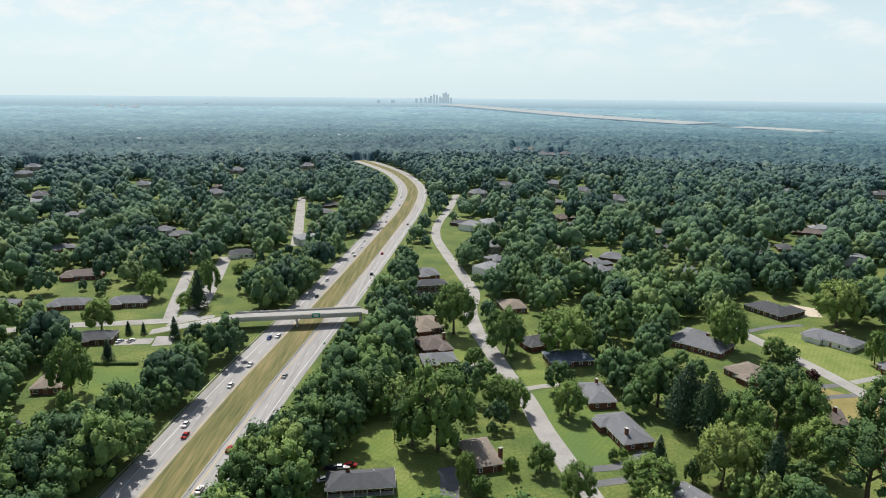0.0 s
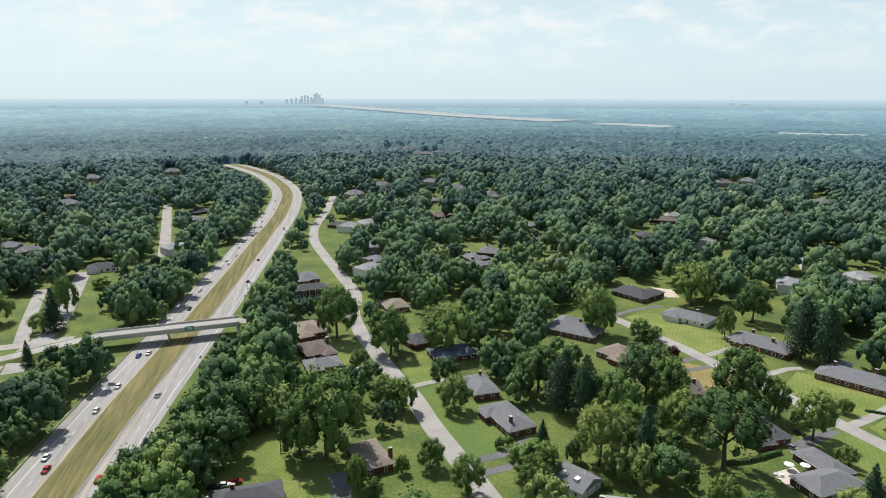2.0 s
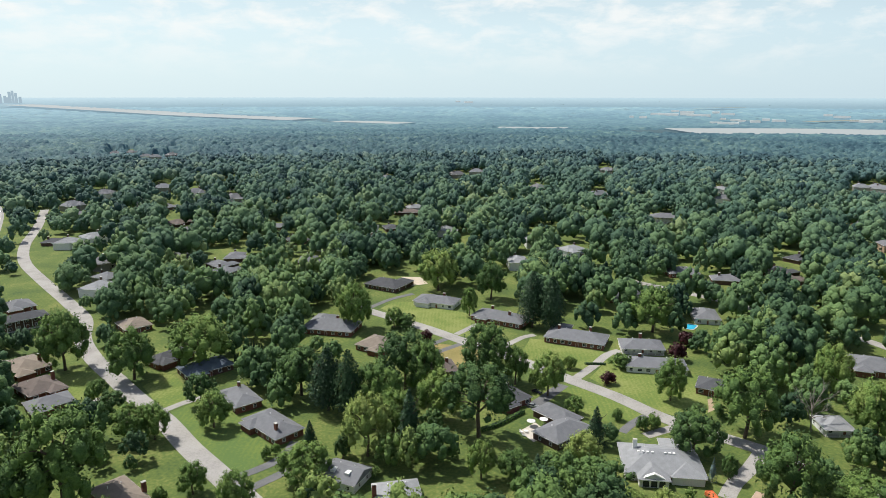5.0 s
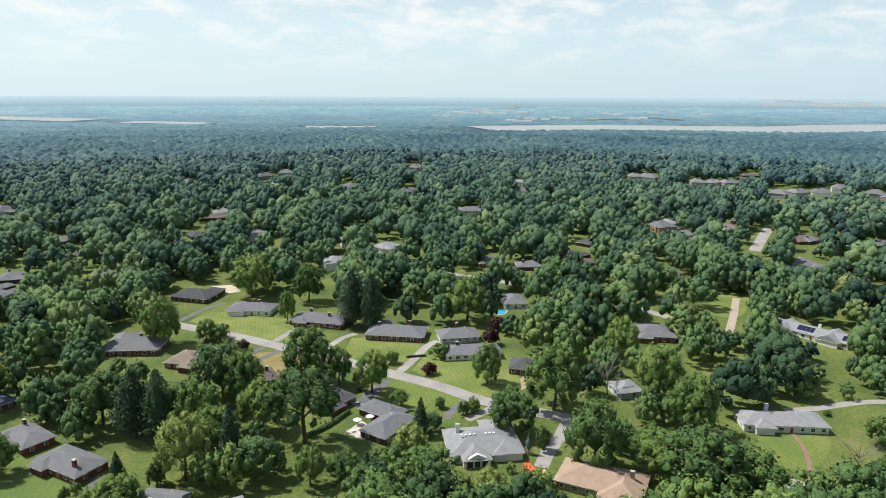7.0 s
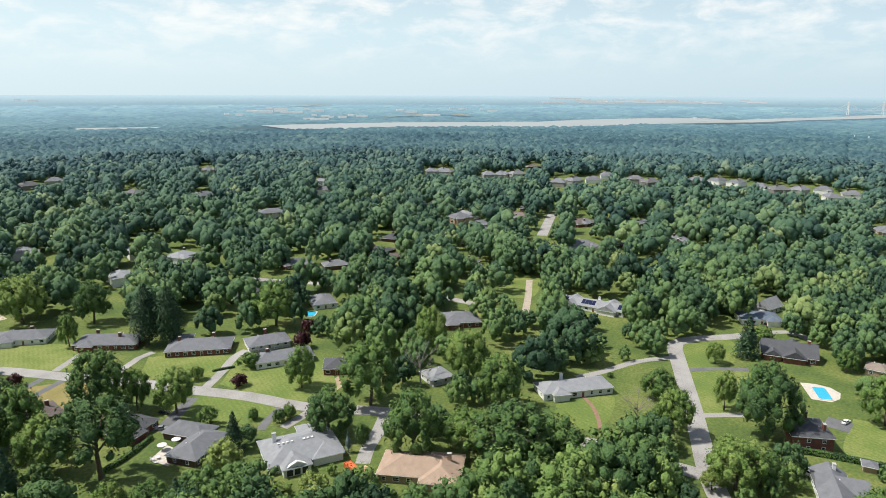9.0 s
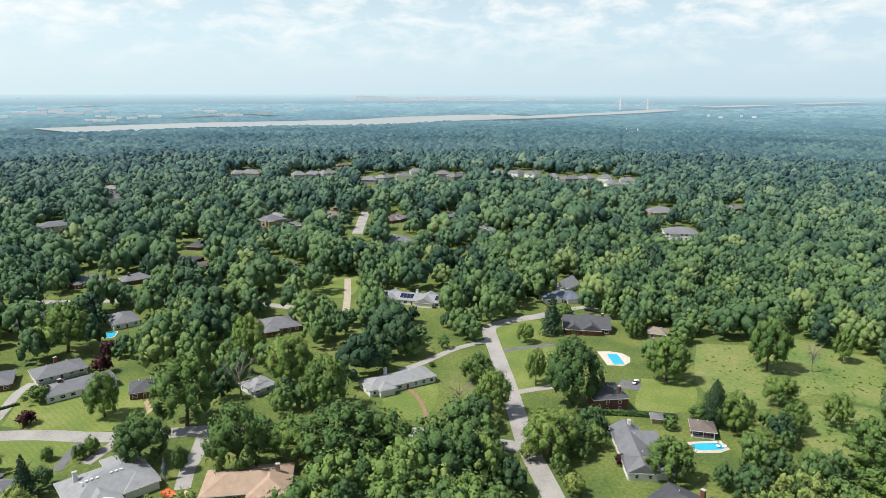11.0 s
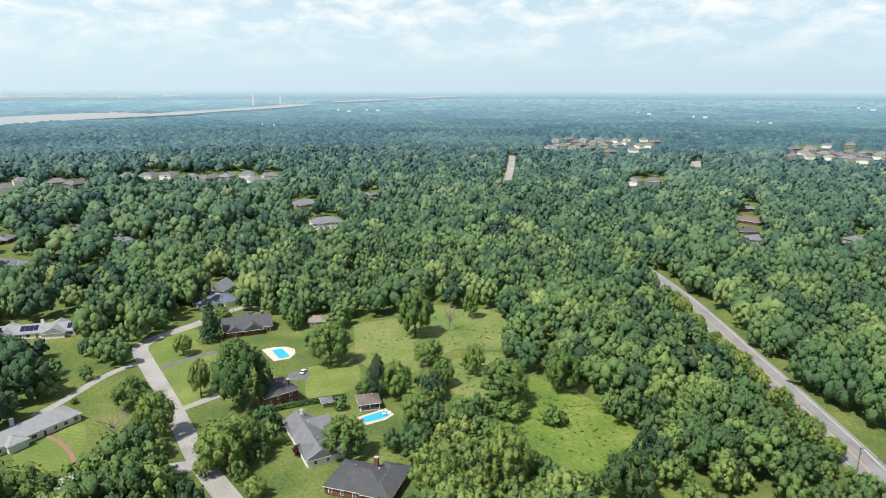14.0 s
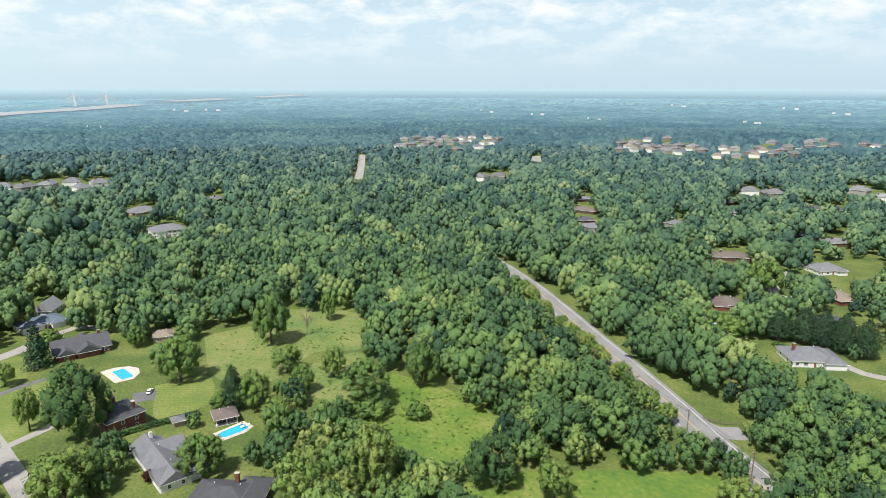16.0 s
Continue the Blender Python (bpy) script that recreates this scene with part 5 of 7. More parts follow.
# the raised deck is drawn in along the camera's sight line to fit its view
k = EYE / (EYE - BZ)
bc = Vector((bc.x / k, bc.y / k))
bridge = new("overpass")
bridge.matrix_world = pose(bc.x, bc.y, 0, 0, 0, bang)
tagged(bridge, "pale concrete road overpass spanning the highway", "bridge")
one_box("deck", CONCRETE, bridge, 0, 0, BZ - 0.2, BL, BW, 0.4)
one_box("roadway", CONCRETE_ROAD, bridge, 0, 0, BZ + 0.02, BL, BW - 1.0, 0.06)
for s in (-1, 1):
    one_box("girder", CONCRETE, bridge, 0, s * (BW / 2 - 0.8), BZ - 1.0, BL - 1, 0.5, 1.2)
    par = one_box("parapet", CONCRETE, bridge, 0, s * (BW / 2 - 0.15), BZ + 0.45, BL, 0.3, 0.9)
    one_box("hand_rail", STEEL, par, 0, s * (BW / 2 - 0.15), BZ + 1.05, BL, 0.1, 0.1)
for px in (-1,):
    one_box("pier_cap", CONCRETE, bridge, px, 0, BZ - 2.0, 1.3, BW - 0.6, 0.9)
    for py in (-3, 0, 3):
        bm = bmesh.new()
        tube(bm, (px, py, 0), (px, py, BZ - 2.3), 0.5, 0.5, 14)
        part("pier", bm, CONCRETE, bridge)
for s in (-1, 1):
    one_box("abutment", CONCRETE, bridge, s * (BL / 2 - 0.6), 0, (BZ - 1.6) / 2, 1.2, BW + 1, BZ - 1.6)
sg = one_box("sign", SIGN, bridge, 9, -BW / 2 - 0.25, BZ + 0.3, 4.2, 0.12, 2.4, "green road sign")
for i, (w, z) in enumerate(((2.6, 0.9), (3.0, 0.3), (2.0, -0.3))):
    one_box("writing_bar", TRIM, sg, 9, -BW / 2 - 0.325, BZ + z, w, 0.03, 0.26)
clear = [bridge.matrix_world @ Vector((a * (BL / 2 + 2), b * (BW / 2 + 1), 0)) for a, b in ((-1, -1), (1, -1), (1, 1), (-1, 1))]
for z in (0, 4, 7.5):
    kk = EYE / (EYE - z)
    fill_chart([(q.x * kk, q.y * kk) for q in clear])
# earth ramps up to the deck
for s, reach in ((-1, 42), (1, 30)):
    bm = bmesh.new()
    x0, x1 = s * (BL / 2), s * (BL / 2 + reach)
    tops = [(x0, -BW / 2, BZ), (x0, BW / 2, BZ), (x1, BW / 2, 0.2), (x1, -BW / 2, 0.2)]
    foot = [(x0, -BW / 2 - 10, 0), (x0, BW / 2 + 10, 0), (x1, BW / 2 + 1, 0), (x1, -BW / 2 - 1, 0)]
    tv, fv = [bm.verts.new(q) for q in tops], [bm.verts.new(q) for q in foot]
    for f in ((0, 1, 2, 3),):
        bm.faces.new([tv[i] for i in f])
    for i, j in ((0, 1), (1, 2), (2, 3), (3, 0)):
        bm.faces.new((tv[i], tv[j], fv[j], fv[i]))
    bmesh.ops.recalc_face_normals(bm, faces=bm.faces[:])
    ob = part("embankment", bm, GROUND)
    ob.matrix_world = bridge.matrix_world.copy()
    tagged(ob, "grassy embankment carrying the road up to the overpass", "embankment", kind="structure")
    bm = bmesh.new()
    v = [bm.verts.new((a, b * 0.8, z + 0.06)) for a, b, z in tops]
    bm.faces.new(v)
    ob = part("road", bm, CONCRETE_ROAD)
    ob.matrix_world = bridge.matrix_world.copy()
    tagged(ob, "pale road ramp rising to the overpass", "road", kind="structure")


# ---- cars ----
def build_car(colour):
    ob = new("car")
    tagged(ob, {"white": "white", "silver": "silver", "dark": "dark", "red": "red", "blue": "blue"}[colour] + " passenger car standing on the road", "car", "cars")
    bm = bmesh.new()
    box(bm, 0, 0, 0.58, 4.5, 1.78, 0.56)
    for v in bm.verts:
        if v.co.z > 0.6:
            v.co.y *= 0.94
            v.co.x *= 0.97
    bmesh.ops.bevel(bm, geom=bm.edges[:], offset=0.12, segments=2, affect="EDGES")
    part("body", bm, PAINTS[colour], ob)
    bm = bmesh.new()
    box(bm, -0.2, 0, 1.08, 2.5, 1.6, 0.48)
    for v in bm.verts:
        if v.co.z > 1.1:
            v.co.x = -0.25 + (v.co.x + 0.2) * 0.66
            v.co.y *= 0.84
    part("glasshouse", bm, GLASS, ob, "dark glazed windows")
    bm = bmesh.new()
    box(bm, -0.26, 0, 1.35, 1.66, 1.36, 0.09)
    bmesh.ops.bevel(bm, geom=bm.edges[:], offset=0.04, segments=1, affect="EDGES")
    part("car_roof", bm, PAINTS[colour], ob)
    for px in (-1.35, 1.35):
        for py in (-0.82, 0.82):
            bm = bmesh.new()
            tube(bm, (px, py - 0.1, 0.32), (px, py + 0.1, 0.32), 0.32, 0.32, 14)
            w = part("wheel", bm, TYRE, ob)
            bm = bmesh.new()
            tube(bm, (px, py - 0.11, 0.32), (px, py + 0.11, 0.32), 0.18, 0.18, 10)
            part("rim", bm, RIM, w)
    for py in (-0.6, 0.6):
        one_box("headlight", LAMP_WHITE, ob, 2.2, py, 0.66, 0.1, 0.34, 0.14)
        one_box("tail_light", LAMP_RED, ob, -2.2, py, 0.7, 0.1, 0.3, 0.14)
    return ob


CAR = {}


def parked_car(x, y, rz, colour, z=0.13):
    m = pose(x, y, z, 0, 0, rz)
    if colour not in CAR:
        CAR[colour] = build_car(colour)
        CAR[colour].matrix_world = m
        return CAR[colour]
    return copy_thing(CAR[colour], m)


parked_car(-37.3, 188.5, 20, 'white')
parked_car(-36.2, 195.1, 0, 'dark')
parked_car(-33.2, 195.8, 0, 'white')
parked_car(-30.0, 197.2, 0, 'red')
parked_car(-159.1, 307.4, 70, 'white')
parked_car(-153.9, 308.3, 70, 'white')
parked_car(158.9, 183.6, -60, 'silver')
parked_car(168.6, 192.3, -70, 'dark')
parked_car(201.8, 273.4, -60, 'white')
parked_car(268.0, -45.3, -30, 'white')
parked_car(227.0, -33.7, -20, 'red')
parked_car(224.0, -30.3, -20, 'white')
parked_car(-99.8, 355.4, -80, 'dark')
parked_car(375.9, -20.6, -10, 'dark')
for s, off, colour in ((368, -12.7, "dark"), (369, -9.1, "silver"), (416, -9.1, "red"), (424, -12.6, "white"), (458, -9.2, "white"), (480, -9.2, "white"),
                       (514, -12.7, "blue"), (517, -9.2, "white"), (585, -9.0, "dark"), (622, -12.6, "white"), (690, -9.2, "white"), (700, -12.7, "white"), (716, -9.0, "white"), (745, -12.6, "white"),
                       (790, -9.2, "silver"), (815, -12.7, "white"), (830, -9.0, "white"), (860, -12.6, "white"), (930, -9.0, "white"), (990, -12.6, "white"),
                       (384, 10.2, "white"), (408, 10.2, "red"), (470, 10.2, "silver"), (640, 13.6, "dark"), (700, 10.2, "red"), (820, 13.6, "dark")):
    for q, a in along(MID, s, s + 1, 5):
        parked_car(q.x + off * math.sin(a), q.y - off * math.cos(a), math.degrees(a) + (180 if off < 0 else 0), colour)


# ---- poles, fences, garden things ----
def utility_pole(at, h, rz, label="weathered wooden utility pole with a crossarm"):
    ob = new("utility_pole")
    ob.matrix_world = pose(at[0], at[1], 0, 0, 0, rz)
    tagged(ob, label, "utility pole", "utility poles")
    bm = bmesh.new()
    tube(bm, (0, 0, -0.2), (0, 0, h), 0.17, 0.12, 10)
    part("pole", bm, WOODPOLE, ob)
    one_box("crossarm", WOODPOLE, ob, 0, 0, h - 0.6, 2.6, 0.14, 0.16)
    for k in (-1.1, -0.4, 0.4, 1.1):
        bm = bmesh.new()
        tube(bm, (k, 0, h - 0.52), (k, 0, h - 0.26), 0.06, 0.04, 8)
        part("insulator", bm, STEEL, ob)
    bm = bmesh.new()
    tube(bm, (0.34, 0, h - 2.6), (0.34, 0, h - 1.7), 0.26, 0.26, 12)
    part("transformer", bm, STEEL, ob, "grey transformer can")
    return Vector((at[0], at[1], h - 0.3))


def cable(a, b, sag=1.2):
    cu = bpy.data.curves.new("overhead_cable", "CURVE")
    cu.dimensions, cu.bevel_depth, cu.bevel_resolution = "3D", 0.03, 0
    sp = cu.splines.new("POLY")
    n = 10
    sp.points.add(n)
    for i in range(n + 1):
        q = a.lerp(b, i / n) - Vector((0, 0, sag * 4 * (i / n) * (1 - i / n)))
        sp.points[i].co = (*q, 1)
    cu.materials.append(TYRE)
    tagged(new("overhead_cable", cu), "thin black overhead cable between poles", "cable", "overhead cables")


utility_pole((-16.6, 212.4), 11, 20)
utility_pole((115.3, 154.8), 10, 60)
utility_pole((298.3, 63.2), 11, 10)
tops = []
for k in range(7):
    a, b = Vector((203.3, -210.3)), Vector((158.4, -198.3))
    q = a.lerp(b, (k - 2) / 1.0 * 0.62)
    tops.append(utility_pole((q.x, q.y), 13, math.degrees(math.atan2((b - a).y, (b - a).x)) + 90, "tall wooden utility pole beside the wooded highway"))
for a, b in zip(tops, tops[1:]):
    for off in (-1.1, 0.4, 1.1):
        side = Vector(((b - a).y, -(b - a).x, 0)).normalized() * off
        cable(a + side, b + side)


def fence(points, h, mat=TRIM, label="pale wooden rail fence across the grass"):
    ob = new("fence")
    tagged(ob, label, "fence", "garden fences")
    line = smooth_line(points, 2.5)
    for k, z in enumerate((0.35, 0.68, 0.97)):
        part("rail", strip(line, -0.04, 0.04, h * z, 0.14), mat, ob)
    me = None
    for q in line:
        if me is None:
            bm = bmesh.new()
            box(bm, 0, 0, h / 2, 0.14, 0.14, h)
            me = bpy.data.meshes.new("post")
            bm.to_mesh(me)
            bm.free()
            me.materials.append(mat)
        p = new("post", me)
        p.location = (q.x, q.y, 0)
        p.parent = ob


fence([(512.3, 49.4), (472.0, 42.0), (434.1, 34.8)], 1.3)
fence([(417.4, 14.2), (398.2, 10.7)], 1.3)
fence([(432.7, 78.9), (431.6, 59.6), (429.2, 39.8)], 1.2)
fence([(69.0, 270.7), (81.3, 274.6)], 1.8)
fence([(161.6, 103.7), (164.3, 95.9)], 1.6)
fence([(126.4, -208.1), (119.7, -210.2), (116.1, -215.3)], 1.2, WOODPOLE, "weathered brown rail fence beside the road mouth")


def umbrella(at):
    ob = new("garden_umbrella")
    ob.matrix_world = pose(at[0], at[1], 0.05)
    tagged(ob, "open white garden umbrella on a patio", "umbrella", "garden umbrellas")
    bm = bmesh.new()
    tube(bm, (0, 0, 0), (0, 0, 2.6), 0.04, 0.03, 8)
    part("pole", bm, STEEL, ob)
    bm = bmesh.new()
    bmesh.ops.create_cone(bm, cap_ends=False, segments=8, radius1=1.7, radius2=0.05, depth=0.7, matrix=pose(0, 0, 2.4))
    part("canopy", bm, TRIM, ob, "white fabric canopy")
    bm = bmesh.new()
    tube(bm, (0, 0, 0), (0, 0, 0.12), 0.35, 0.3, 12)
    part("foot", bm, CONCRETE, ob)


def garden_table(at):
    ob = new("garden_table")
    ob.matrix_world = pose(at[0], at[1], 0.05)
    tagged(ob, "round pale garden table on a patio", "table", "garden tables")
    bm = bmesh.new()
    tube(bm, (0, 0, 0.70), (0, 0, 0.75), 0.75, 0.75, 20)
    part("tabletop", bm, TRIM, ob)
    for k in range(4):
        a = k * math.pi / 2 + 0.4
        bm = bmesh.new()
        tube(bm, (0.55 * math.cos(a), 0.55 * math.sin(a), 0), (0.35 * math.cos(a), 0.35 * math.sin(a), 0.7), 0.03, 0.03, 6)
        part("leg", bm, STEEL, ob)


def garden_chair(at, rz):
    ob = new("garden_chair")
    ob.matrix_world = pose(at[0], at[1], 0.05, 0, 0, rz)
    tagged(ob, "pale garden lounge chair on a patio", "chair", "garden chairs")
    one_box("seat", TRIM, ob, 0, 0, 0.38, 0.65, 1.2, 0.08, bevel=0.02)
    bm = bmesh.new()
    box(bm, 0, 0, 0.32, 0.65, 0.08, 0.7, pose(0, 0.62, 0.38, -35))
    part("backrest", bm, TRIM, ob)
    for px in (-0.28, 0.28):
        for py in (-0.5, 0.5):
            one_box("leg", STEEL, ob, px, py, 0.17, 0.05, 0.05, 0.34)


for p in ((153.4, 170.6), (148.5, 172.1)):
    umbrella(p)
for p in ((143.8, 169.2), (218.3, -66.1), (169.9, -52.8)):
    garden_table(p)
for i, p in enumerate(((142.4, 170.1), (141.5, 167.5), (145.0, 166.0), (221.2, -65.8), (218.6, -68.0), (171.0, -52.1))):
    garden_chair(p, 50 * i)

# orange skip and a stack of timber on the drive
ORANGE = plain("orange_paint", (0.62, 0.16, 0.06), 0.5)
TIMBER = plain("fresh_timber", (0.58, 0.42, 0.24), 0.8, spread=0.25)
p = (164.9, 106.3)
skip = new("skip_container")
skip.matrix_world = pose(p[0], p[1], 0.1, 0, 0, 65)
tagged(skip, "orange steel waste container on a driveway", "container")
one_box("floor_plate", ORANGE, skip, 0, 0, 0.15, 5.6, 2.3, 0.15)
for s, n in ((-1, "side"), (1, "side")):
    w = one_box(n, ORANGE, skip, 0, s * 1.15, 0.95, 5.6, 0.1, 1.6)
    for k in range(7):
        one_box("rib", ORANGE, w, -2.4 + 0.8 * k, s * 1.23, 0.95, 0.1, 0.08, 1.5)
for s in (-1, 1):
    one_box("end_panel", ORANGE, skip, s * 2.75, 0, 0.95, 0.1, 2.2, 1.6)
one_box("load", ORANGE, skip, 0, 0, 1.5, 5.3, 2.1, 0.1)
p = (166.1, 101.5)
stack = new("timber_stack")
stack.matrix_world = pose(p[0], p[1], 0.1, 0, 0, 70)
tagged(stack, "stack of fresh pale timber on a driveway", "timber")
pk = random.Random(3)
for k in range(26):
    bm = bmesh.new()
    box(bm, 0, 0, 0, 4.2, 0.28, 0.16, pose(pk.uniform(-0.4, 0.4), -1.1 + 0.32 * (k % 7), 0.1 + 0.19 * (k // 7), 0, 0, pk.uniform(-7, 7)))
    part("plank", bm, TIMBER, stack)


# ---- trees ----
nrng = np.random.default_rng(11)
ICO = bmesh.new()
bmesh.ops.create_icosphere(ICO, subdivisions=1, radius=1)
ICO_V = np.array([v.co for v in ICO.verts])
ICO.verts.index_update()
ICO_F = np.array([[v.index for v in f.verts] for f in ICO.faces])
ICO.free()


def leaf_tufts(centres, normals, size):
    """One small uneven triangle for each tuft of leaves."""
    n = len(centres)
    t = np.cross(normals, nrng.normal(size=(n, 3)))
    t /= np.linalg.norm(t, axis=1, keepdims=True) + 1e-9
    b = np.cross(normals, t)
    s = size * nrng.uniform(0.65, 1.35, (n, 1))
    a = nrng.uniform(0.6, 1.1, (n, 1))
    v = np.stack([centres - t * s - b * s * a * 0.7, centres + t * s * a - b * s * 0.6, centres + t * s * 0.1 + b * s * 1.15], 1).reshape(-1, 3)
    return v, np.arange(3 * n).reshape(-1, 3)


def crown(kind, tiers, tufts, size):
    """Unit conifer crown: height 1 from the ground, radius 1 about the trunk, in tiers of sprays."""
    cs, ns, sn = [], [], []
    for i in range(tiers):
        f = i / (tiers - 1)
        z = 0.10 + 0.88 * f if kind == "conifer" else 0.16 + 0.81 * f
        r = (1 - f) ** 0.8 * 0.98 + 0.05 if kind == "conifer" else 0.95 * math.sin(math.pi * (0.22 + 0.74 * f)) + 0.04
        k = max(6, int(tufts * (r + 0.15)))
        a = nrng.uniform(0, math.tau, k)
        q = np.sqrt(nrng.uniform(0.12, 1, k)) * r * nrng.uniform(0.75, 1.12, k)
        c = np.stack([q * np.cos(a), q * np.sin(a), z - 0.05 * q + nrng.normal(0, 0.012, k)], 1)
        nn = np.stack([np.cos(a) * 0.5, np.sin(a) * 0.5, np.full(k, 0.8)], 1) + nrng.normal(0, 0.45, (k, 3))
        cs.append(c), ns.append(nn)
        sn.append(np.stack([np.cos(a) * 0.75, np.sin(a) * 0.75, np.full(k, 0.6)], 1) + nrng.normal(0, 0.3, (k, 3)))
    cores = [(np.array([0, 0, 0.5 if kind == "pine" else 0.42]), np.array([0.5, 0.5, 0.32 if kind == "pine" else 0.34]))]
    cs, ns, sn = np.concatenate(cs), np.concatenate(ns), np.concatenate(sn)
    ns /= np.linalg.norm(ns, axis=1, keepdims=True) + 1e-9
    sn /= np.linalg.norm(sn, axis=1, keepdims=True) + 1e-9
    return cs, ns, sn, cores


def clumps(n, size, base=0.06, open_crown=False, slim=False):
    """Where the leaf clumps of a unit crown sit, over and under the skin of an egg: centres and radii."""
    zc, zr = (1 + base) / 2, (1 - base) / 2
    body = [(np.array([0, 0, zc - 0.04]), np.array([0.60, 0.60, 0.60 * zr]) * (0.55 if open_crown else 1.0))]
    for i in range(n):
        z = 1 - 1.72 * (i + nrng.uniform(0.1, 0.9)) / n
        a = 2.4 * i + nrng.uniform(-0.6, 0.6)
        q = math.sqrt(max(0.0, 1 - z * z))
        lr = size * nrng.uniform(0.65, 1.35)
        out = (1.02 - lr) * nrng.uniform(0.78, 1.06)
        wide = 1.12 - 0.18 * max(z, 0)
        if slim:
            wide = 0.95 * (0.62 - 0.5 * z)
        c = np.array([q * math.cos(a) * out * wide, q * math.sin(a) * out * wide, zc + zr * z * out * 1.06])
        body.append((c, np.array([lr, lr, lr * zr * 1.5 * nrng.uniform(0.75, 1.05)]) * (0.75 if slim else 1)))
    return body if not slim else body[1:]


def leafy(body, sc, tufts, size, jitter=0.20, ragged=(0.70, 1.28), core=0.90):
    """Leaf clumps as uneven rounded bodies with loose tufts all over them."""
    mid, half = np.array([0, 0, 0.5]), np.array([1, 1, 0.5])
    vs, fs, ns, ts, o = [], [], [], [], 0
    lobe_tone = nrng.uniform(-0.07, 0.07, len(body))
    for k, (c, q) in enumerate(body):
        cv = ICO_V * nrng.uniform(0.80, 1.12, (len(ICO_V), 1)) * q * core + c
        whole = (cv - mid) / half
        vs.append(cv * sc), fs.append(ICO_F + o), ns.append(ICO_V * 0.72 + whole * 0.38), ts.append(np.full(len(cv), 0.49 + lobe_tone[k]))
        o += len(cv)
    if tufts:
        w = np.array([q[0] ** 2 for c, q in body[1:]])
        pick = 1 + nrng.choice(len(body) - 1, tufts, p=w / w.sum())
        C, Q = np.array([c for c, q in body])[pick], np.array([q for c, q in body])[pick]
        d = nrng.normal(size=(tufts, 3))
        d[:, 2] += 0.3
        d /= np.linalg.norm(d, axis=1, keepdims=True)
        p = C + d * Q * nrng.uniform(*ragged, (tufts, 1))
        face = d + nrng.normal(0, 0.5, d.shape)
        face /= np.linalg.norm(face, axis=1, keepdims=True)
        lv, lf = leaf_tufts(p * sc, face, size)
        sn = d * 0.72 + (p - mid) / half * 0.38 + nrng.normal(0, jitter, d.shape)
        vs.append(lv), fs.append(lf + o), ns.append(np.repeat(sn, 3, 0)), ts.append(np.repeat(0.52 + lobe_tone[pick] + nrng.uniform(-0.05, 0.05, tufts), 3))
    vn = np.concatenate(ns)
    return np.concatenate(vs), np.concatenate(fs), np.concatenate(ts), vn / (np.linalg.norm(vn, axis=1, keepdims=True) + 1e-9)


def crown_mesh(kind, lobes, tufts, size, h, r):
    """The crown of one tree: tiers of needle sprays, or a lobed leafy skin; an elm's is open, in separate clumps."""
    sc = np.array([r, r, h])
    if kind in ("conifer", "pine"):
        cs, ns, sn, cores = crown(kind, lobes, tufts, size)
        v, tri = leaf_tufts(cs * sc, ns, size)
        vn = np.repeat(sn, 3, 0)
        tone = np.repeat(nrng.uniform(0.44, 0.58, len(cs)), 3)
        for c, q in cores:
            cv = (ICO_V * nrng.uniform(0.85, 1.1, (len(ICO_V), 1)) * q + c) * sc
            tri = np.concatenate([tri, ICO_F + len(v)])
            v, vn = np.concatenate([v, cv]), np.concatenate([vn, ICO_V])
            tone = np.concatenate([tone, np.full(len(cv), 0.42)])
        return v, tri, tone, vn
    low = {"elm": 0.26, "light": 0.10, "broad": 0.06, "shrub": 0.0}.get(kind, 0.03)
    body = clumps(lobes, 0.34 if kind == "shrub" else 0.21, low, kind == "elm")
    return leafy(body, sc, tufts, size, core=0.72)


def limbs(h, r, base, forks, n_sub=0, thick=1.0):
    bm = bmesh.new()
    rt = max(0.12, 0.026 * h) * thick
    tube(bm, (0, 0, 0), (0.02 * h, 0.01 * h, h * base), rt, rt * 0.75, 8)
    top = Vector((0.02 * h, 0.01 * h, h * base))
    tube(bm, top, (0.0, 0.03 * h, h * 0.86), rt * 0.72, rt * 0.15, 7)
    for i in range(forks):
        a = math.tau * (i + rng.random() * 0.6) / forks
        z = h * rng.uniform(base, base + 0.28)
        s = Vector((0, 0, z)).lerp(Vector((0.01 * h, 0.02 * h, z)), 1)
        e = Vector((math.cos(a) * r * rng.uniform(0.6, 0.85), math.sin(a) * r * rng.uniform(0.6, 0.85), z + h * rng.uniform(0.15, 0.38)))
        mid = s.lerp(e, 0.5) + Vector((0, 0, h * 0.05))
        tube(bm, s, mid, rt * 0.5, rt * 0.32, 6)
        tube(bm, mid, e, rt * 0.32, rt * 0.10, 5)
        for k in range(n_sub):
            t0 = mid.lerp(e, rng.uniform(0.1, 0.8))
            b2 = a + rng.uniform(-1.1, 1.1)
            t1 = t0 + Vector((math.cos(b2) * r * 0.35, math.sin(b2) * r * 0.35, h * rng.uniform(0.05, 0.2)))
            tube(bm, t0, t1, rt * 0.16, rt * 0.04, 4)
            for _ in range(2):
                b3 = b2 + rng.uniform(-1, 1)
                t2 = t0.lerp(t1, rng.uniform(0.4, 0.9))
                tube(bm, t2, t2 + Vector((math.cos(b3) * r * 0.2, math.sin(b3) * r * 0.2, h * 0.07)), rt * 0.06, rt * 0.02, 3)
    return bm


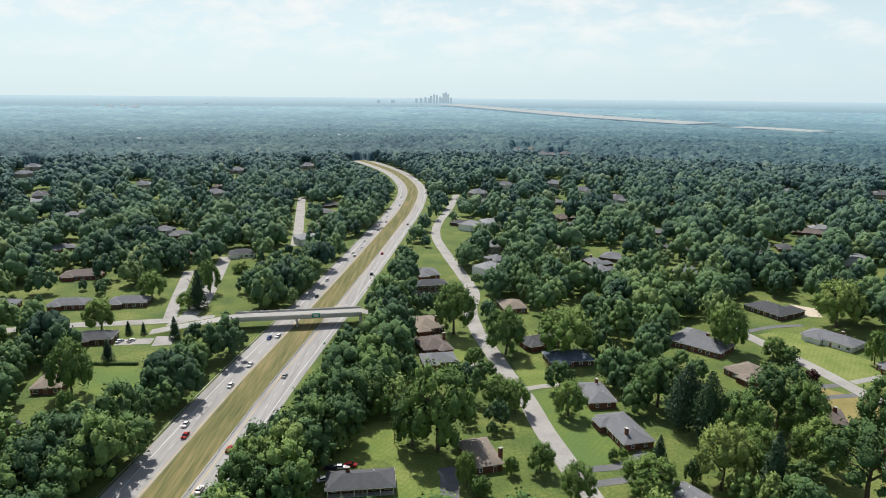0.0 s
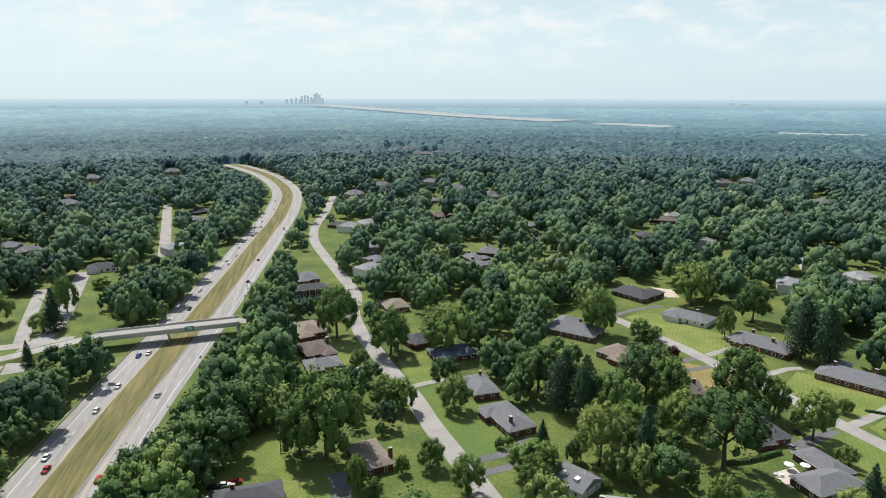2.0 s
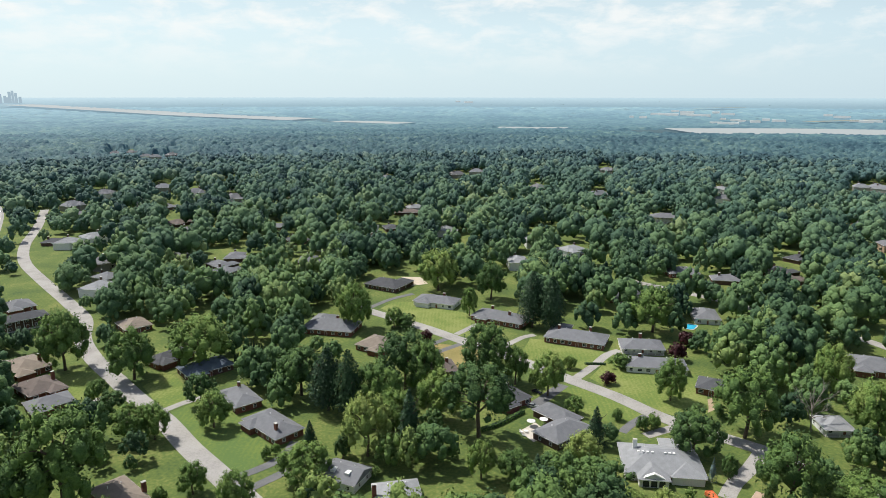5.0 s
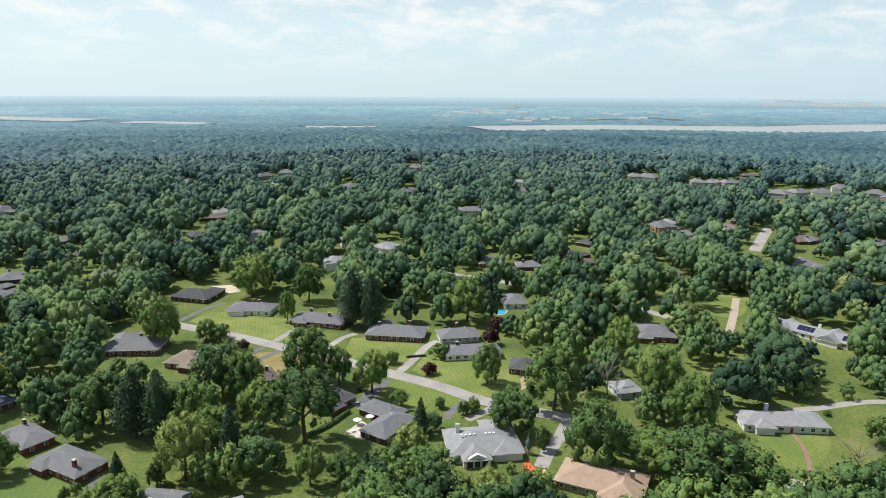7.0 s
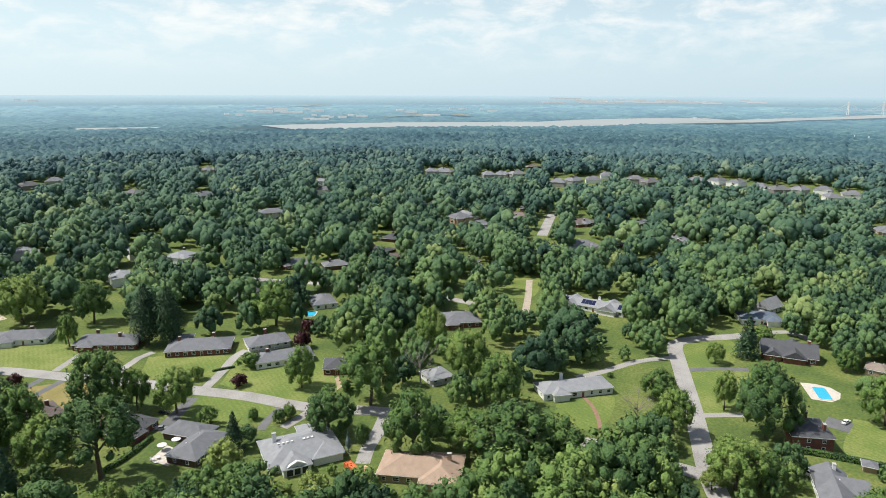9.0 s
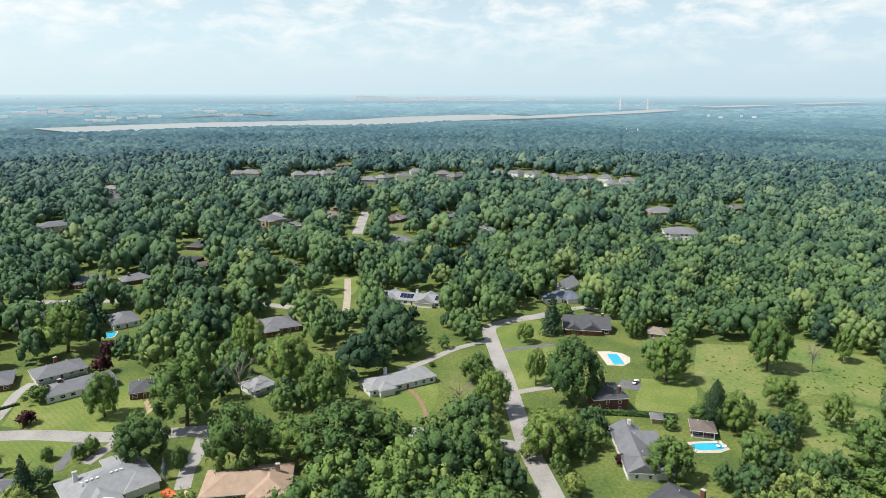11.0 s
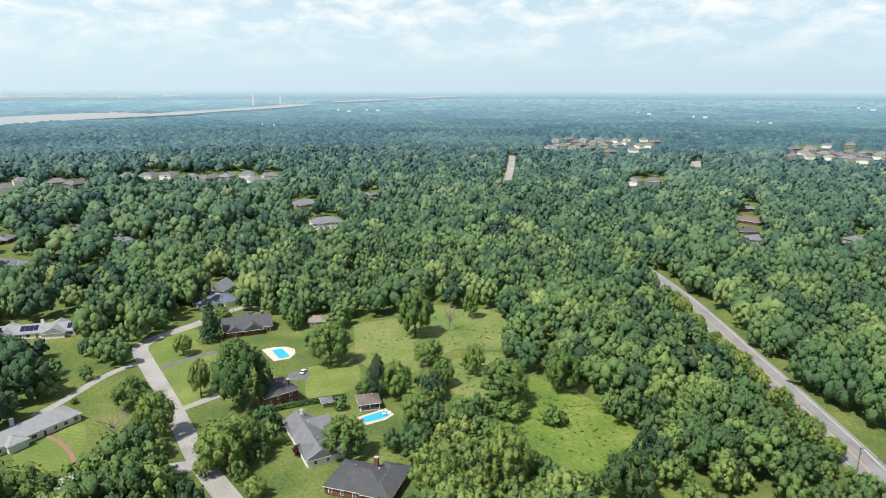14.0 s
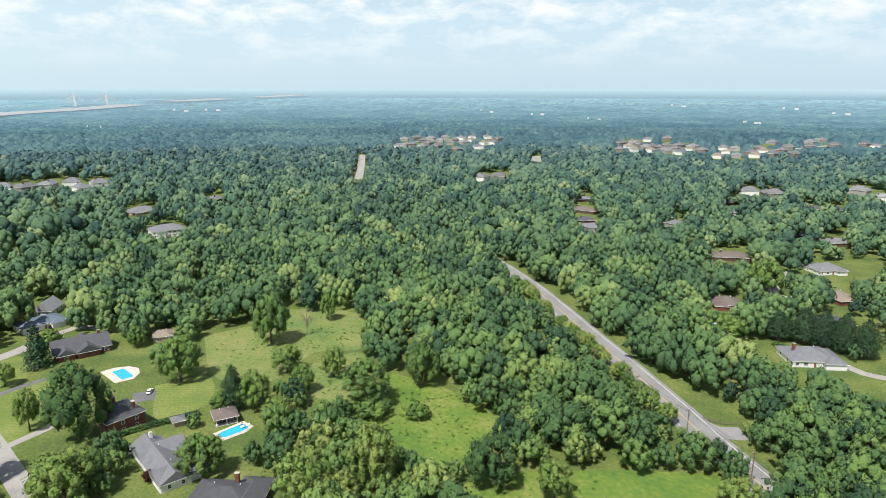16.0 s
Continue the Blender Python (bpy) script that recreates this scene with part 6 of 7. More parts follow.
TREE_KINDS = {
    "broad": (5, "broad", 54, 2900, 0.25, LEAF, "leafy green deciduous tree with a rounded lobed crown"),
    "light": (4, "light", 46, 3000, 0.25, LEAF, "lighter green leafy tree with a loose crown"),
    "maple": (3, "maple", 60, 2700, 0.25, LEAF, "dense dark green shade tree"),
    "elm": (2, "elm", 44, 2400, 0.25, LEAF, "tall spreading tree with open crown and visible limbs"),
    "shrub": (3, "shrub", 12, 600, 0.18, LEAF, "rounded green garden shrub"),
    "purple": (1, "shrub", 12, 600, 0.18, LEAF_PURPLE, "small purple-leaved ornamental tree"),
    "conifer": (2, "conifer", 20, 120, 0.31, NEEDLE, "dark green pointed evergreen tree"),
    "spruce": (1, "conifer", 14, 80, 0.24, LEAF_BLUE, "blue-green spruce with a pointed crown"),
    "pine": (2, "pine", 20, 210, 0.30, NEEDLE, "tall dark pine with layered boughs"),
}
MASTERS = {}
H0, R0 = 16.0, 6.5
count = {}


def tree(x, y, h, r, kind):
    """One tree; the first of each form is built, the others are copies of it."""
    sx, sz = r, h
    if kind in ("dead", "bare"):
        ob = new("tree")
        ob.matrix_world = pose(x, y, 0, 0, 0, 40)
        tagged(ob, "leafless grey dead tree with bare branches", "tree", "garden trees")
        part("trunk", limbs(h, r, 0.18, 11, n_sub=7, thick=0.7), DEADWOOD, ob)
        return ob
    n, shape, lobes, tufts, size, mat, label = TREE_KINDS[kind]
    i = count[kind] = count.get(kind, -1) + 1
    key = (kind, i % n)
    h0, r0 = (3.0, 2.0) if shape == "shrub" else (H0, 4.2 if shape == "conifer" else R0)
    m = pose(x, y, 0, 0, 0, (x * 37 + y * 91) % 360) @ Matrix.Diagonal((r / r0, r / r0, h / h0, 1))
    if key not in MASTERS:
        ob = new("tree" if shape != "shrub" else "shrub")
        tagged(ob, label, "tree" if shape != "shrub" else "shrub", "garden trees")
        v, f, tone, vn = crown_mesh(shape, lobes, tufts, size, h0, r0)
        shift = {"light": 0.30, "maple": -0.10, "elm": 0.05, "shrub": 0.05}.get(kind, 0.0) + 0.05 * (i % n)
        cr = new("crown", mesh_from("crown", v, f, mat, tone + shift, normals=vn))
        cr.parent = ob
        tagged(cr, "leafy crown")
        part("trunk", limbs(h0, r0, 0.08 if shape == "shrub" else (0.34 if shape == "elm" else 0.24), 4 if shape in ("conifer", "pine", "shrub") else 7), BARK, ob)
        MASTERS[key] = ob
        ob.matrix_world = m
        return ob
    ob = copy_thing(MASTERS[key], Matrix.Identity(4))
    ob.matrix_world = m
    return ob


PLACED = []
_tree = tree


def tree(x, y, h, r, kind):
    PLACED.append((x, y, r))
    return _tree(x, y, h, r, kind)


def garden_tree(x, y, h, r, kind):
    """A tree of its own, with no woodland between the camera and its upper crown."""
    tree(x, y, h, r, kind)
    for z in (0.4, 0.6, 0.8) if h > 7 and y > -70 and 170 < math.hypot(x, y) < 330 else ():
        k = EYE / (EYE - z * h)
        fill_chart([((x + 0.6 * r * math.cos(a)) * k, (y + 0.6 * r * math.sin(a)) * k) for a in np.arange(8) * math.tau / 8])


garden_tree(-1.1, 207.0, 32.4, 13.0, 'broad')
garden_tree(-10.1, 210.6, 21.4, 8.1, 'broad')
garden_tree(5.9, 322.8, 27.9, 10.9, 'broad')
garden_tree(30.3, 295.8, 23.4, 10.2, 'broad')
garden_tree(58.2, 293.7, 24.4, 13.6, 'broad')
garden_tree(49.1, 255.5, 13.6, 6.3, 'broad')
garden_tree(48.7, 234.0, 14.5, 6.7, 'broad')
garden_tree(28.7, 236.0, 14.2, 5.6, 'broad')
garden_tree(22.0, 240.6, 13.7, 6.8, 'broad')
garden_tree(14.8, 279.4, 10.1, 4.5, 'broad')
garden_tree(18.4, 266.0, 9.4, 5.2, 'broad')
garden_tree(32.6, 194.2, 10.8, 4.6, 'broad')
garden_tree(22.9, 192.7, 6.5, 2.7, 'shrub')
garden_tree(8.0, 186.1, 12.2, 3.5, 'broad')
garden_tree(12.1, 180.8, 6.8, 3.6, 'shrub')
garden_tree(87.8, 185.5, 22.9, 8.7, 'light')
garden_tree(63.6, 181.5, 13.9, 8.3, 'broad')
garden_tree(41.2, 176.9, 14.5, 5.4, 'broad')
garden_tree(80.0, 188.5, 9.2, 3.0, 'broad')
garden_tree(72.9, 199.6, 11.2, 3.5, 'conifer')
garden_tree(-138.8, 359.3, 23.3, 6.8, 'conifer')
garden_tree(-143.0, 390.1, 20.8, 6.6, 'broad')
garden_tree(-144.2, 359.2, 11.1, 6.5, 'light')
garden_tree(-174.2, 319.7, 18.7, 8.1, 'light')
garden_tree(-152.7, 283.3, 11.0, 3.5, 'conifer')
garden_tree(-159.7, 318.5, 7.3, 2.2, 'conifer')
garden_tree(-152.1, 318.7, 6.7, 1.9, 'conifer')
garden_tree(-173.1, 377.6, 17.4, 8.3, 'broad')
garden_tree(-150.1, 248.2, 24.3, 8.6, 'broad')
garden_tree(-143.4, 232.1, 10.0, 3.5, 'broad')
garden_tree(-139.1, 441.0, 6.8, 6.1, 'shrub')
garden_tree(-133.8, 312.7, 11.9, 3.4, 'conifer')
garden_tree(128.1, 375.6, 13.9, 3.5, 'conifer')
garden_tree(72.8, 270.8, 12.2, 2.3, 'spruce')
garden_tree(159.1, 290.6, 7.9, 7.5, 'shrub')
garden_tree(161.4, 268.0, 5.5, 2.8, 'purple')
garden_tree(58.3, 202.5, 4.2, 1.8, 'shrub')
garden_tree(62.1, 203.7, 3.6, 1.8, 'shrub')
garden_tree(127.2, 175.6, 27.9, 13.0, 'elm')
garden_tree(170.7, 188.1, 18.7, 7.3, 'light')
garden_tree(166.2, 203.7, 17.2, 5.6, 'light')
garden_tree(157.7, 213.5, 26.3, 10.4, 'broad')
garden_tree(209.5, 158.2, 17.8, 6.3, 'broad')
garden_tree(199.8, 182.7, 5.5, 3.5, 'purple')
garden_tree(197.4, 203.1, 6.3, 2.9, 'broad')
garden_tree(138.6, 303.8, 24.4, 9.3, 'broad')
garden_tree(212.3, 338.7, 26.5, 12.4, 'broad')
garden_tree(229.1, 306.0, 23.4, 9.3, 'broad')
garden_tree(218.3, 254.7, 30.8, 9.0, 'pine')
garden_tree(222.1, 244.1, 30.1, 7.4, 'pine')
garden_tree(200.8, 287.7, 16.5, 4.7, 'broad')
garden_tree(216.8, 191.8, 6.8, 5.0, 'shrub')
garden_tree(266.3, 215.7, 23.8, 12.3, 'light')
garden_tree(101.7, 180.9, 23.2, 6.0, 'conifer')
garden_tree(81.2, 190.1, 7.5, 2.4, 'broad')
garden_tree(245.7, 183.9, 8.7, 4.5, 'purple')
garden_tree(265.3, 194.4, 7.0, 4.1, 'purple')
garden_tree(168.4, 170.5, 7.5, 3.8, 'broad')
garden_tree(179.0, 157.9, 4.5, 2.2, 'shrub')
garden_tree(161.9, 273.0, 3.0, 2.0, 'purple')
garden_tree(156.7, 293.7, 11.0, 5.1, 'broad')
garden_tree(85.7, 242.4, 21.3, 10.7, 'maple')
garden_tree(89.6, 223.7, 26.1, 7.9, 'pine')
garden_tree(94.2, 213.8, 27.8, 6.6, 'pine')
garden_tree(124.5, 224.9, 26.2, 11.9, 'broad')
garden_tree(128.0, 214.6, 23.2, 8.4, 'broad')
garden_tree(103.8, 209.5, 22.1, 9.9, 'broad')
garden_tree(123.2, 195.7, 19.5, 8.7, 'broad')
garden_tree(103.6, 195.1, 16.7, 8.4, 'broad')
garden_tree(181.1, 125.4, 17.7, 8.8, 'maple')
garden_tree(173.6, 112.9, 8.5, 1.8, 'spruce')
garden_tree(178.7, 110.5, 9.2, 2.6, 'broad')
garden_tree(179.6, 91.3, 24.2, 9.4, 'broad')
garden_tree(207.7, 124.1, 26.6, 11.3, 'broad')
garden_tree(232.2, 113.9, 19.7, 7.4, 'dead')
garden_tree(245.1, 97.9, 22.5, 9.8, 'light')
garden_tree(227.4, 77.1, 21.7, 8.8, 'broad')
garden_tree(192.2, 75.6, 15.2, 10.0, 'broad')
garden_tree(184.8, 56.4, 24.2, 14.2, 'broad')
garden_tree(189.8, 46.5, 19.5, 10.5, 'broad')
garden_tree(236.4, 25.9, 14.8, 6.5, 'bare')
garden_tree(129.2, 118.9, 15.6, 2.5, 'conifer')
garden_tree(141.3, 137.4, 15.2, 6.4, 'light')
garden_tree(158.1, 148.8, 15.2, 4.2, 'conifer')
garden_tree(196.2, 203.9, 6.3, 2.1, 'broad')
garden_tree(185.7, 146.7, 5.5, 2.9, 'shrub')
garden_tree(180.6, 147.5, 5.4, 2.6, 'shrub')
garden_tree(269.8, 126.4, 22.0, 8.1, 'broad')
garden_tree(112.4, 153.4, 13.7, 4.7, 'light')
garden_tree(121.5, 147.8, 10.0, 5.7, 'broad')
garden_tree(122.1, 137.9, 13.6, 3.7, 'conifer')
garden_tree(145.4, 107.2, 9.6, 5.0, 'light')
garden_tree(151.0, 98.6, 8.6, 4.5, 'broad')
garden_tree(136.3, 113.1, 9.5, 5.3, 'light')
garden_tree(260.8, -3.4, 16.1, 4.4, 'light')
garden_tree(308.3, 1.8, 10.1, 4.2, 'light')
garden_tree(322.9, -11.1, 20.1, 6.7, 'conifer')
garden_tree(244.0, -17.7, 27.6, 10.9, 'broad')
garden_tree(232.2, 12.9, 18.1, 6.8, 'broad')
garden_tree(259.4, 21.0, 12.9, 7.2, 'broad')
garden_tree(203.6, -8.2, 17.8, 8.9, 'broad')
garden_tree(209.5, -15.4, 12.2, 7.1, 'broad')
garden_tree(201.3, -1.7, 7.4, 3.9, 'light')
garden_tree(343.1, -17.4, 8.8, 6.2, 'shrub')
garden_tree(273.4, 42.6, 2.1, 1.5, 'shrub')
garden_tree(272.2, -58.6, 19.9, 8.7, 'broad')
garden_tree(289.7, -104.7, 25.1, 8.7, 'maple')
garden_tree(290.3, -123.7, 16.4, 4.0, 'bare')
garden_tree(303.9, -141.6, 15.1, 4.2, 'broad')
garden_tree(254.6, -98.1, 12.0, 7.0, 'light')
garden_tree(232.7, -96.0, 12.0, 4.7, 'broad')
garden_tree(238.9, -112.7, 13.7, 5.1, 'broad')
garden_tree(208.6, -111.9, 18.0, 9.6, 'broad')
garden_tree(210.5, -139.2, 19.1, 7.3, 'broad')
garden_tree(195.2, -45.6, 14.8, 7.4, 'broad')
garden_tree(179.1, -58.9, 4.0, 1.2, 'shrub')
garden_tree(233.8, -68.4, 18.6, 5.0, 'pine')
garden_tree(230.7, -75.0, 15.5, 6.3, 'broad')
garden_tree(161.7, -64.7, 19.0, 7.9, 'broad')
garden_tree(156.9, -75.4, 10.7, 4.6, 'light')
garden_tree(157.9, -86.1, 22.6, 7.2, 'light')
garden_tree(323.0, -52.0, 10.2, 4.7, 'broad')
garden_tree(202.0, -31.1, 4.2, 2.0, 'purple')
garden_tree(236.1, -64.4, 7.4, 4.6, 'broad')
garden_tree(214.4, -78.3, 10.4, 6.5, 'light')
garden_tree(183.4, -14.8, 6.8, 3.8, 'light')
garden_tree(143.3, -313.2, 18.0, 7.7, 'pine')
garden_tree(135.3, -315.8, 18.3, 7.7, 'pine')
garden_tree(126.7, -316.3, 19.3, 7.6, 'pine')
garden_tree(117.6, -317.7, 19.0, 6.8, 'pine')
garden_tree(153.4, -308.9, 14.6, 7.7, 'pine')
garden_tree(184.3, -334.7, 7.8, 2.0, 'spruce')
garden_tree(166.5, -284.1, 14.4, 8.9, 'broad')
garden_tree(197.0, -373.1, 20.9, 11.2, 'broad')
garden_tree(123.4, -128.2, 12.7, 5.4, 'light')
garden_tree(188.2, -122.0, 5.7, 4.9, 'shrub')
garden_tree(199.8, -109.4, 6.9, 7.6, 'shrub')
garden_tree(87.6, -168.0, 10.2, 6.5, 'broad')
garden_tree(139.1, -117.0, 17.4, 8.2, 'maple')


# low trees leaning over the near edge of the wooded road
lean = random.Random(12)
for k, (q, a) in enumerate(along(smooth_line([(292.2, -272.3), (250.6, -255.6), (212.1, -239.0), (179.1, -225.1), (151.6, -213.0), (127.3, -202.4)]), 4, 400, 6.0)):
    if lean.random() < 0.2:
        continue
    n = Vector((-math.sin(a), math.cos(a)))
    n = n if (q + n).length < q.length else -n
    q = q + n * lean.uniform(8.5, 10.5)
    if not charted(q.x, q.y, solid):
        h = lean.uniform(5.0, 9.0)
        tree(q.x, q.y, h, h * lean.uniform(0.42, 0.55), "light" if k % 3 else "broad")


def hedge(points, h):
    """A clipped hedge: leaf tufts over a long body with rounded shoulders."""
    line = smooth_line(points, 1.2)
    w = 0.75 * h ** 0.6
    cs, ns = [], []
    for q in line:
        k = int(46 * h ** 0.5)
        d = nrng.normal(size=(k, 3))
        d[:, 2] = np.abs(d[:, 2])
        d /= np.linalg.norm(d, axis=1, keepdims=True)
        cs.append(np.array([q.x, q.y, h * 0.45]) + d * np.array([w, w, h * 0.55]) * nrng.uniform(0.85, 1.08, (k, 1)))
        ns.append(d + nrng.normal(0, 0.25, d.shape))
        k = k // 2
        z = nrng.uniform(0.02, 0.5, k) * h
        a = nrng.uniform(0, math.tau, k)
        cs.append(np.stack([q.x + w * np.cos(a), q.y + w * np.sin(a), z], 1))
        ns.append(np.stack([np.cos(a), np.sin(a), 0.2 + 0 * a], 1))
    cs, ns = np.concatenate(cs), np.concatenate(ns)
    ns /= np.linalg.norm(ns, axis=1, keepdims=True)
    v, f = leaf_tufts(cs, ns, 0.26)
    ob = new("hedge", mesh_from("hedge", v, f, LEAF, np.repeat(nrng.uniform(0.3, 0.6, len(cs)), 3), normals=np.repeat(ns, 3, 0)))
    tagged(ob, "clipped dark green garden hedge", "hedge", "garden hedges")
    bm = strip(line, -w * 0.7, w * 0.7, h * 0.85, h * 0.85)
    part("body", bm, NEEDLE, ob)
    clear_band(line, -w - 1, w + 1, solid)


hedge([(236.9, -26.6), (237.9, -32.9), (238.0, -45.4)], 2.2)
hedge([(238.0, -45.4), (237.4, -55.4)], 2.2)
hedge([(-158.9, 279.2), (-138.2, 279.7)], 1.4)
hedge([(130.4, 178.5), (139.4, 178.9), (152.2, 181.6)], 1.6)
hedge([(226.3, -25.8), (228.2, -34.5)], 1.6)
hedge([(207.1, 203.3), (213.7, 198.3)], 1.0)
hedge([(254.9, 48.4), (260.9, 40.3)], 0.8)
hedge([(149.6, -299.3), (141.3, -299.0)], 2.5)
for a, b, n in (((71.5, 287.2), (83.2, 279.0), 11), ((81.1, 299.4), (86.9, 284.7), 9)):
    for k in range(n):
        q = Vector(a).lerp(Vector(b), k / (n - 1))
        tree(q.x, q.y, 6.5 + 0.5 * (k % 3), 1.1, "conifer")


RIVER_LINES = [(smooth_line(p, 60), w) for w, p in (
    (270, [(49.9, 4367.4), (321.7, 4107.0), (557.9, 3837.2), (779.5, 3526.4), (994.4, 3258.1), (1157.1, 3036.2)]),
    (170, [(1232.7, 2826.2), (1345.4, 2693.3), (1417.7, 2536.6)]),
    (150, [(1568.4, 2071.7), (1659.7, 1982.9), (1759.0, 1885.6)]),
    (430, [(1956.9, 1520.7), (2289.9, 1299.6), (2510.4, 1013.0), (2617.8, 740.2), (2613.1, 877.6), (2711.9, 668.3), (2998.7, 489.7), (3220.9, 203.6), (2837.4, 598.3), (3022.6, 379.6), (3211.0, 51.6)]),
    (190, [(3013.7, 238.4), (3162.5, 14.6), (3325.1, -165.2), (3447.2, -364.5), (3701.4, -700.3)]),
    (250, [(3859.9, -897.3), (3895.4, -1078.0), (3932.2, -1237.9)]),
    (250, [(3959.2, -1415.2), (3984.2, -1582.9), (4011.2, -1733.3)]),
    (60, [(3196.6, 2423.4), (3431.9, 2261.4)]),
    (70, [(2787.9, 1554.8), (3104.6, 1396.1), (3040.0, 1230.1)]),
    (40, [(2640.4, 1867.9), (2731.9, 1721.2)]),
    (30, [(2879.8, 167.1), (3059.6, -129.8)]),
)]


# ---- the wooded rest of the suburb ----
def scatter(r0, r1, step, lo, hi, seed):
    """Places of trees in a ring about the camera, on a shaken grid, on all free ground, shrunk or dropped where they
    block its view.
    """
    g = np.random.default_rng(seed)
    n = int(2 * r1 / step) + 2
    X, Y = np.meshgrid((np.arange(n) - n / 2) * step, (np.arange(n) - n / 2) * step)
    X, Y = X + g.uniform(-0.48, 0.48, X.shape) * step, Y + g.uniform(-0.48, 0.48, Y.shape) * step
    X, Y = X.ravel(), Y.ravel()
    R, A = np.hypot(X, Y), np.degrees(np.arctan2(X, Y))
    ok = (R >= r0) & (R < r1) & (A > -38) & (A < 164)
    X, Y = X[ok], Y[ok]
    # gardens are thinly and patchily planted, the woods to the right of the fields are closed
    az = np.degrees(np.arctan2(X, Y))
    patchy = np.array([noise.noise((a / 34.0, b / 34.0, 0.0)) for a, b in zip(X, Y)]) * 0.9 + g.uniform(-0.5, 0.5, len(X))
    wood = (az > 96) | (np.hypot(X, Y) > 1000) | (np.hypot(X, Y) < 230) | ((az < 6) & (np.hypot(X, Y) < 420))
    ok = wood | (patchy > -0.22)
    X, Y = X[ok], Y[ok]
    # the old garden trees are larger than those of the young woods
    h = (lo + (hi - lo) * g.beta(1.6, 1.5, len(X))) * np.where(np.degrees(np.arctan2(X, Y)) > 97, 0.80, 1.0)
    r = h * g.uniform(0.38, 0.54, len(X))
    for shrink in (0.7, 0.6) if r0 < 800 else (0.7, 0.7, 0.7, 0.7):
        free = keeps_clear(X, Y, h, r, 1 if r0 < 800 else 0)
        h, r = np.where(free, h, h * shrink), np.where(free, r, r * shrink)
    free = keeps_clear(X, Y, h, r, 1 if r0 < 800 else 0)
    X, Y, h, r = X[free], Y[free], h[free], r[free]
    if r0 < 600 and PLACED:
        P = np.array(PLACED)
        d = np.hypot(X[:, None] - P[None, :, 0], Y[:, None] - P[None, :, 1])
        far = (d > 0.75 * P[None, :, 2] + 0.3 * r[:, None]).all(1)
        X, Y, h, r = X[far], Y[far], h[far], r[far]
    return X, Y, h, r


def joined(name, label, X, Y, h, r, forms, mat, spread):
    """Many trees in one mesh; forms are unit crowns as (verts, triangles, tones)."""
    g = np.random.default_rng(len(X))
    vs, fs, ts, nn, o = [], [], [], [], 0
    pick = g.integers(0, len(forms), len(X))
    ang = g.uniform(0, math.tau, len(X))
    tone = 0.5 + g.normal(0, spread, len(X))
    zz = site(X, Y)
    for k, (v, f, t, vn) in enumerate(forms):
        w = np.where(pick == k)[0]
        if not len(w):
            continue
        c, s = np.cos(ang[w])[:, None], np.sin(ang[w])[:, None]
        vx = (v[None, :, 0] * c - v[None, :, 1] * s) * r[w, None] + X[w, None]
        vy = (v[None, :, 0] * s + v[None, :, 1] * c) * r[w, None] + Y[w, None]
        vz = v[None, :, 2] * h[w, None] + zz[w, None]
        vs.append(np.stack([vx, vy, vz], -1).reshape(-1, 3))
        nx = vn[None, :, 0] * c - vn[None, :, 1] * s
        ny = vn[None, :, 0] * s + vn[None, :, 1] * c
        nn.append(np.stack([nx, ny, np.broadcast_to(vn[None, :, 2], nx.shape)], -1).reshape(-1, 3))
        fs.append((f[None] + (np.arange(len(w)) * len(v))[:, None, None] + o).reshape(-1, 3))
        ts.append((t[None] - 0.5 + tone[w, None]).ravel())
        o += len(w) * len(v)
    me = mesh_from(name, np.concatenate(vs), np.concatenate(fs), mat, np.concatenate(ts), normals=np.concatenate(nn))
    ob = new(name, me)
    tagged(ob, label, "trees", kind="stuff")
    return ob


def crown_forms(n, lobes, lobe, tufts, size, slim=(), h=15.0, r=6.5, core=0.90):
    """Unit crowns for woodland, the slim ones pointed."""
    forms, sc = [], np.array([r, r, h])
    for k in range(n):
        v, tri, t, vn = leafy(clumps(lobes, lobe * nrng.uniform(0.85, 1.15), nrng.uniform(0.0, 0.1), slim=k in slim), sc, tufts, size, core=core)
        forms.append((v / sc, tri, t, vn))
    return forms


# near trees that stand as things of their own
X, Y, h, r = scatter(60, 245, 8.3, 9, 23, 21)
near = np.argsort(np.hypot(X, Y))
OWN = 140
for i in near[:OWN]:
    q = rng.random()
    kind = "broad" if q < 0.50 else "light" if q < 0.74 else "maple" if q < 0.93 else "conifer"
    if h[i] < 6:
        kind = "shrub"
    tree(float(X[i]), float(Y[i]), float(h[i]), float(r[i]) * (0.7 if kind == "conifer" else 1.0), kind)
rest = near[OWN:]
fine_forms = crown_forms(12, 26, 0.25, 560, 0.36, slim=(3,), core=0.76)
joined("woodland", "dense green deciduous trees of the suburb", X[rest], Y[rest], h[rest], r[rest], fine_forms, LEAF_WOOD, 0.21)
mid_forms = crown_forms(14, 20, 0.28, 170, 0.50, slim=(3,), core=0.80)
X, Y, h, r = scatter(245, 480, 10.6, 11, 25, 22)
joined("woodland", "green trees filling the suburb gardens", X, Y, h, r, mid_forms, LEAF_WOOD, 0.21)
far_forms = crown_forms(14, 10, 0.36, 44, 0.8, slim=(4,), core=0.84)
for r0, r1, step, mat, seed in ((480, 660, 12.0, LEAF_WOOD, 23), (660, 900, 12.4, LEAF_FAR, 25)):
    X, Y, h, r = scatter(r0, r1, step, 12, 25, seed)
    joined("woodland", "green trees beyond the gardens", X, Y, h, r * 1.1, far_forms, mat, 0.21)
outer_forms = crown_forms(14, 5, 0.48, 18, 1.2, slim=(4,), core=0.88)
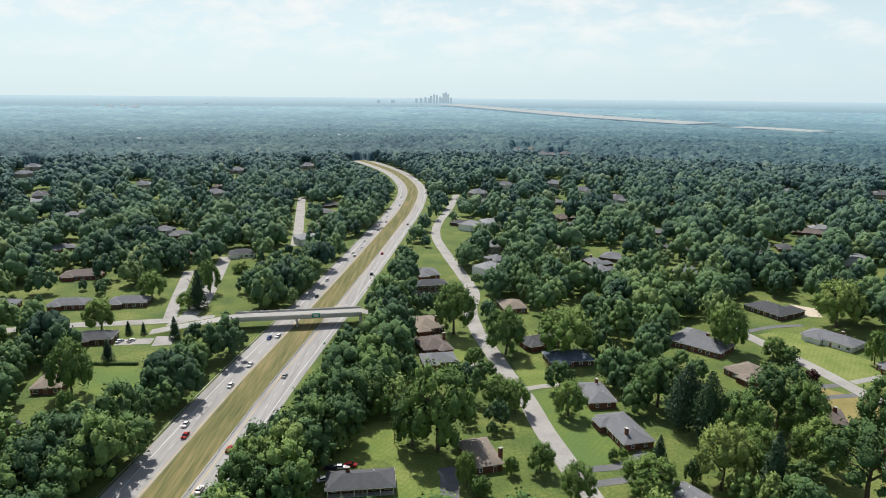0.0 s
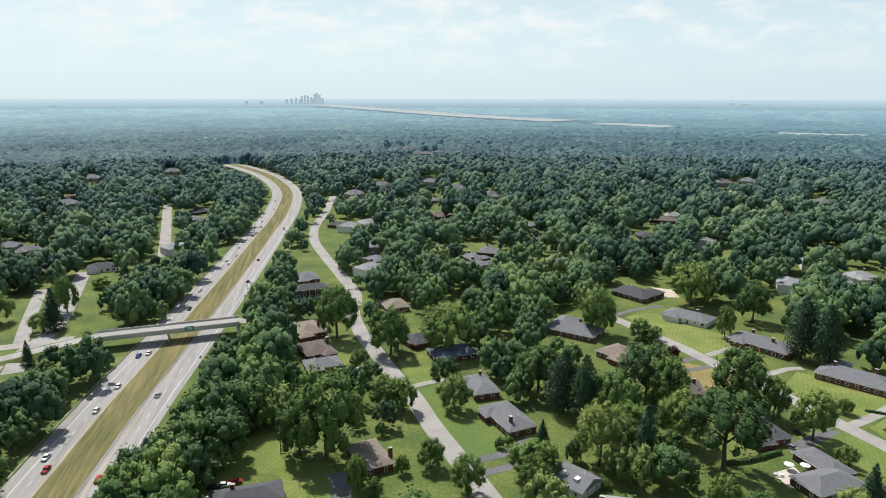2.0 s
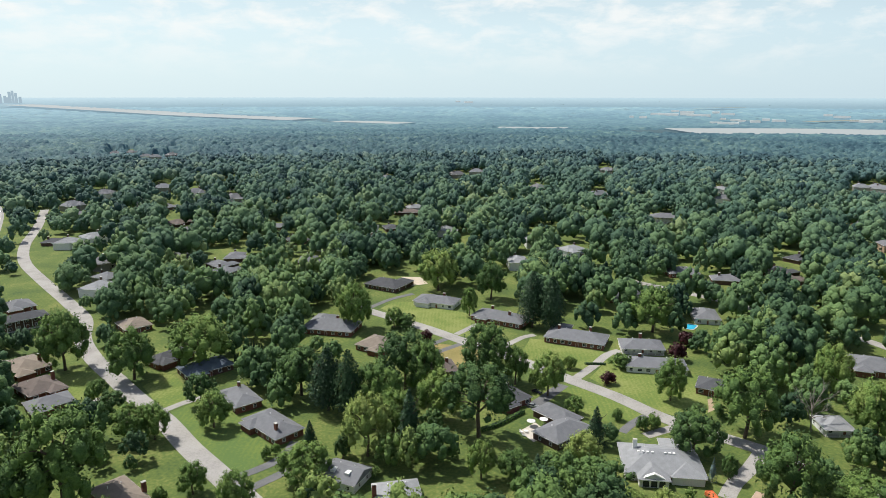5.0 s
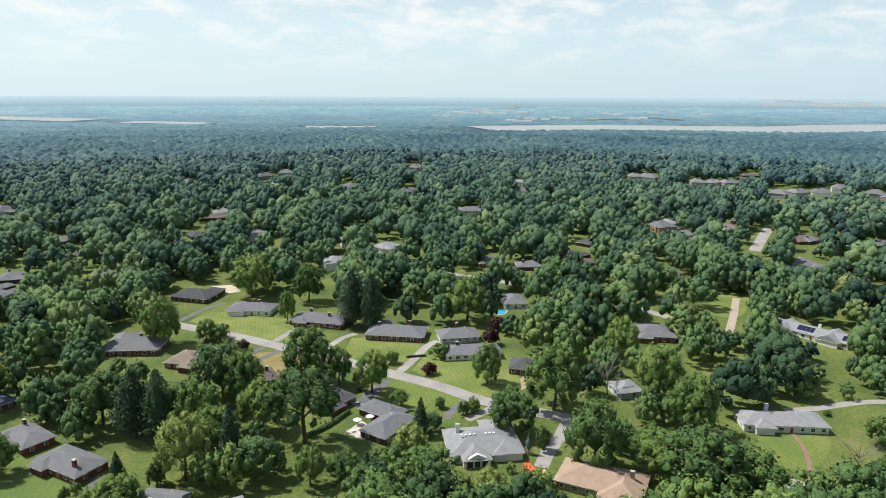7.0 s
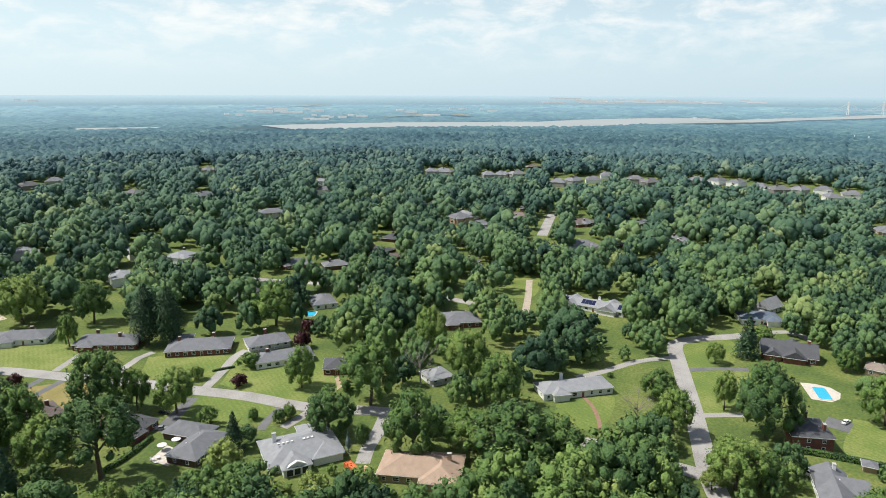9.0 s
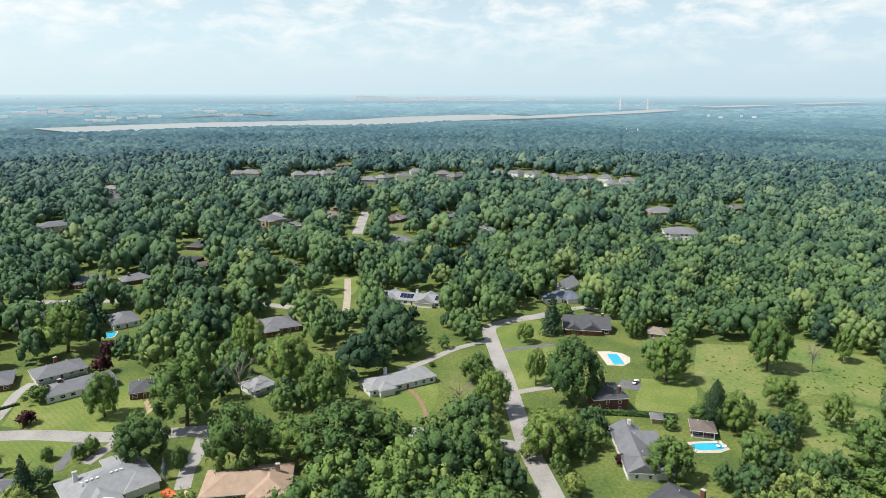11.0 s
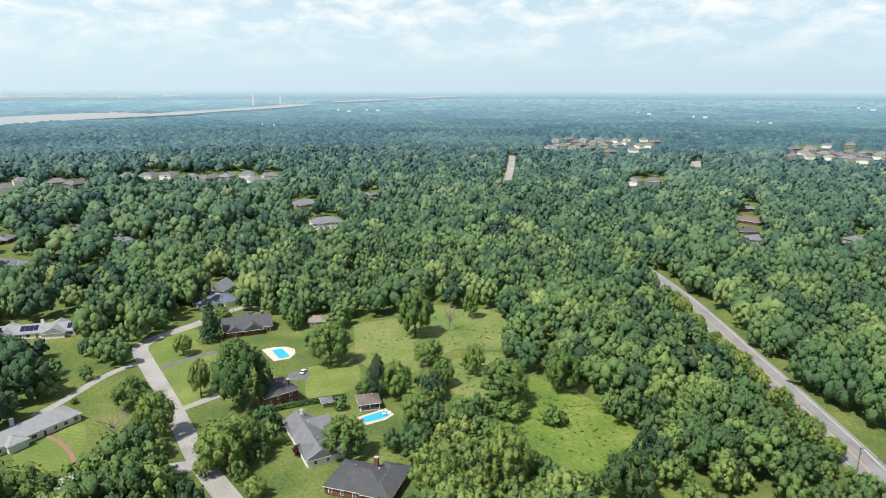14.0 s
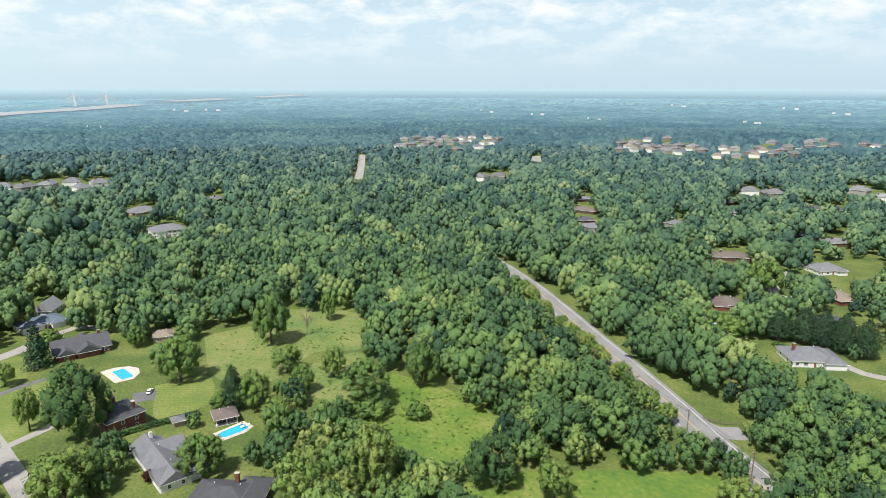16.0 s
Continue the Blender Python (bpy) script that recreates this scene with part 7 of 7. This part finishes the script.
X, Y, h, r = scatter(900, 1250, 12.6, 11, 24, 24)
joined("woodland", "haze-tinted woods beyond the suburb", X, Y, h, r * 1.15, outer_forms, LEAF_FAR, 0.21)


def canopy(name, label, r0, r1, step, cell, lo, hi, mat, seed, mean=0.40):
    """Closed woodland in a ring: the upper side of many crowns grown together, each a dome with its own tone, darkened
    in broad patches like cloud shadow.
    """
    X, Y, h, r = scatter(r0 - 2 * step, r1 + 2 * step, step, lo, hi, seed)
    away = np.ones(len(X), bool)
    for line, wd in RIVER_LINES:
        for q in line:
            away &= np.hypot(X - q.x, Y - q.y) > wd * 0.5
    X, Y, h, r = X[away], Y[away], h[away], step * np.clip(h[away] / hi, 0.45, 1.0) * 0.95
    g = np.random.default_rng(seed)
    # slow noise that paints cloud-shadow patches into the leaf tone
    cloud_shade = np.array([noise.noise((a / 240.0, b / 240.0, 3.0)) for a, b in zip(X, Y)])
    tone = mean + g.normal(0, 0.17, len(X)) + 0.30 * cloud_shade
    n = int(r1 / step) + 8
    own = np.full((2 * n, 2 * n), -1)
    own[np.round(X / step).astype(int) + n, np.round(Y / step).astype(int) + n] = np.arange(len(X))
    na, nr = int(radians(206) * (r0 + r1) / 2 / cell), int((r1 - r0) / cell) + 2
    A, R = np.meshgrid(np.radians(np.linspace(-40, 166, na)), np.linspace(r0 - 8, r1 + 4, nr), indexing="ij")
    A = A + g.uniform(-0.4, 0.4, A.shape) * radians(206) / na
    R = R + g.uniform(-0.4, 0.4, R.shape) * cell
    x, y = (R * np.sin(A)).ravel(), (R * np.cos(A)).ravel()
    ix, iy = np.round(x / step).astype(int) + n, np.round(y / step).astype(int) + n
    best, who = np.full(len(x), -2.0), np.full(len(x), 0)
    for di in (-2, -1, 0, 1, 2):
        for dj in (-2, -1, 0, 1, 2):
            k = own[np.clip(ix + di, 0, 2 * n - 1), np.clip(iy + dj, 0, 2 * n - 1)]
            q = (np.hypot(x - X[k], y - Y[k]) / r[k]) ** 2
            top = np.where((k >= 0) & (q < 1.3), h[k] * np.sqrt(np.clip(1.32 - q, 0, 9)) * 0.87, -2.0)
            up = top > best
            best, who = np.where(up, top, best), np.where(up, k, who)
    best = np.where(best > 0, best * (1 + g.normal(0, 0.085, len(x))), best)
    best = best.reshape(na, nr)
    best[:, 0] = -1.0
    V = np.stack([x, y, site(x, y) + best.ravel()], -1)
    idx = np.arange(na * nr).reshape(na, nr)
    F = np.stack([idx[:-1, :-1], idx[:-1, 1:], idx[1:, 1:], idx[1:, :-1]], -1).reshape(-1, 4)
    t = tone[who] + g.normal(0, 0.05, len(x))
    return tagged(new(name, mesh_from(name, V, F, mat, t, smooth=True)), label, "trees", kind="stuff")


# farther out haze is put into the canopy as a glow, growing with distance
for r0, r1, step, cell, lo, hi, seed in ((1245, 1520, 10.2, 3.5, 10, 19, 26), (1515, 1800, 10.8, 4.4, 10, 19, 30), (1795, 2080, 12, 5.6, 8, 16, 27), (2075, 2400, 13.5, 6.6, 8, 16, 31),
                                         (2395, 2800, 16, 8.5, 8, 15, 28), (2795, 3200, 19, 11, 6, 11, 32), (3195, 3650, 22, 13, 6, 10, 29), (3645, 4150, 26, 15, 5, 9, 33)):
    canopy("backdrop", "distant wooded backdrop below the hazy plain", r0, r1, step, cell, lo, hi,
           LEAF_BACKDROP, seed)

# tall weeds and seedlings in the rough meadows
g = np.random.default_rng(77)
wx, wy = [], []
for cx, cy, rx, ry, n in ((282, -123, 22, 16, 260), (189, -123, 16, 16, 420), (124, -133, 26, 9, 260), (235, -108, 10, 14, 150), (291, -97, 14, 14, 80)):
    wx.append(cx + g.normal(0, rx, n))
    wy.append(cy + g.normal(0, ry, n))
wx, wy = np.concatenate(wx), np.concatenate(wy)
ok = charted(wx, wy) > 0
wx, wy = wx[ok], wy[ok]
wh = g.uniform(0.2, 0.7, len(wx)) * g.uniform(0.4, 1.2, len(wx))
joined("meadow_weeds", "tall weeds and low bushes in rough grass", wx, wy, wh, wh * g.uniform(0.8, 1.6, len(wx)), crown_forms(4, 2, 0.5, 14, 0.8, h=3.0, r=3.0), MEADOWGREEN, 0.22)

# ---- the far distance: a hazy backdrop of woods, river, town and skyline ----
# haze is put into these far materials as a bluish glow of their own
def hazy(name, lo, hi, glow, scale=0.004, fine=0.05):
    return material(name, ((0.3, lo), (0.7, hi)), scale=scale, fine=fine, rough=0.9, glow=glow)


# the plain's haze is emission too, stronger towards the skyline
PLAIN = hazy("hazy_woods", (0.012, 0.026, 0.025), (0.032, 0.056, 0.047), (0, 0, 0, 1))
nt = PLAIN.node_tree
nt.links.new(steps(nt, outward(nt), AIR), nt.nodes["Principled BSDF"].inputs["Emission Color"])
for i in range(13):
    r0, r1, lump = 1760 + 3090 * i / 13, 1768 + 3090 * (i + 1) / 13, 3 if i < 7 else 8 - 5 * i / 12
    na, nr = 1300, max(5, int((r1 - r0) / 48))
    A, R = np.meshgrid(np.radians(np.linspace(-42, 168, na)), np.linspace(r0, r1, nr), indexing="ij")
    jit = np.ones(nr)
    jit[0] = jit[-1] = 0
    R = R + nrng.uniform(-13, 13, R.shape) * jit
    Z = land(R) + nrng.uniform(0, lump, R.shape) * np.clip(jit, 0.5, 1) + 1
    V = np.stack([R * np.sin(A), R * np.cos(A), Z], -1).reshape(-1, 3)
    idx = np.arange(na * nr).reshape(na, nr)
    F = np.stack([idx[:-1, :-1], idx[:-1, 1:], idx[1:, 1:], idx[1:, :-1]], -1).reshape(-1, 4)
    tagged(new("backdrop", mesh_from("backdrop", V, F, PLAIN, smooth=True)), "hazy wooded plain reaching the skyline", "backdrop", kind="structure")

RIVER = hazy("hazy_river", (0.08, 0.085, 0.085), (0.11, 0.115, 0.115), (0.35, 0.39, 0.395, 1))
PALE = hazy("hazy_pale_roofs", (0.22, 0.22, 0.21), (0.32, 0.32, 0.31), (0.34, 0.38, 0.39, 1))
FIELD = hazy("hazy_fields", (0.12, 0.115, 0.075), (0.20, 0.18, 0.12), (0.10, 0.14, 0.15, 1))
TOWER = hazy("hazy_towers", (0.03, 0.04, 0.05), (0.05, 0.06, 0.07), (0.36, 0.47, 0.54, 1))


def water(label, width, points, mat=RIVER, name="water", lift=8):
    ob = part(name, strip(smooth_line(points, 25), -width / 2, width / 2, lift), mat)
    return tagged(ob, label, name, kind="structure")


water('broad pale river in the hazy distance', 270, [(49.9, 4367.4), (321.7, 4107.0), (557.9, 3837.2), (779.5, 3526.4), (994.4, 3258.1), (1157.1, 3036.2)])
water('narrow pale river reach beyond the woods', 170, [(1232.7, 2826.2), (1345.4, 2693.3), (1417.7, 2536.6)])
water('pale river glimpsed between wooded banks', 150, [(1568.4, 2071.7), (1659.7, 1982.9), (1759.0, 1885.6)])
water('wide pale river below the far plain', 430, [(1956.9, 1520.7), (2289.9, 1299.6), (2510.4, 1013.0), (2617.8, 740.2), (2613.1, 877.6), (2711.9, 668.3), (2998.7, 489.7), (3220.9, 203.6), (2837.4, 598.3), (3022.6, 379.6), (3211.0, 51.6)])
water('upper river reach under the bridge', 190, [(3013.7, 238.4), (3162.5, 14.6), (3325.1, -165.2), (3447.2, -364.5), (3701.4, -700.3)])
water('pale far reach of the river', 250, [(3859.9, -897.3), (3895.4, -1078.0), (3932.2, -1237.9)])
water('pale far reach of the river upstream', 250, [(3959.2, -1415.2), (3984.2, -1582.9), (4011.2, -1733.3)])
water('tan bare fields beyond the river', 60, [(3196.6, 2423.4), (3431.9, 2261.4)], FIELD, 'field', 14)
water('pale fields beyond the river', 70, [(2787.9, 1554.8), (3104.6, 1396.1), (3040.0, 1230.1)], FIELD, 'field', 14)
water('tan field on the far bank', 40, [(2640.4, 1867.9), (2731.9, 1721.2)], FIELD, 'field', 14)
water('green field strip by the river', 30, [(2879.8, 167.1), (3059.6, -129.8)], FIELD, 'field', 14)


def block(name, label, at, l, w, h, rz, mat, lift=8):
    z = float(land(math.hypot(*at)))
    ob = new(name)
    ob.matrix_world = pose(at[0], at[1], z + lift, 0, 0, rz)
    tagged(ob, label, "building", "far buildings")
    one_box("wall", mat, ob, 0, 0, h / 2 - 3, l, w, h + 6)
    one_box("roof", mat, ob, 0, 0, h + 0.25, l + 1, w + 1, 0.5)
    return ob


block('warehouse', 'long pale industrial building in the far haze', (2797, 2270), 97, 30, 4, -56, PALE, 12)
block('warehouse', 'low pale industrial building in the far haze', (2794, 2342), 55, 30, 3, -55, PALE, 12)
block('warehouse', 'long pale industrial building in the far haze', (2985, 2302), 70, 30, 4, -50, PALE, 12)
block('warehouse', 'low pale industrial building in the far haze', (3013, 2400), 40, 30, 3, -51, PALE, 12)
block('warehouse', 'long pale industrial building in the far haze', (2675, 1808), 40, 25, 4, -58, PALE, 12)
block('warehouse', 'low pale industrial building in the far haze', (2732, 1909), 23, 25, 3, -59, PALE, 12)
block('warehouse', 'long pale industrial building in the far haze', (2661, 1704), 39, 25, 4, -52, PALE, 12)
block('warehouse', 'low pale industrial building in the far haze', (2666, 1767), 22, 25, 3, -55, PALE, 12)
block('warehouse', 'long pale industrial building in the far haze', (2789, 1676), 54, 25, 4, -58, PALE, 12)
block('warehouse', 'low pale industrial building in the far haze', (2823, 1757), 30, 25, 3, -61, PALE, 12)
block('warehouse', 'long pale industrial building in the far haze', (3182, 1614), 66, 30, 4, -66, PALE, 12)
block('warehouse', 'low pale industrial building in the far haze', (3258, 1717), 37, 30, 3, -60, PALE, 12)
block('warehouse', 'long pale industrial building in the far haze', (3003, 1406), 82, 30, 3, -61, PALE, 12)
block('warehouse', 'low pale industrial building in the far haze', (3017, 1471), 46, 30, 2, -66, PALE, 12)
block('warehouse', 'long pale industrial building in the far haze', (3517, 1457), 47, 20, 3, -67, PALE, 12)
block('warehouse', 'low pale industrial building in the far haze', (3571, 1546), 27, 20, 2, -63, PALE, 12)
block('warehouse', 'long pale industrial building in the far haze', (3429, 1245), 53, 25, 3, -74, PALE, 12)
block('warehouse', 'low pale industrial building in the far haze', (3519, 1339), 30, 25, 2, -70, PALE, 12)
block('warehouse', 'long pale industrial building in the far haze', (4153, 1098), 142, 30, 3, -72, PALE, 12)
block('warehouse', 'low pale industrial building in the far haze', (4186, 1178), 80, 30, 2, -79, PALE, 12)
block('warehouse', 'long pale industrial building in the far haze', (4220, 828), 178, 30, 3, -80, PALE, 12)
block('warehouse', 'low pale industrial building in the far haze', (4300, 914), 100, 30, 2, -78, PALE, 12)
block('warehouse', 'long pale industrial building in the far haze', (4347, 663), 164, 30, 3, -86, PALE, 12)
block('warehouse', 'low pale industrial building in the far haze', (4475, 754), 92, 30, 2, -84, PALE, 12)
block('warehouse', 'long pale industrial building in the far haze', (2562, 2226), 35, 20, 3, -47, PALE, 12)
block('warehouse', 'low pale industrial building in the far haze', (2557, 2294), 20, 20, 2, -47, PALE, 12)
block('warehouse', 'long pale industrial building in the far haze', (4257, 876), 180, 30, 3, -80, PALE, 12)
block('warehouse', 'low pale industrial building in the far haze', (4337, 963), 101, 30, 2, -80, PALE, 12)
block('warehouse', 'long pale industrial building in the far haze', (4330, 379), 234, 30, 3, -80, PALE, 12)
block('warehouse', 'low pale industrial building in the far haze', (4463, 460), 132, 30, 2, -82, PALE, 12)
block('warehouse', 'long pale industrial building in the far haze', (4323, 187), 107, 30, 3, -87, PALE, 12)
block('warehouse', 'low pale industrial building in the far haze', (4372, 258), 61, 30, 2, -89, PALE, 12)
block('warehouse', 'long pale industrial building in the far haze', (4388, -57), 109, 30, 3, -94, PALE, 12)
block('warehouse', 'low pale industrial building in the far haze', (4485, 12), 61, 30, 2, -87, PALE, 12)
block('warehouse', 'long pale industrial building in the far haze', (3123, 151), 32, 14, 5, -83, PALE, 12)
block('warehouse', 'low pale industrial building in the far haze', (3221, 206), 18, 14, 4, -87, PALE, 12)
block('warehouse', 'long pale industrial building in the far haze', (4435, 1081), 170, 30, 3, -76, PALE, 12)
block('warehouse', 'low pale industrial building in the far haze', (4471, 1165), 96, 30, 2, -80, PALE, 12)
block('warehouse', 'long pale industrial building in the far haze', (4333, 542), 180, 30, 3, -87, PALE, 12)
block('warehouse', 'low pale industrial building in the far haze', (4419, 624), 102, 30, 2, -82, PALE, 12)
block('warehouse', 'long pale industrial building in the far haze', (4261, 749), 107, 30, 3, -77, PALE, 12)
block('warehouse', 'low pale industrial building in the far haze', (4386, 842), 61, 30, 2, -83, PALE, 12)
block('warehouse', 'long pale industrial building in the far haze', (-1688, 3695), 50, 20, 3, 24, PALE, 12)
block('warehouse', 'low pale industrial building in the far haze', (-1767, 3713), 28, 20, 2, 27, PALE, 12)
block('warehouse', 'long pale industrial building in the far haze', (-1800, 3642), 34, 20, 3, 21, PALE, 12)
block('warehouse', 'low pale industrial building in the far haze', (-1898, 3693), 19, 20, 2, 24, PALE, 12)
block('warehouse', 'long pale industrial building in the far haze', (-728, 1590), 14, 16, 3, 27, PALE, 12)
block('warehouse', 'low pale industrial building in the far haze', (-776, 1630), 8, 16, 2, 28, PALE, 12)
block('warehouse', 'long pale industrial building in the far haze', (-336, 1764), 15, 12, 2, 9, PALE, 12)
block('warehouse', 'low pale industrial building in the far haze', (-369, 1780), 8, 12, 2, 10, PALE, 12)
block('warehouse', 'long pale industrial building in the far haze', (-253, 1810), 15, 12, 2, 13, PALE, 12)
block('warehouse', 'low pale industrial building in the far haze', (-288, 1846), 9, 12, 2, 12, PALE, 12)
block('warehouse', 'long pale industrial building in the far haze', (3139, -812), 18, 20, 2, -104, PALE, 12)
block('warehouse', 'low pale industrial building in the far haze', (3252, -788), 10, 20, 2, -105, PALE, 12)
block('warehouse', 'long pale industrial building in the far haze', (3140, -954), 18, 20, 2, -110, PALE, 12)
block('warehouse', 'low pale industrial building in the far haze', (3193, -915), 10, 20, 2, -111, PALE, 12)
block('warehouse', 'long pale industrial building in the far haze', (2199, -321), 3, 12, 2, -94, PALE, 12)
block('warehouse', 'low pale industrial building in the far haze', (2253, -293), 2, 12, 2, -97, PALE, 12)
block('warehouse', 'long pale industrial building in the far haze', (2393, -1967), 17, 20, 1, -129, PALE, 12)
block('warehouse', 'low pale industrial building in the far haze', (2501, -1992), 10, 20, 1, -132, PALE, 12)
block('warehouse', 'long pale industrial building in the far haze', (2109, -2015), 14, 20, 1, -138, PALE, 12)
block('warehouse', 'low pale industrial building in the far haze', (2166, -2006), 8, 20, 1, -132, PALE, 12)
block('warehouse', 'long pale industrial building in the far haze', (2066, -2939), 20, 20, 1, -142, PALE, 12)
block('warehouse', 'low pale industrial building in the far haze', (2158, -2971), 11, 20, 1, -147, PALE, 12)
block('warehouse', 'long pale industrial building in the far haze', (1700, -1913), 10, 16, 1, -139, PALE, 12)
block('warehouse', 'low pale industrial building in the far haze', (1785, -1947), 5, 16, 1, -135, PALE, 12)
block('warehouse', 'long pale industrial building in the far haze', (1595, -3123), 16, 20, 2, -158, PALE, 12)
block('warehouse', 'low pale industrial building in the far haze', (1664, -3135), 9, 20, 2, -154, PALE, 12)
block('warehouse', 'long pale industrial building in the far haze', (1293, -2943), 18, 20, 1, -154, PALE, 12)
block('warehouse', 'low pale industrial building in the far haze', (1369, -2987), 10, 20, 1, -152, PALE, 12)
block('warehouse', 'long pale industrial building in the far haze', (1228, -2159), 21, 20, 1, -152, PALE, 12)
block('warehouse', 'low pale industrial building in the far haze', (1302, -2209), 12, 20, 1, -150, PALE, 12)
block('warehouse', 'long pale industrial building in the far haze', (2520, 3645), 55, 20, 3, -30, PALE, 12)
block('warehouse', 'low pale industrial building in the far haze', (2492, 3729), 31, 20, 2, -39, PALE, 12)
block('warehouse', 'long pale industrial building in the far haze', (2851, 2131), 110, 25, 4, -52, PALE, 12)
block('warehouse', 'low pale industrial building in the far haze', (2880, 2224), 62, 25, 3, -52, PALE, 12)
block('warehouse', 'long pale industrial building in the far haze', (3014, 2081), 61, 25, 4, -58, PALE, 12)
block('warehouse', 'low pale industrial building in the far haze', (3077, 2196), 34, 25, 3, -58, PALE, 12)
block('warehouse', 'long pale industrial building in the far haze', (2505, 1724), 82, 20, 2, -51, PALE, 12)
block('warehouse', 'low pale industrial building in the far haze', (2507, 1785), 46, 20, 2, -53, PALE, 12)
block('tower_block', 'blue-grey downtown tower in the far haze', (-88, 4513), 15, 16, 44, 1, TOWER, 4)
block('tower_block', 'blue-grey downtown tower in the far haze', (-125, 4509), 14, 16, 34, 2, TOWER, 4)
block('tower_block', 'blue-grey downtown tower in the far haze', (-155, 4505), 14, 16, 30, 2, TOWER, 4)
block('tower_block', 'blue-grey downtown tower in the far haze', (-69, 4515), 12, 16, 52, 1, TOWER, 4)
block('tower_block', 'blue-grey downtown tower in the far haze', (-50, 4517), 14, 16, 48, 1, TOWER, 4)
block('tower_block', 'blue-grey downtown tower in the far haze', (-28, 4520), 14, 16, 38, 0, TOWER, 4)
block('tower_block', 'blue-grey downtown tower in the far haze', (-5, 4522), 15, 16, 60, 0, TOWER, 4)
block('tower_block', 'blue-grey downtown tower in the far haze', (10, 4523), 12, 16, 66, -0, TOWER, 4)
block('tower_block', 'blue-grey downtown tower in the far haze', (25, 4525), 14, 16, 54, -0, TOWER, 4)
block('tower_block', 'blue-grey downtown tower in the far haze', (44, 4527), 14, 16, 32, -1, TOWER, 4)
block('tower_block', 'blue-grey downtown tower in the far haze', (-185, 4501), 15, 16, 26, 2, TOWER, 4)
block('tower_block', 'blue-grey downtown tower in the far haze', (-341, 4478), 24, 16, 16, 4, TOWER, 4)
block('tower_block', 'blue-grey downtown tower in the far haze', (-433, 4462), 20, 16, 16, 6, TOWER, 4)
block('tower_block', 'blue-grey downtown tower in the far haze', (-99, 4512), 17, 16, 28, 1, TOWER, 4)
block('tower_block', 'blue-grey downtown tower in the far haze', (-16, 4521), 17, 16, 30, 0, TOWER, 4)


# cable-stayed bridge far up the river
def stay_bridge(a, b, label):
    a, b = Vector(a), Vector(b)
    c, d = (a + b) / 2, (b - a)
    z = float(land(c.length)) + 22
    ob = new("cable_bridge")
    ob.matrix_world = pose(c.x, c.y, z, 0, 0, math.degrees(math.atan2(d.y, d.x)))
    tagged(ob, label, "bridge")
    L = d.length
    one_box("deck", TOWER, ob, 0, 0, 0, L * 2.1, 10, 3)
    for s in (-1, 1):
        for q in (-1, 1):
            bm = bmesh.new()
            tube(bm, (s * L / 2, q * 8, -20), (s * L / 2, q * 1.5, 46), 2.6, 1.6, 6)
            part("pylon", bm, PALE, ob)
        for k in range(1, 8):
            for q in (-1, 1):
                bm = bmesh.new()
                tube(bm, (s * L / 2, 0, 46 - 2 * k), (s * L / 2 + q * k * L * 0.065, 0, 1), 0.45, 0.45, 4)
                part("stay_cable", bm, PALE, ob)


stay_bridge((3712.2, -441.9), (3764.5, -591.5), "pale cable-stayed bridge far up the river")
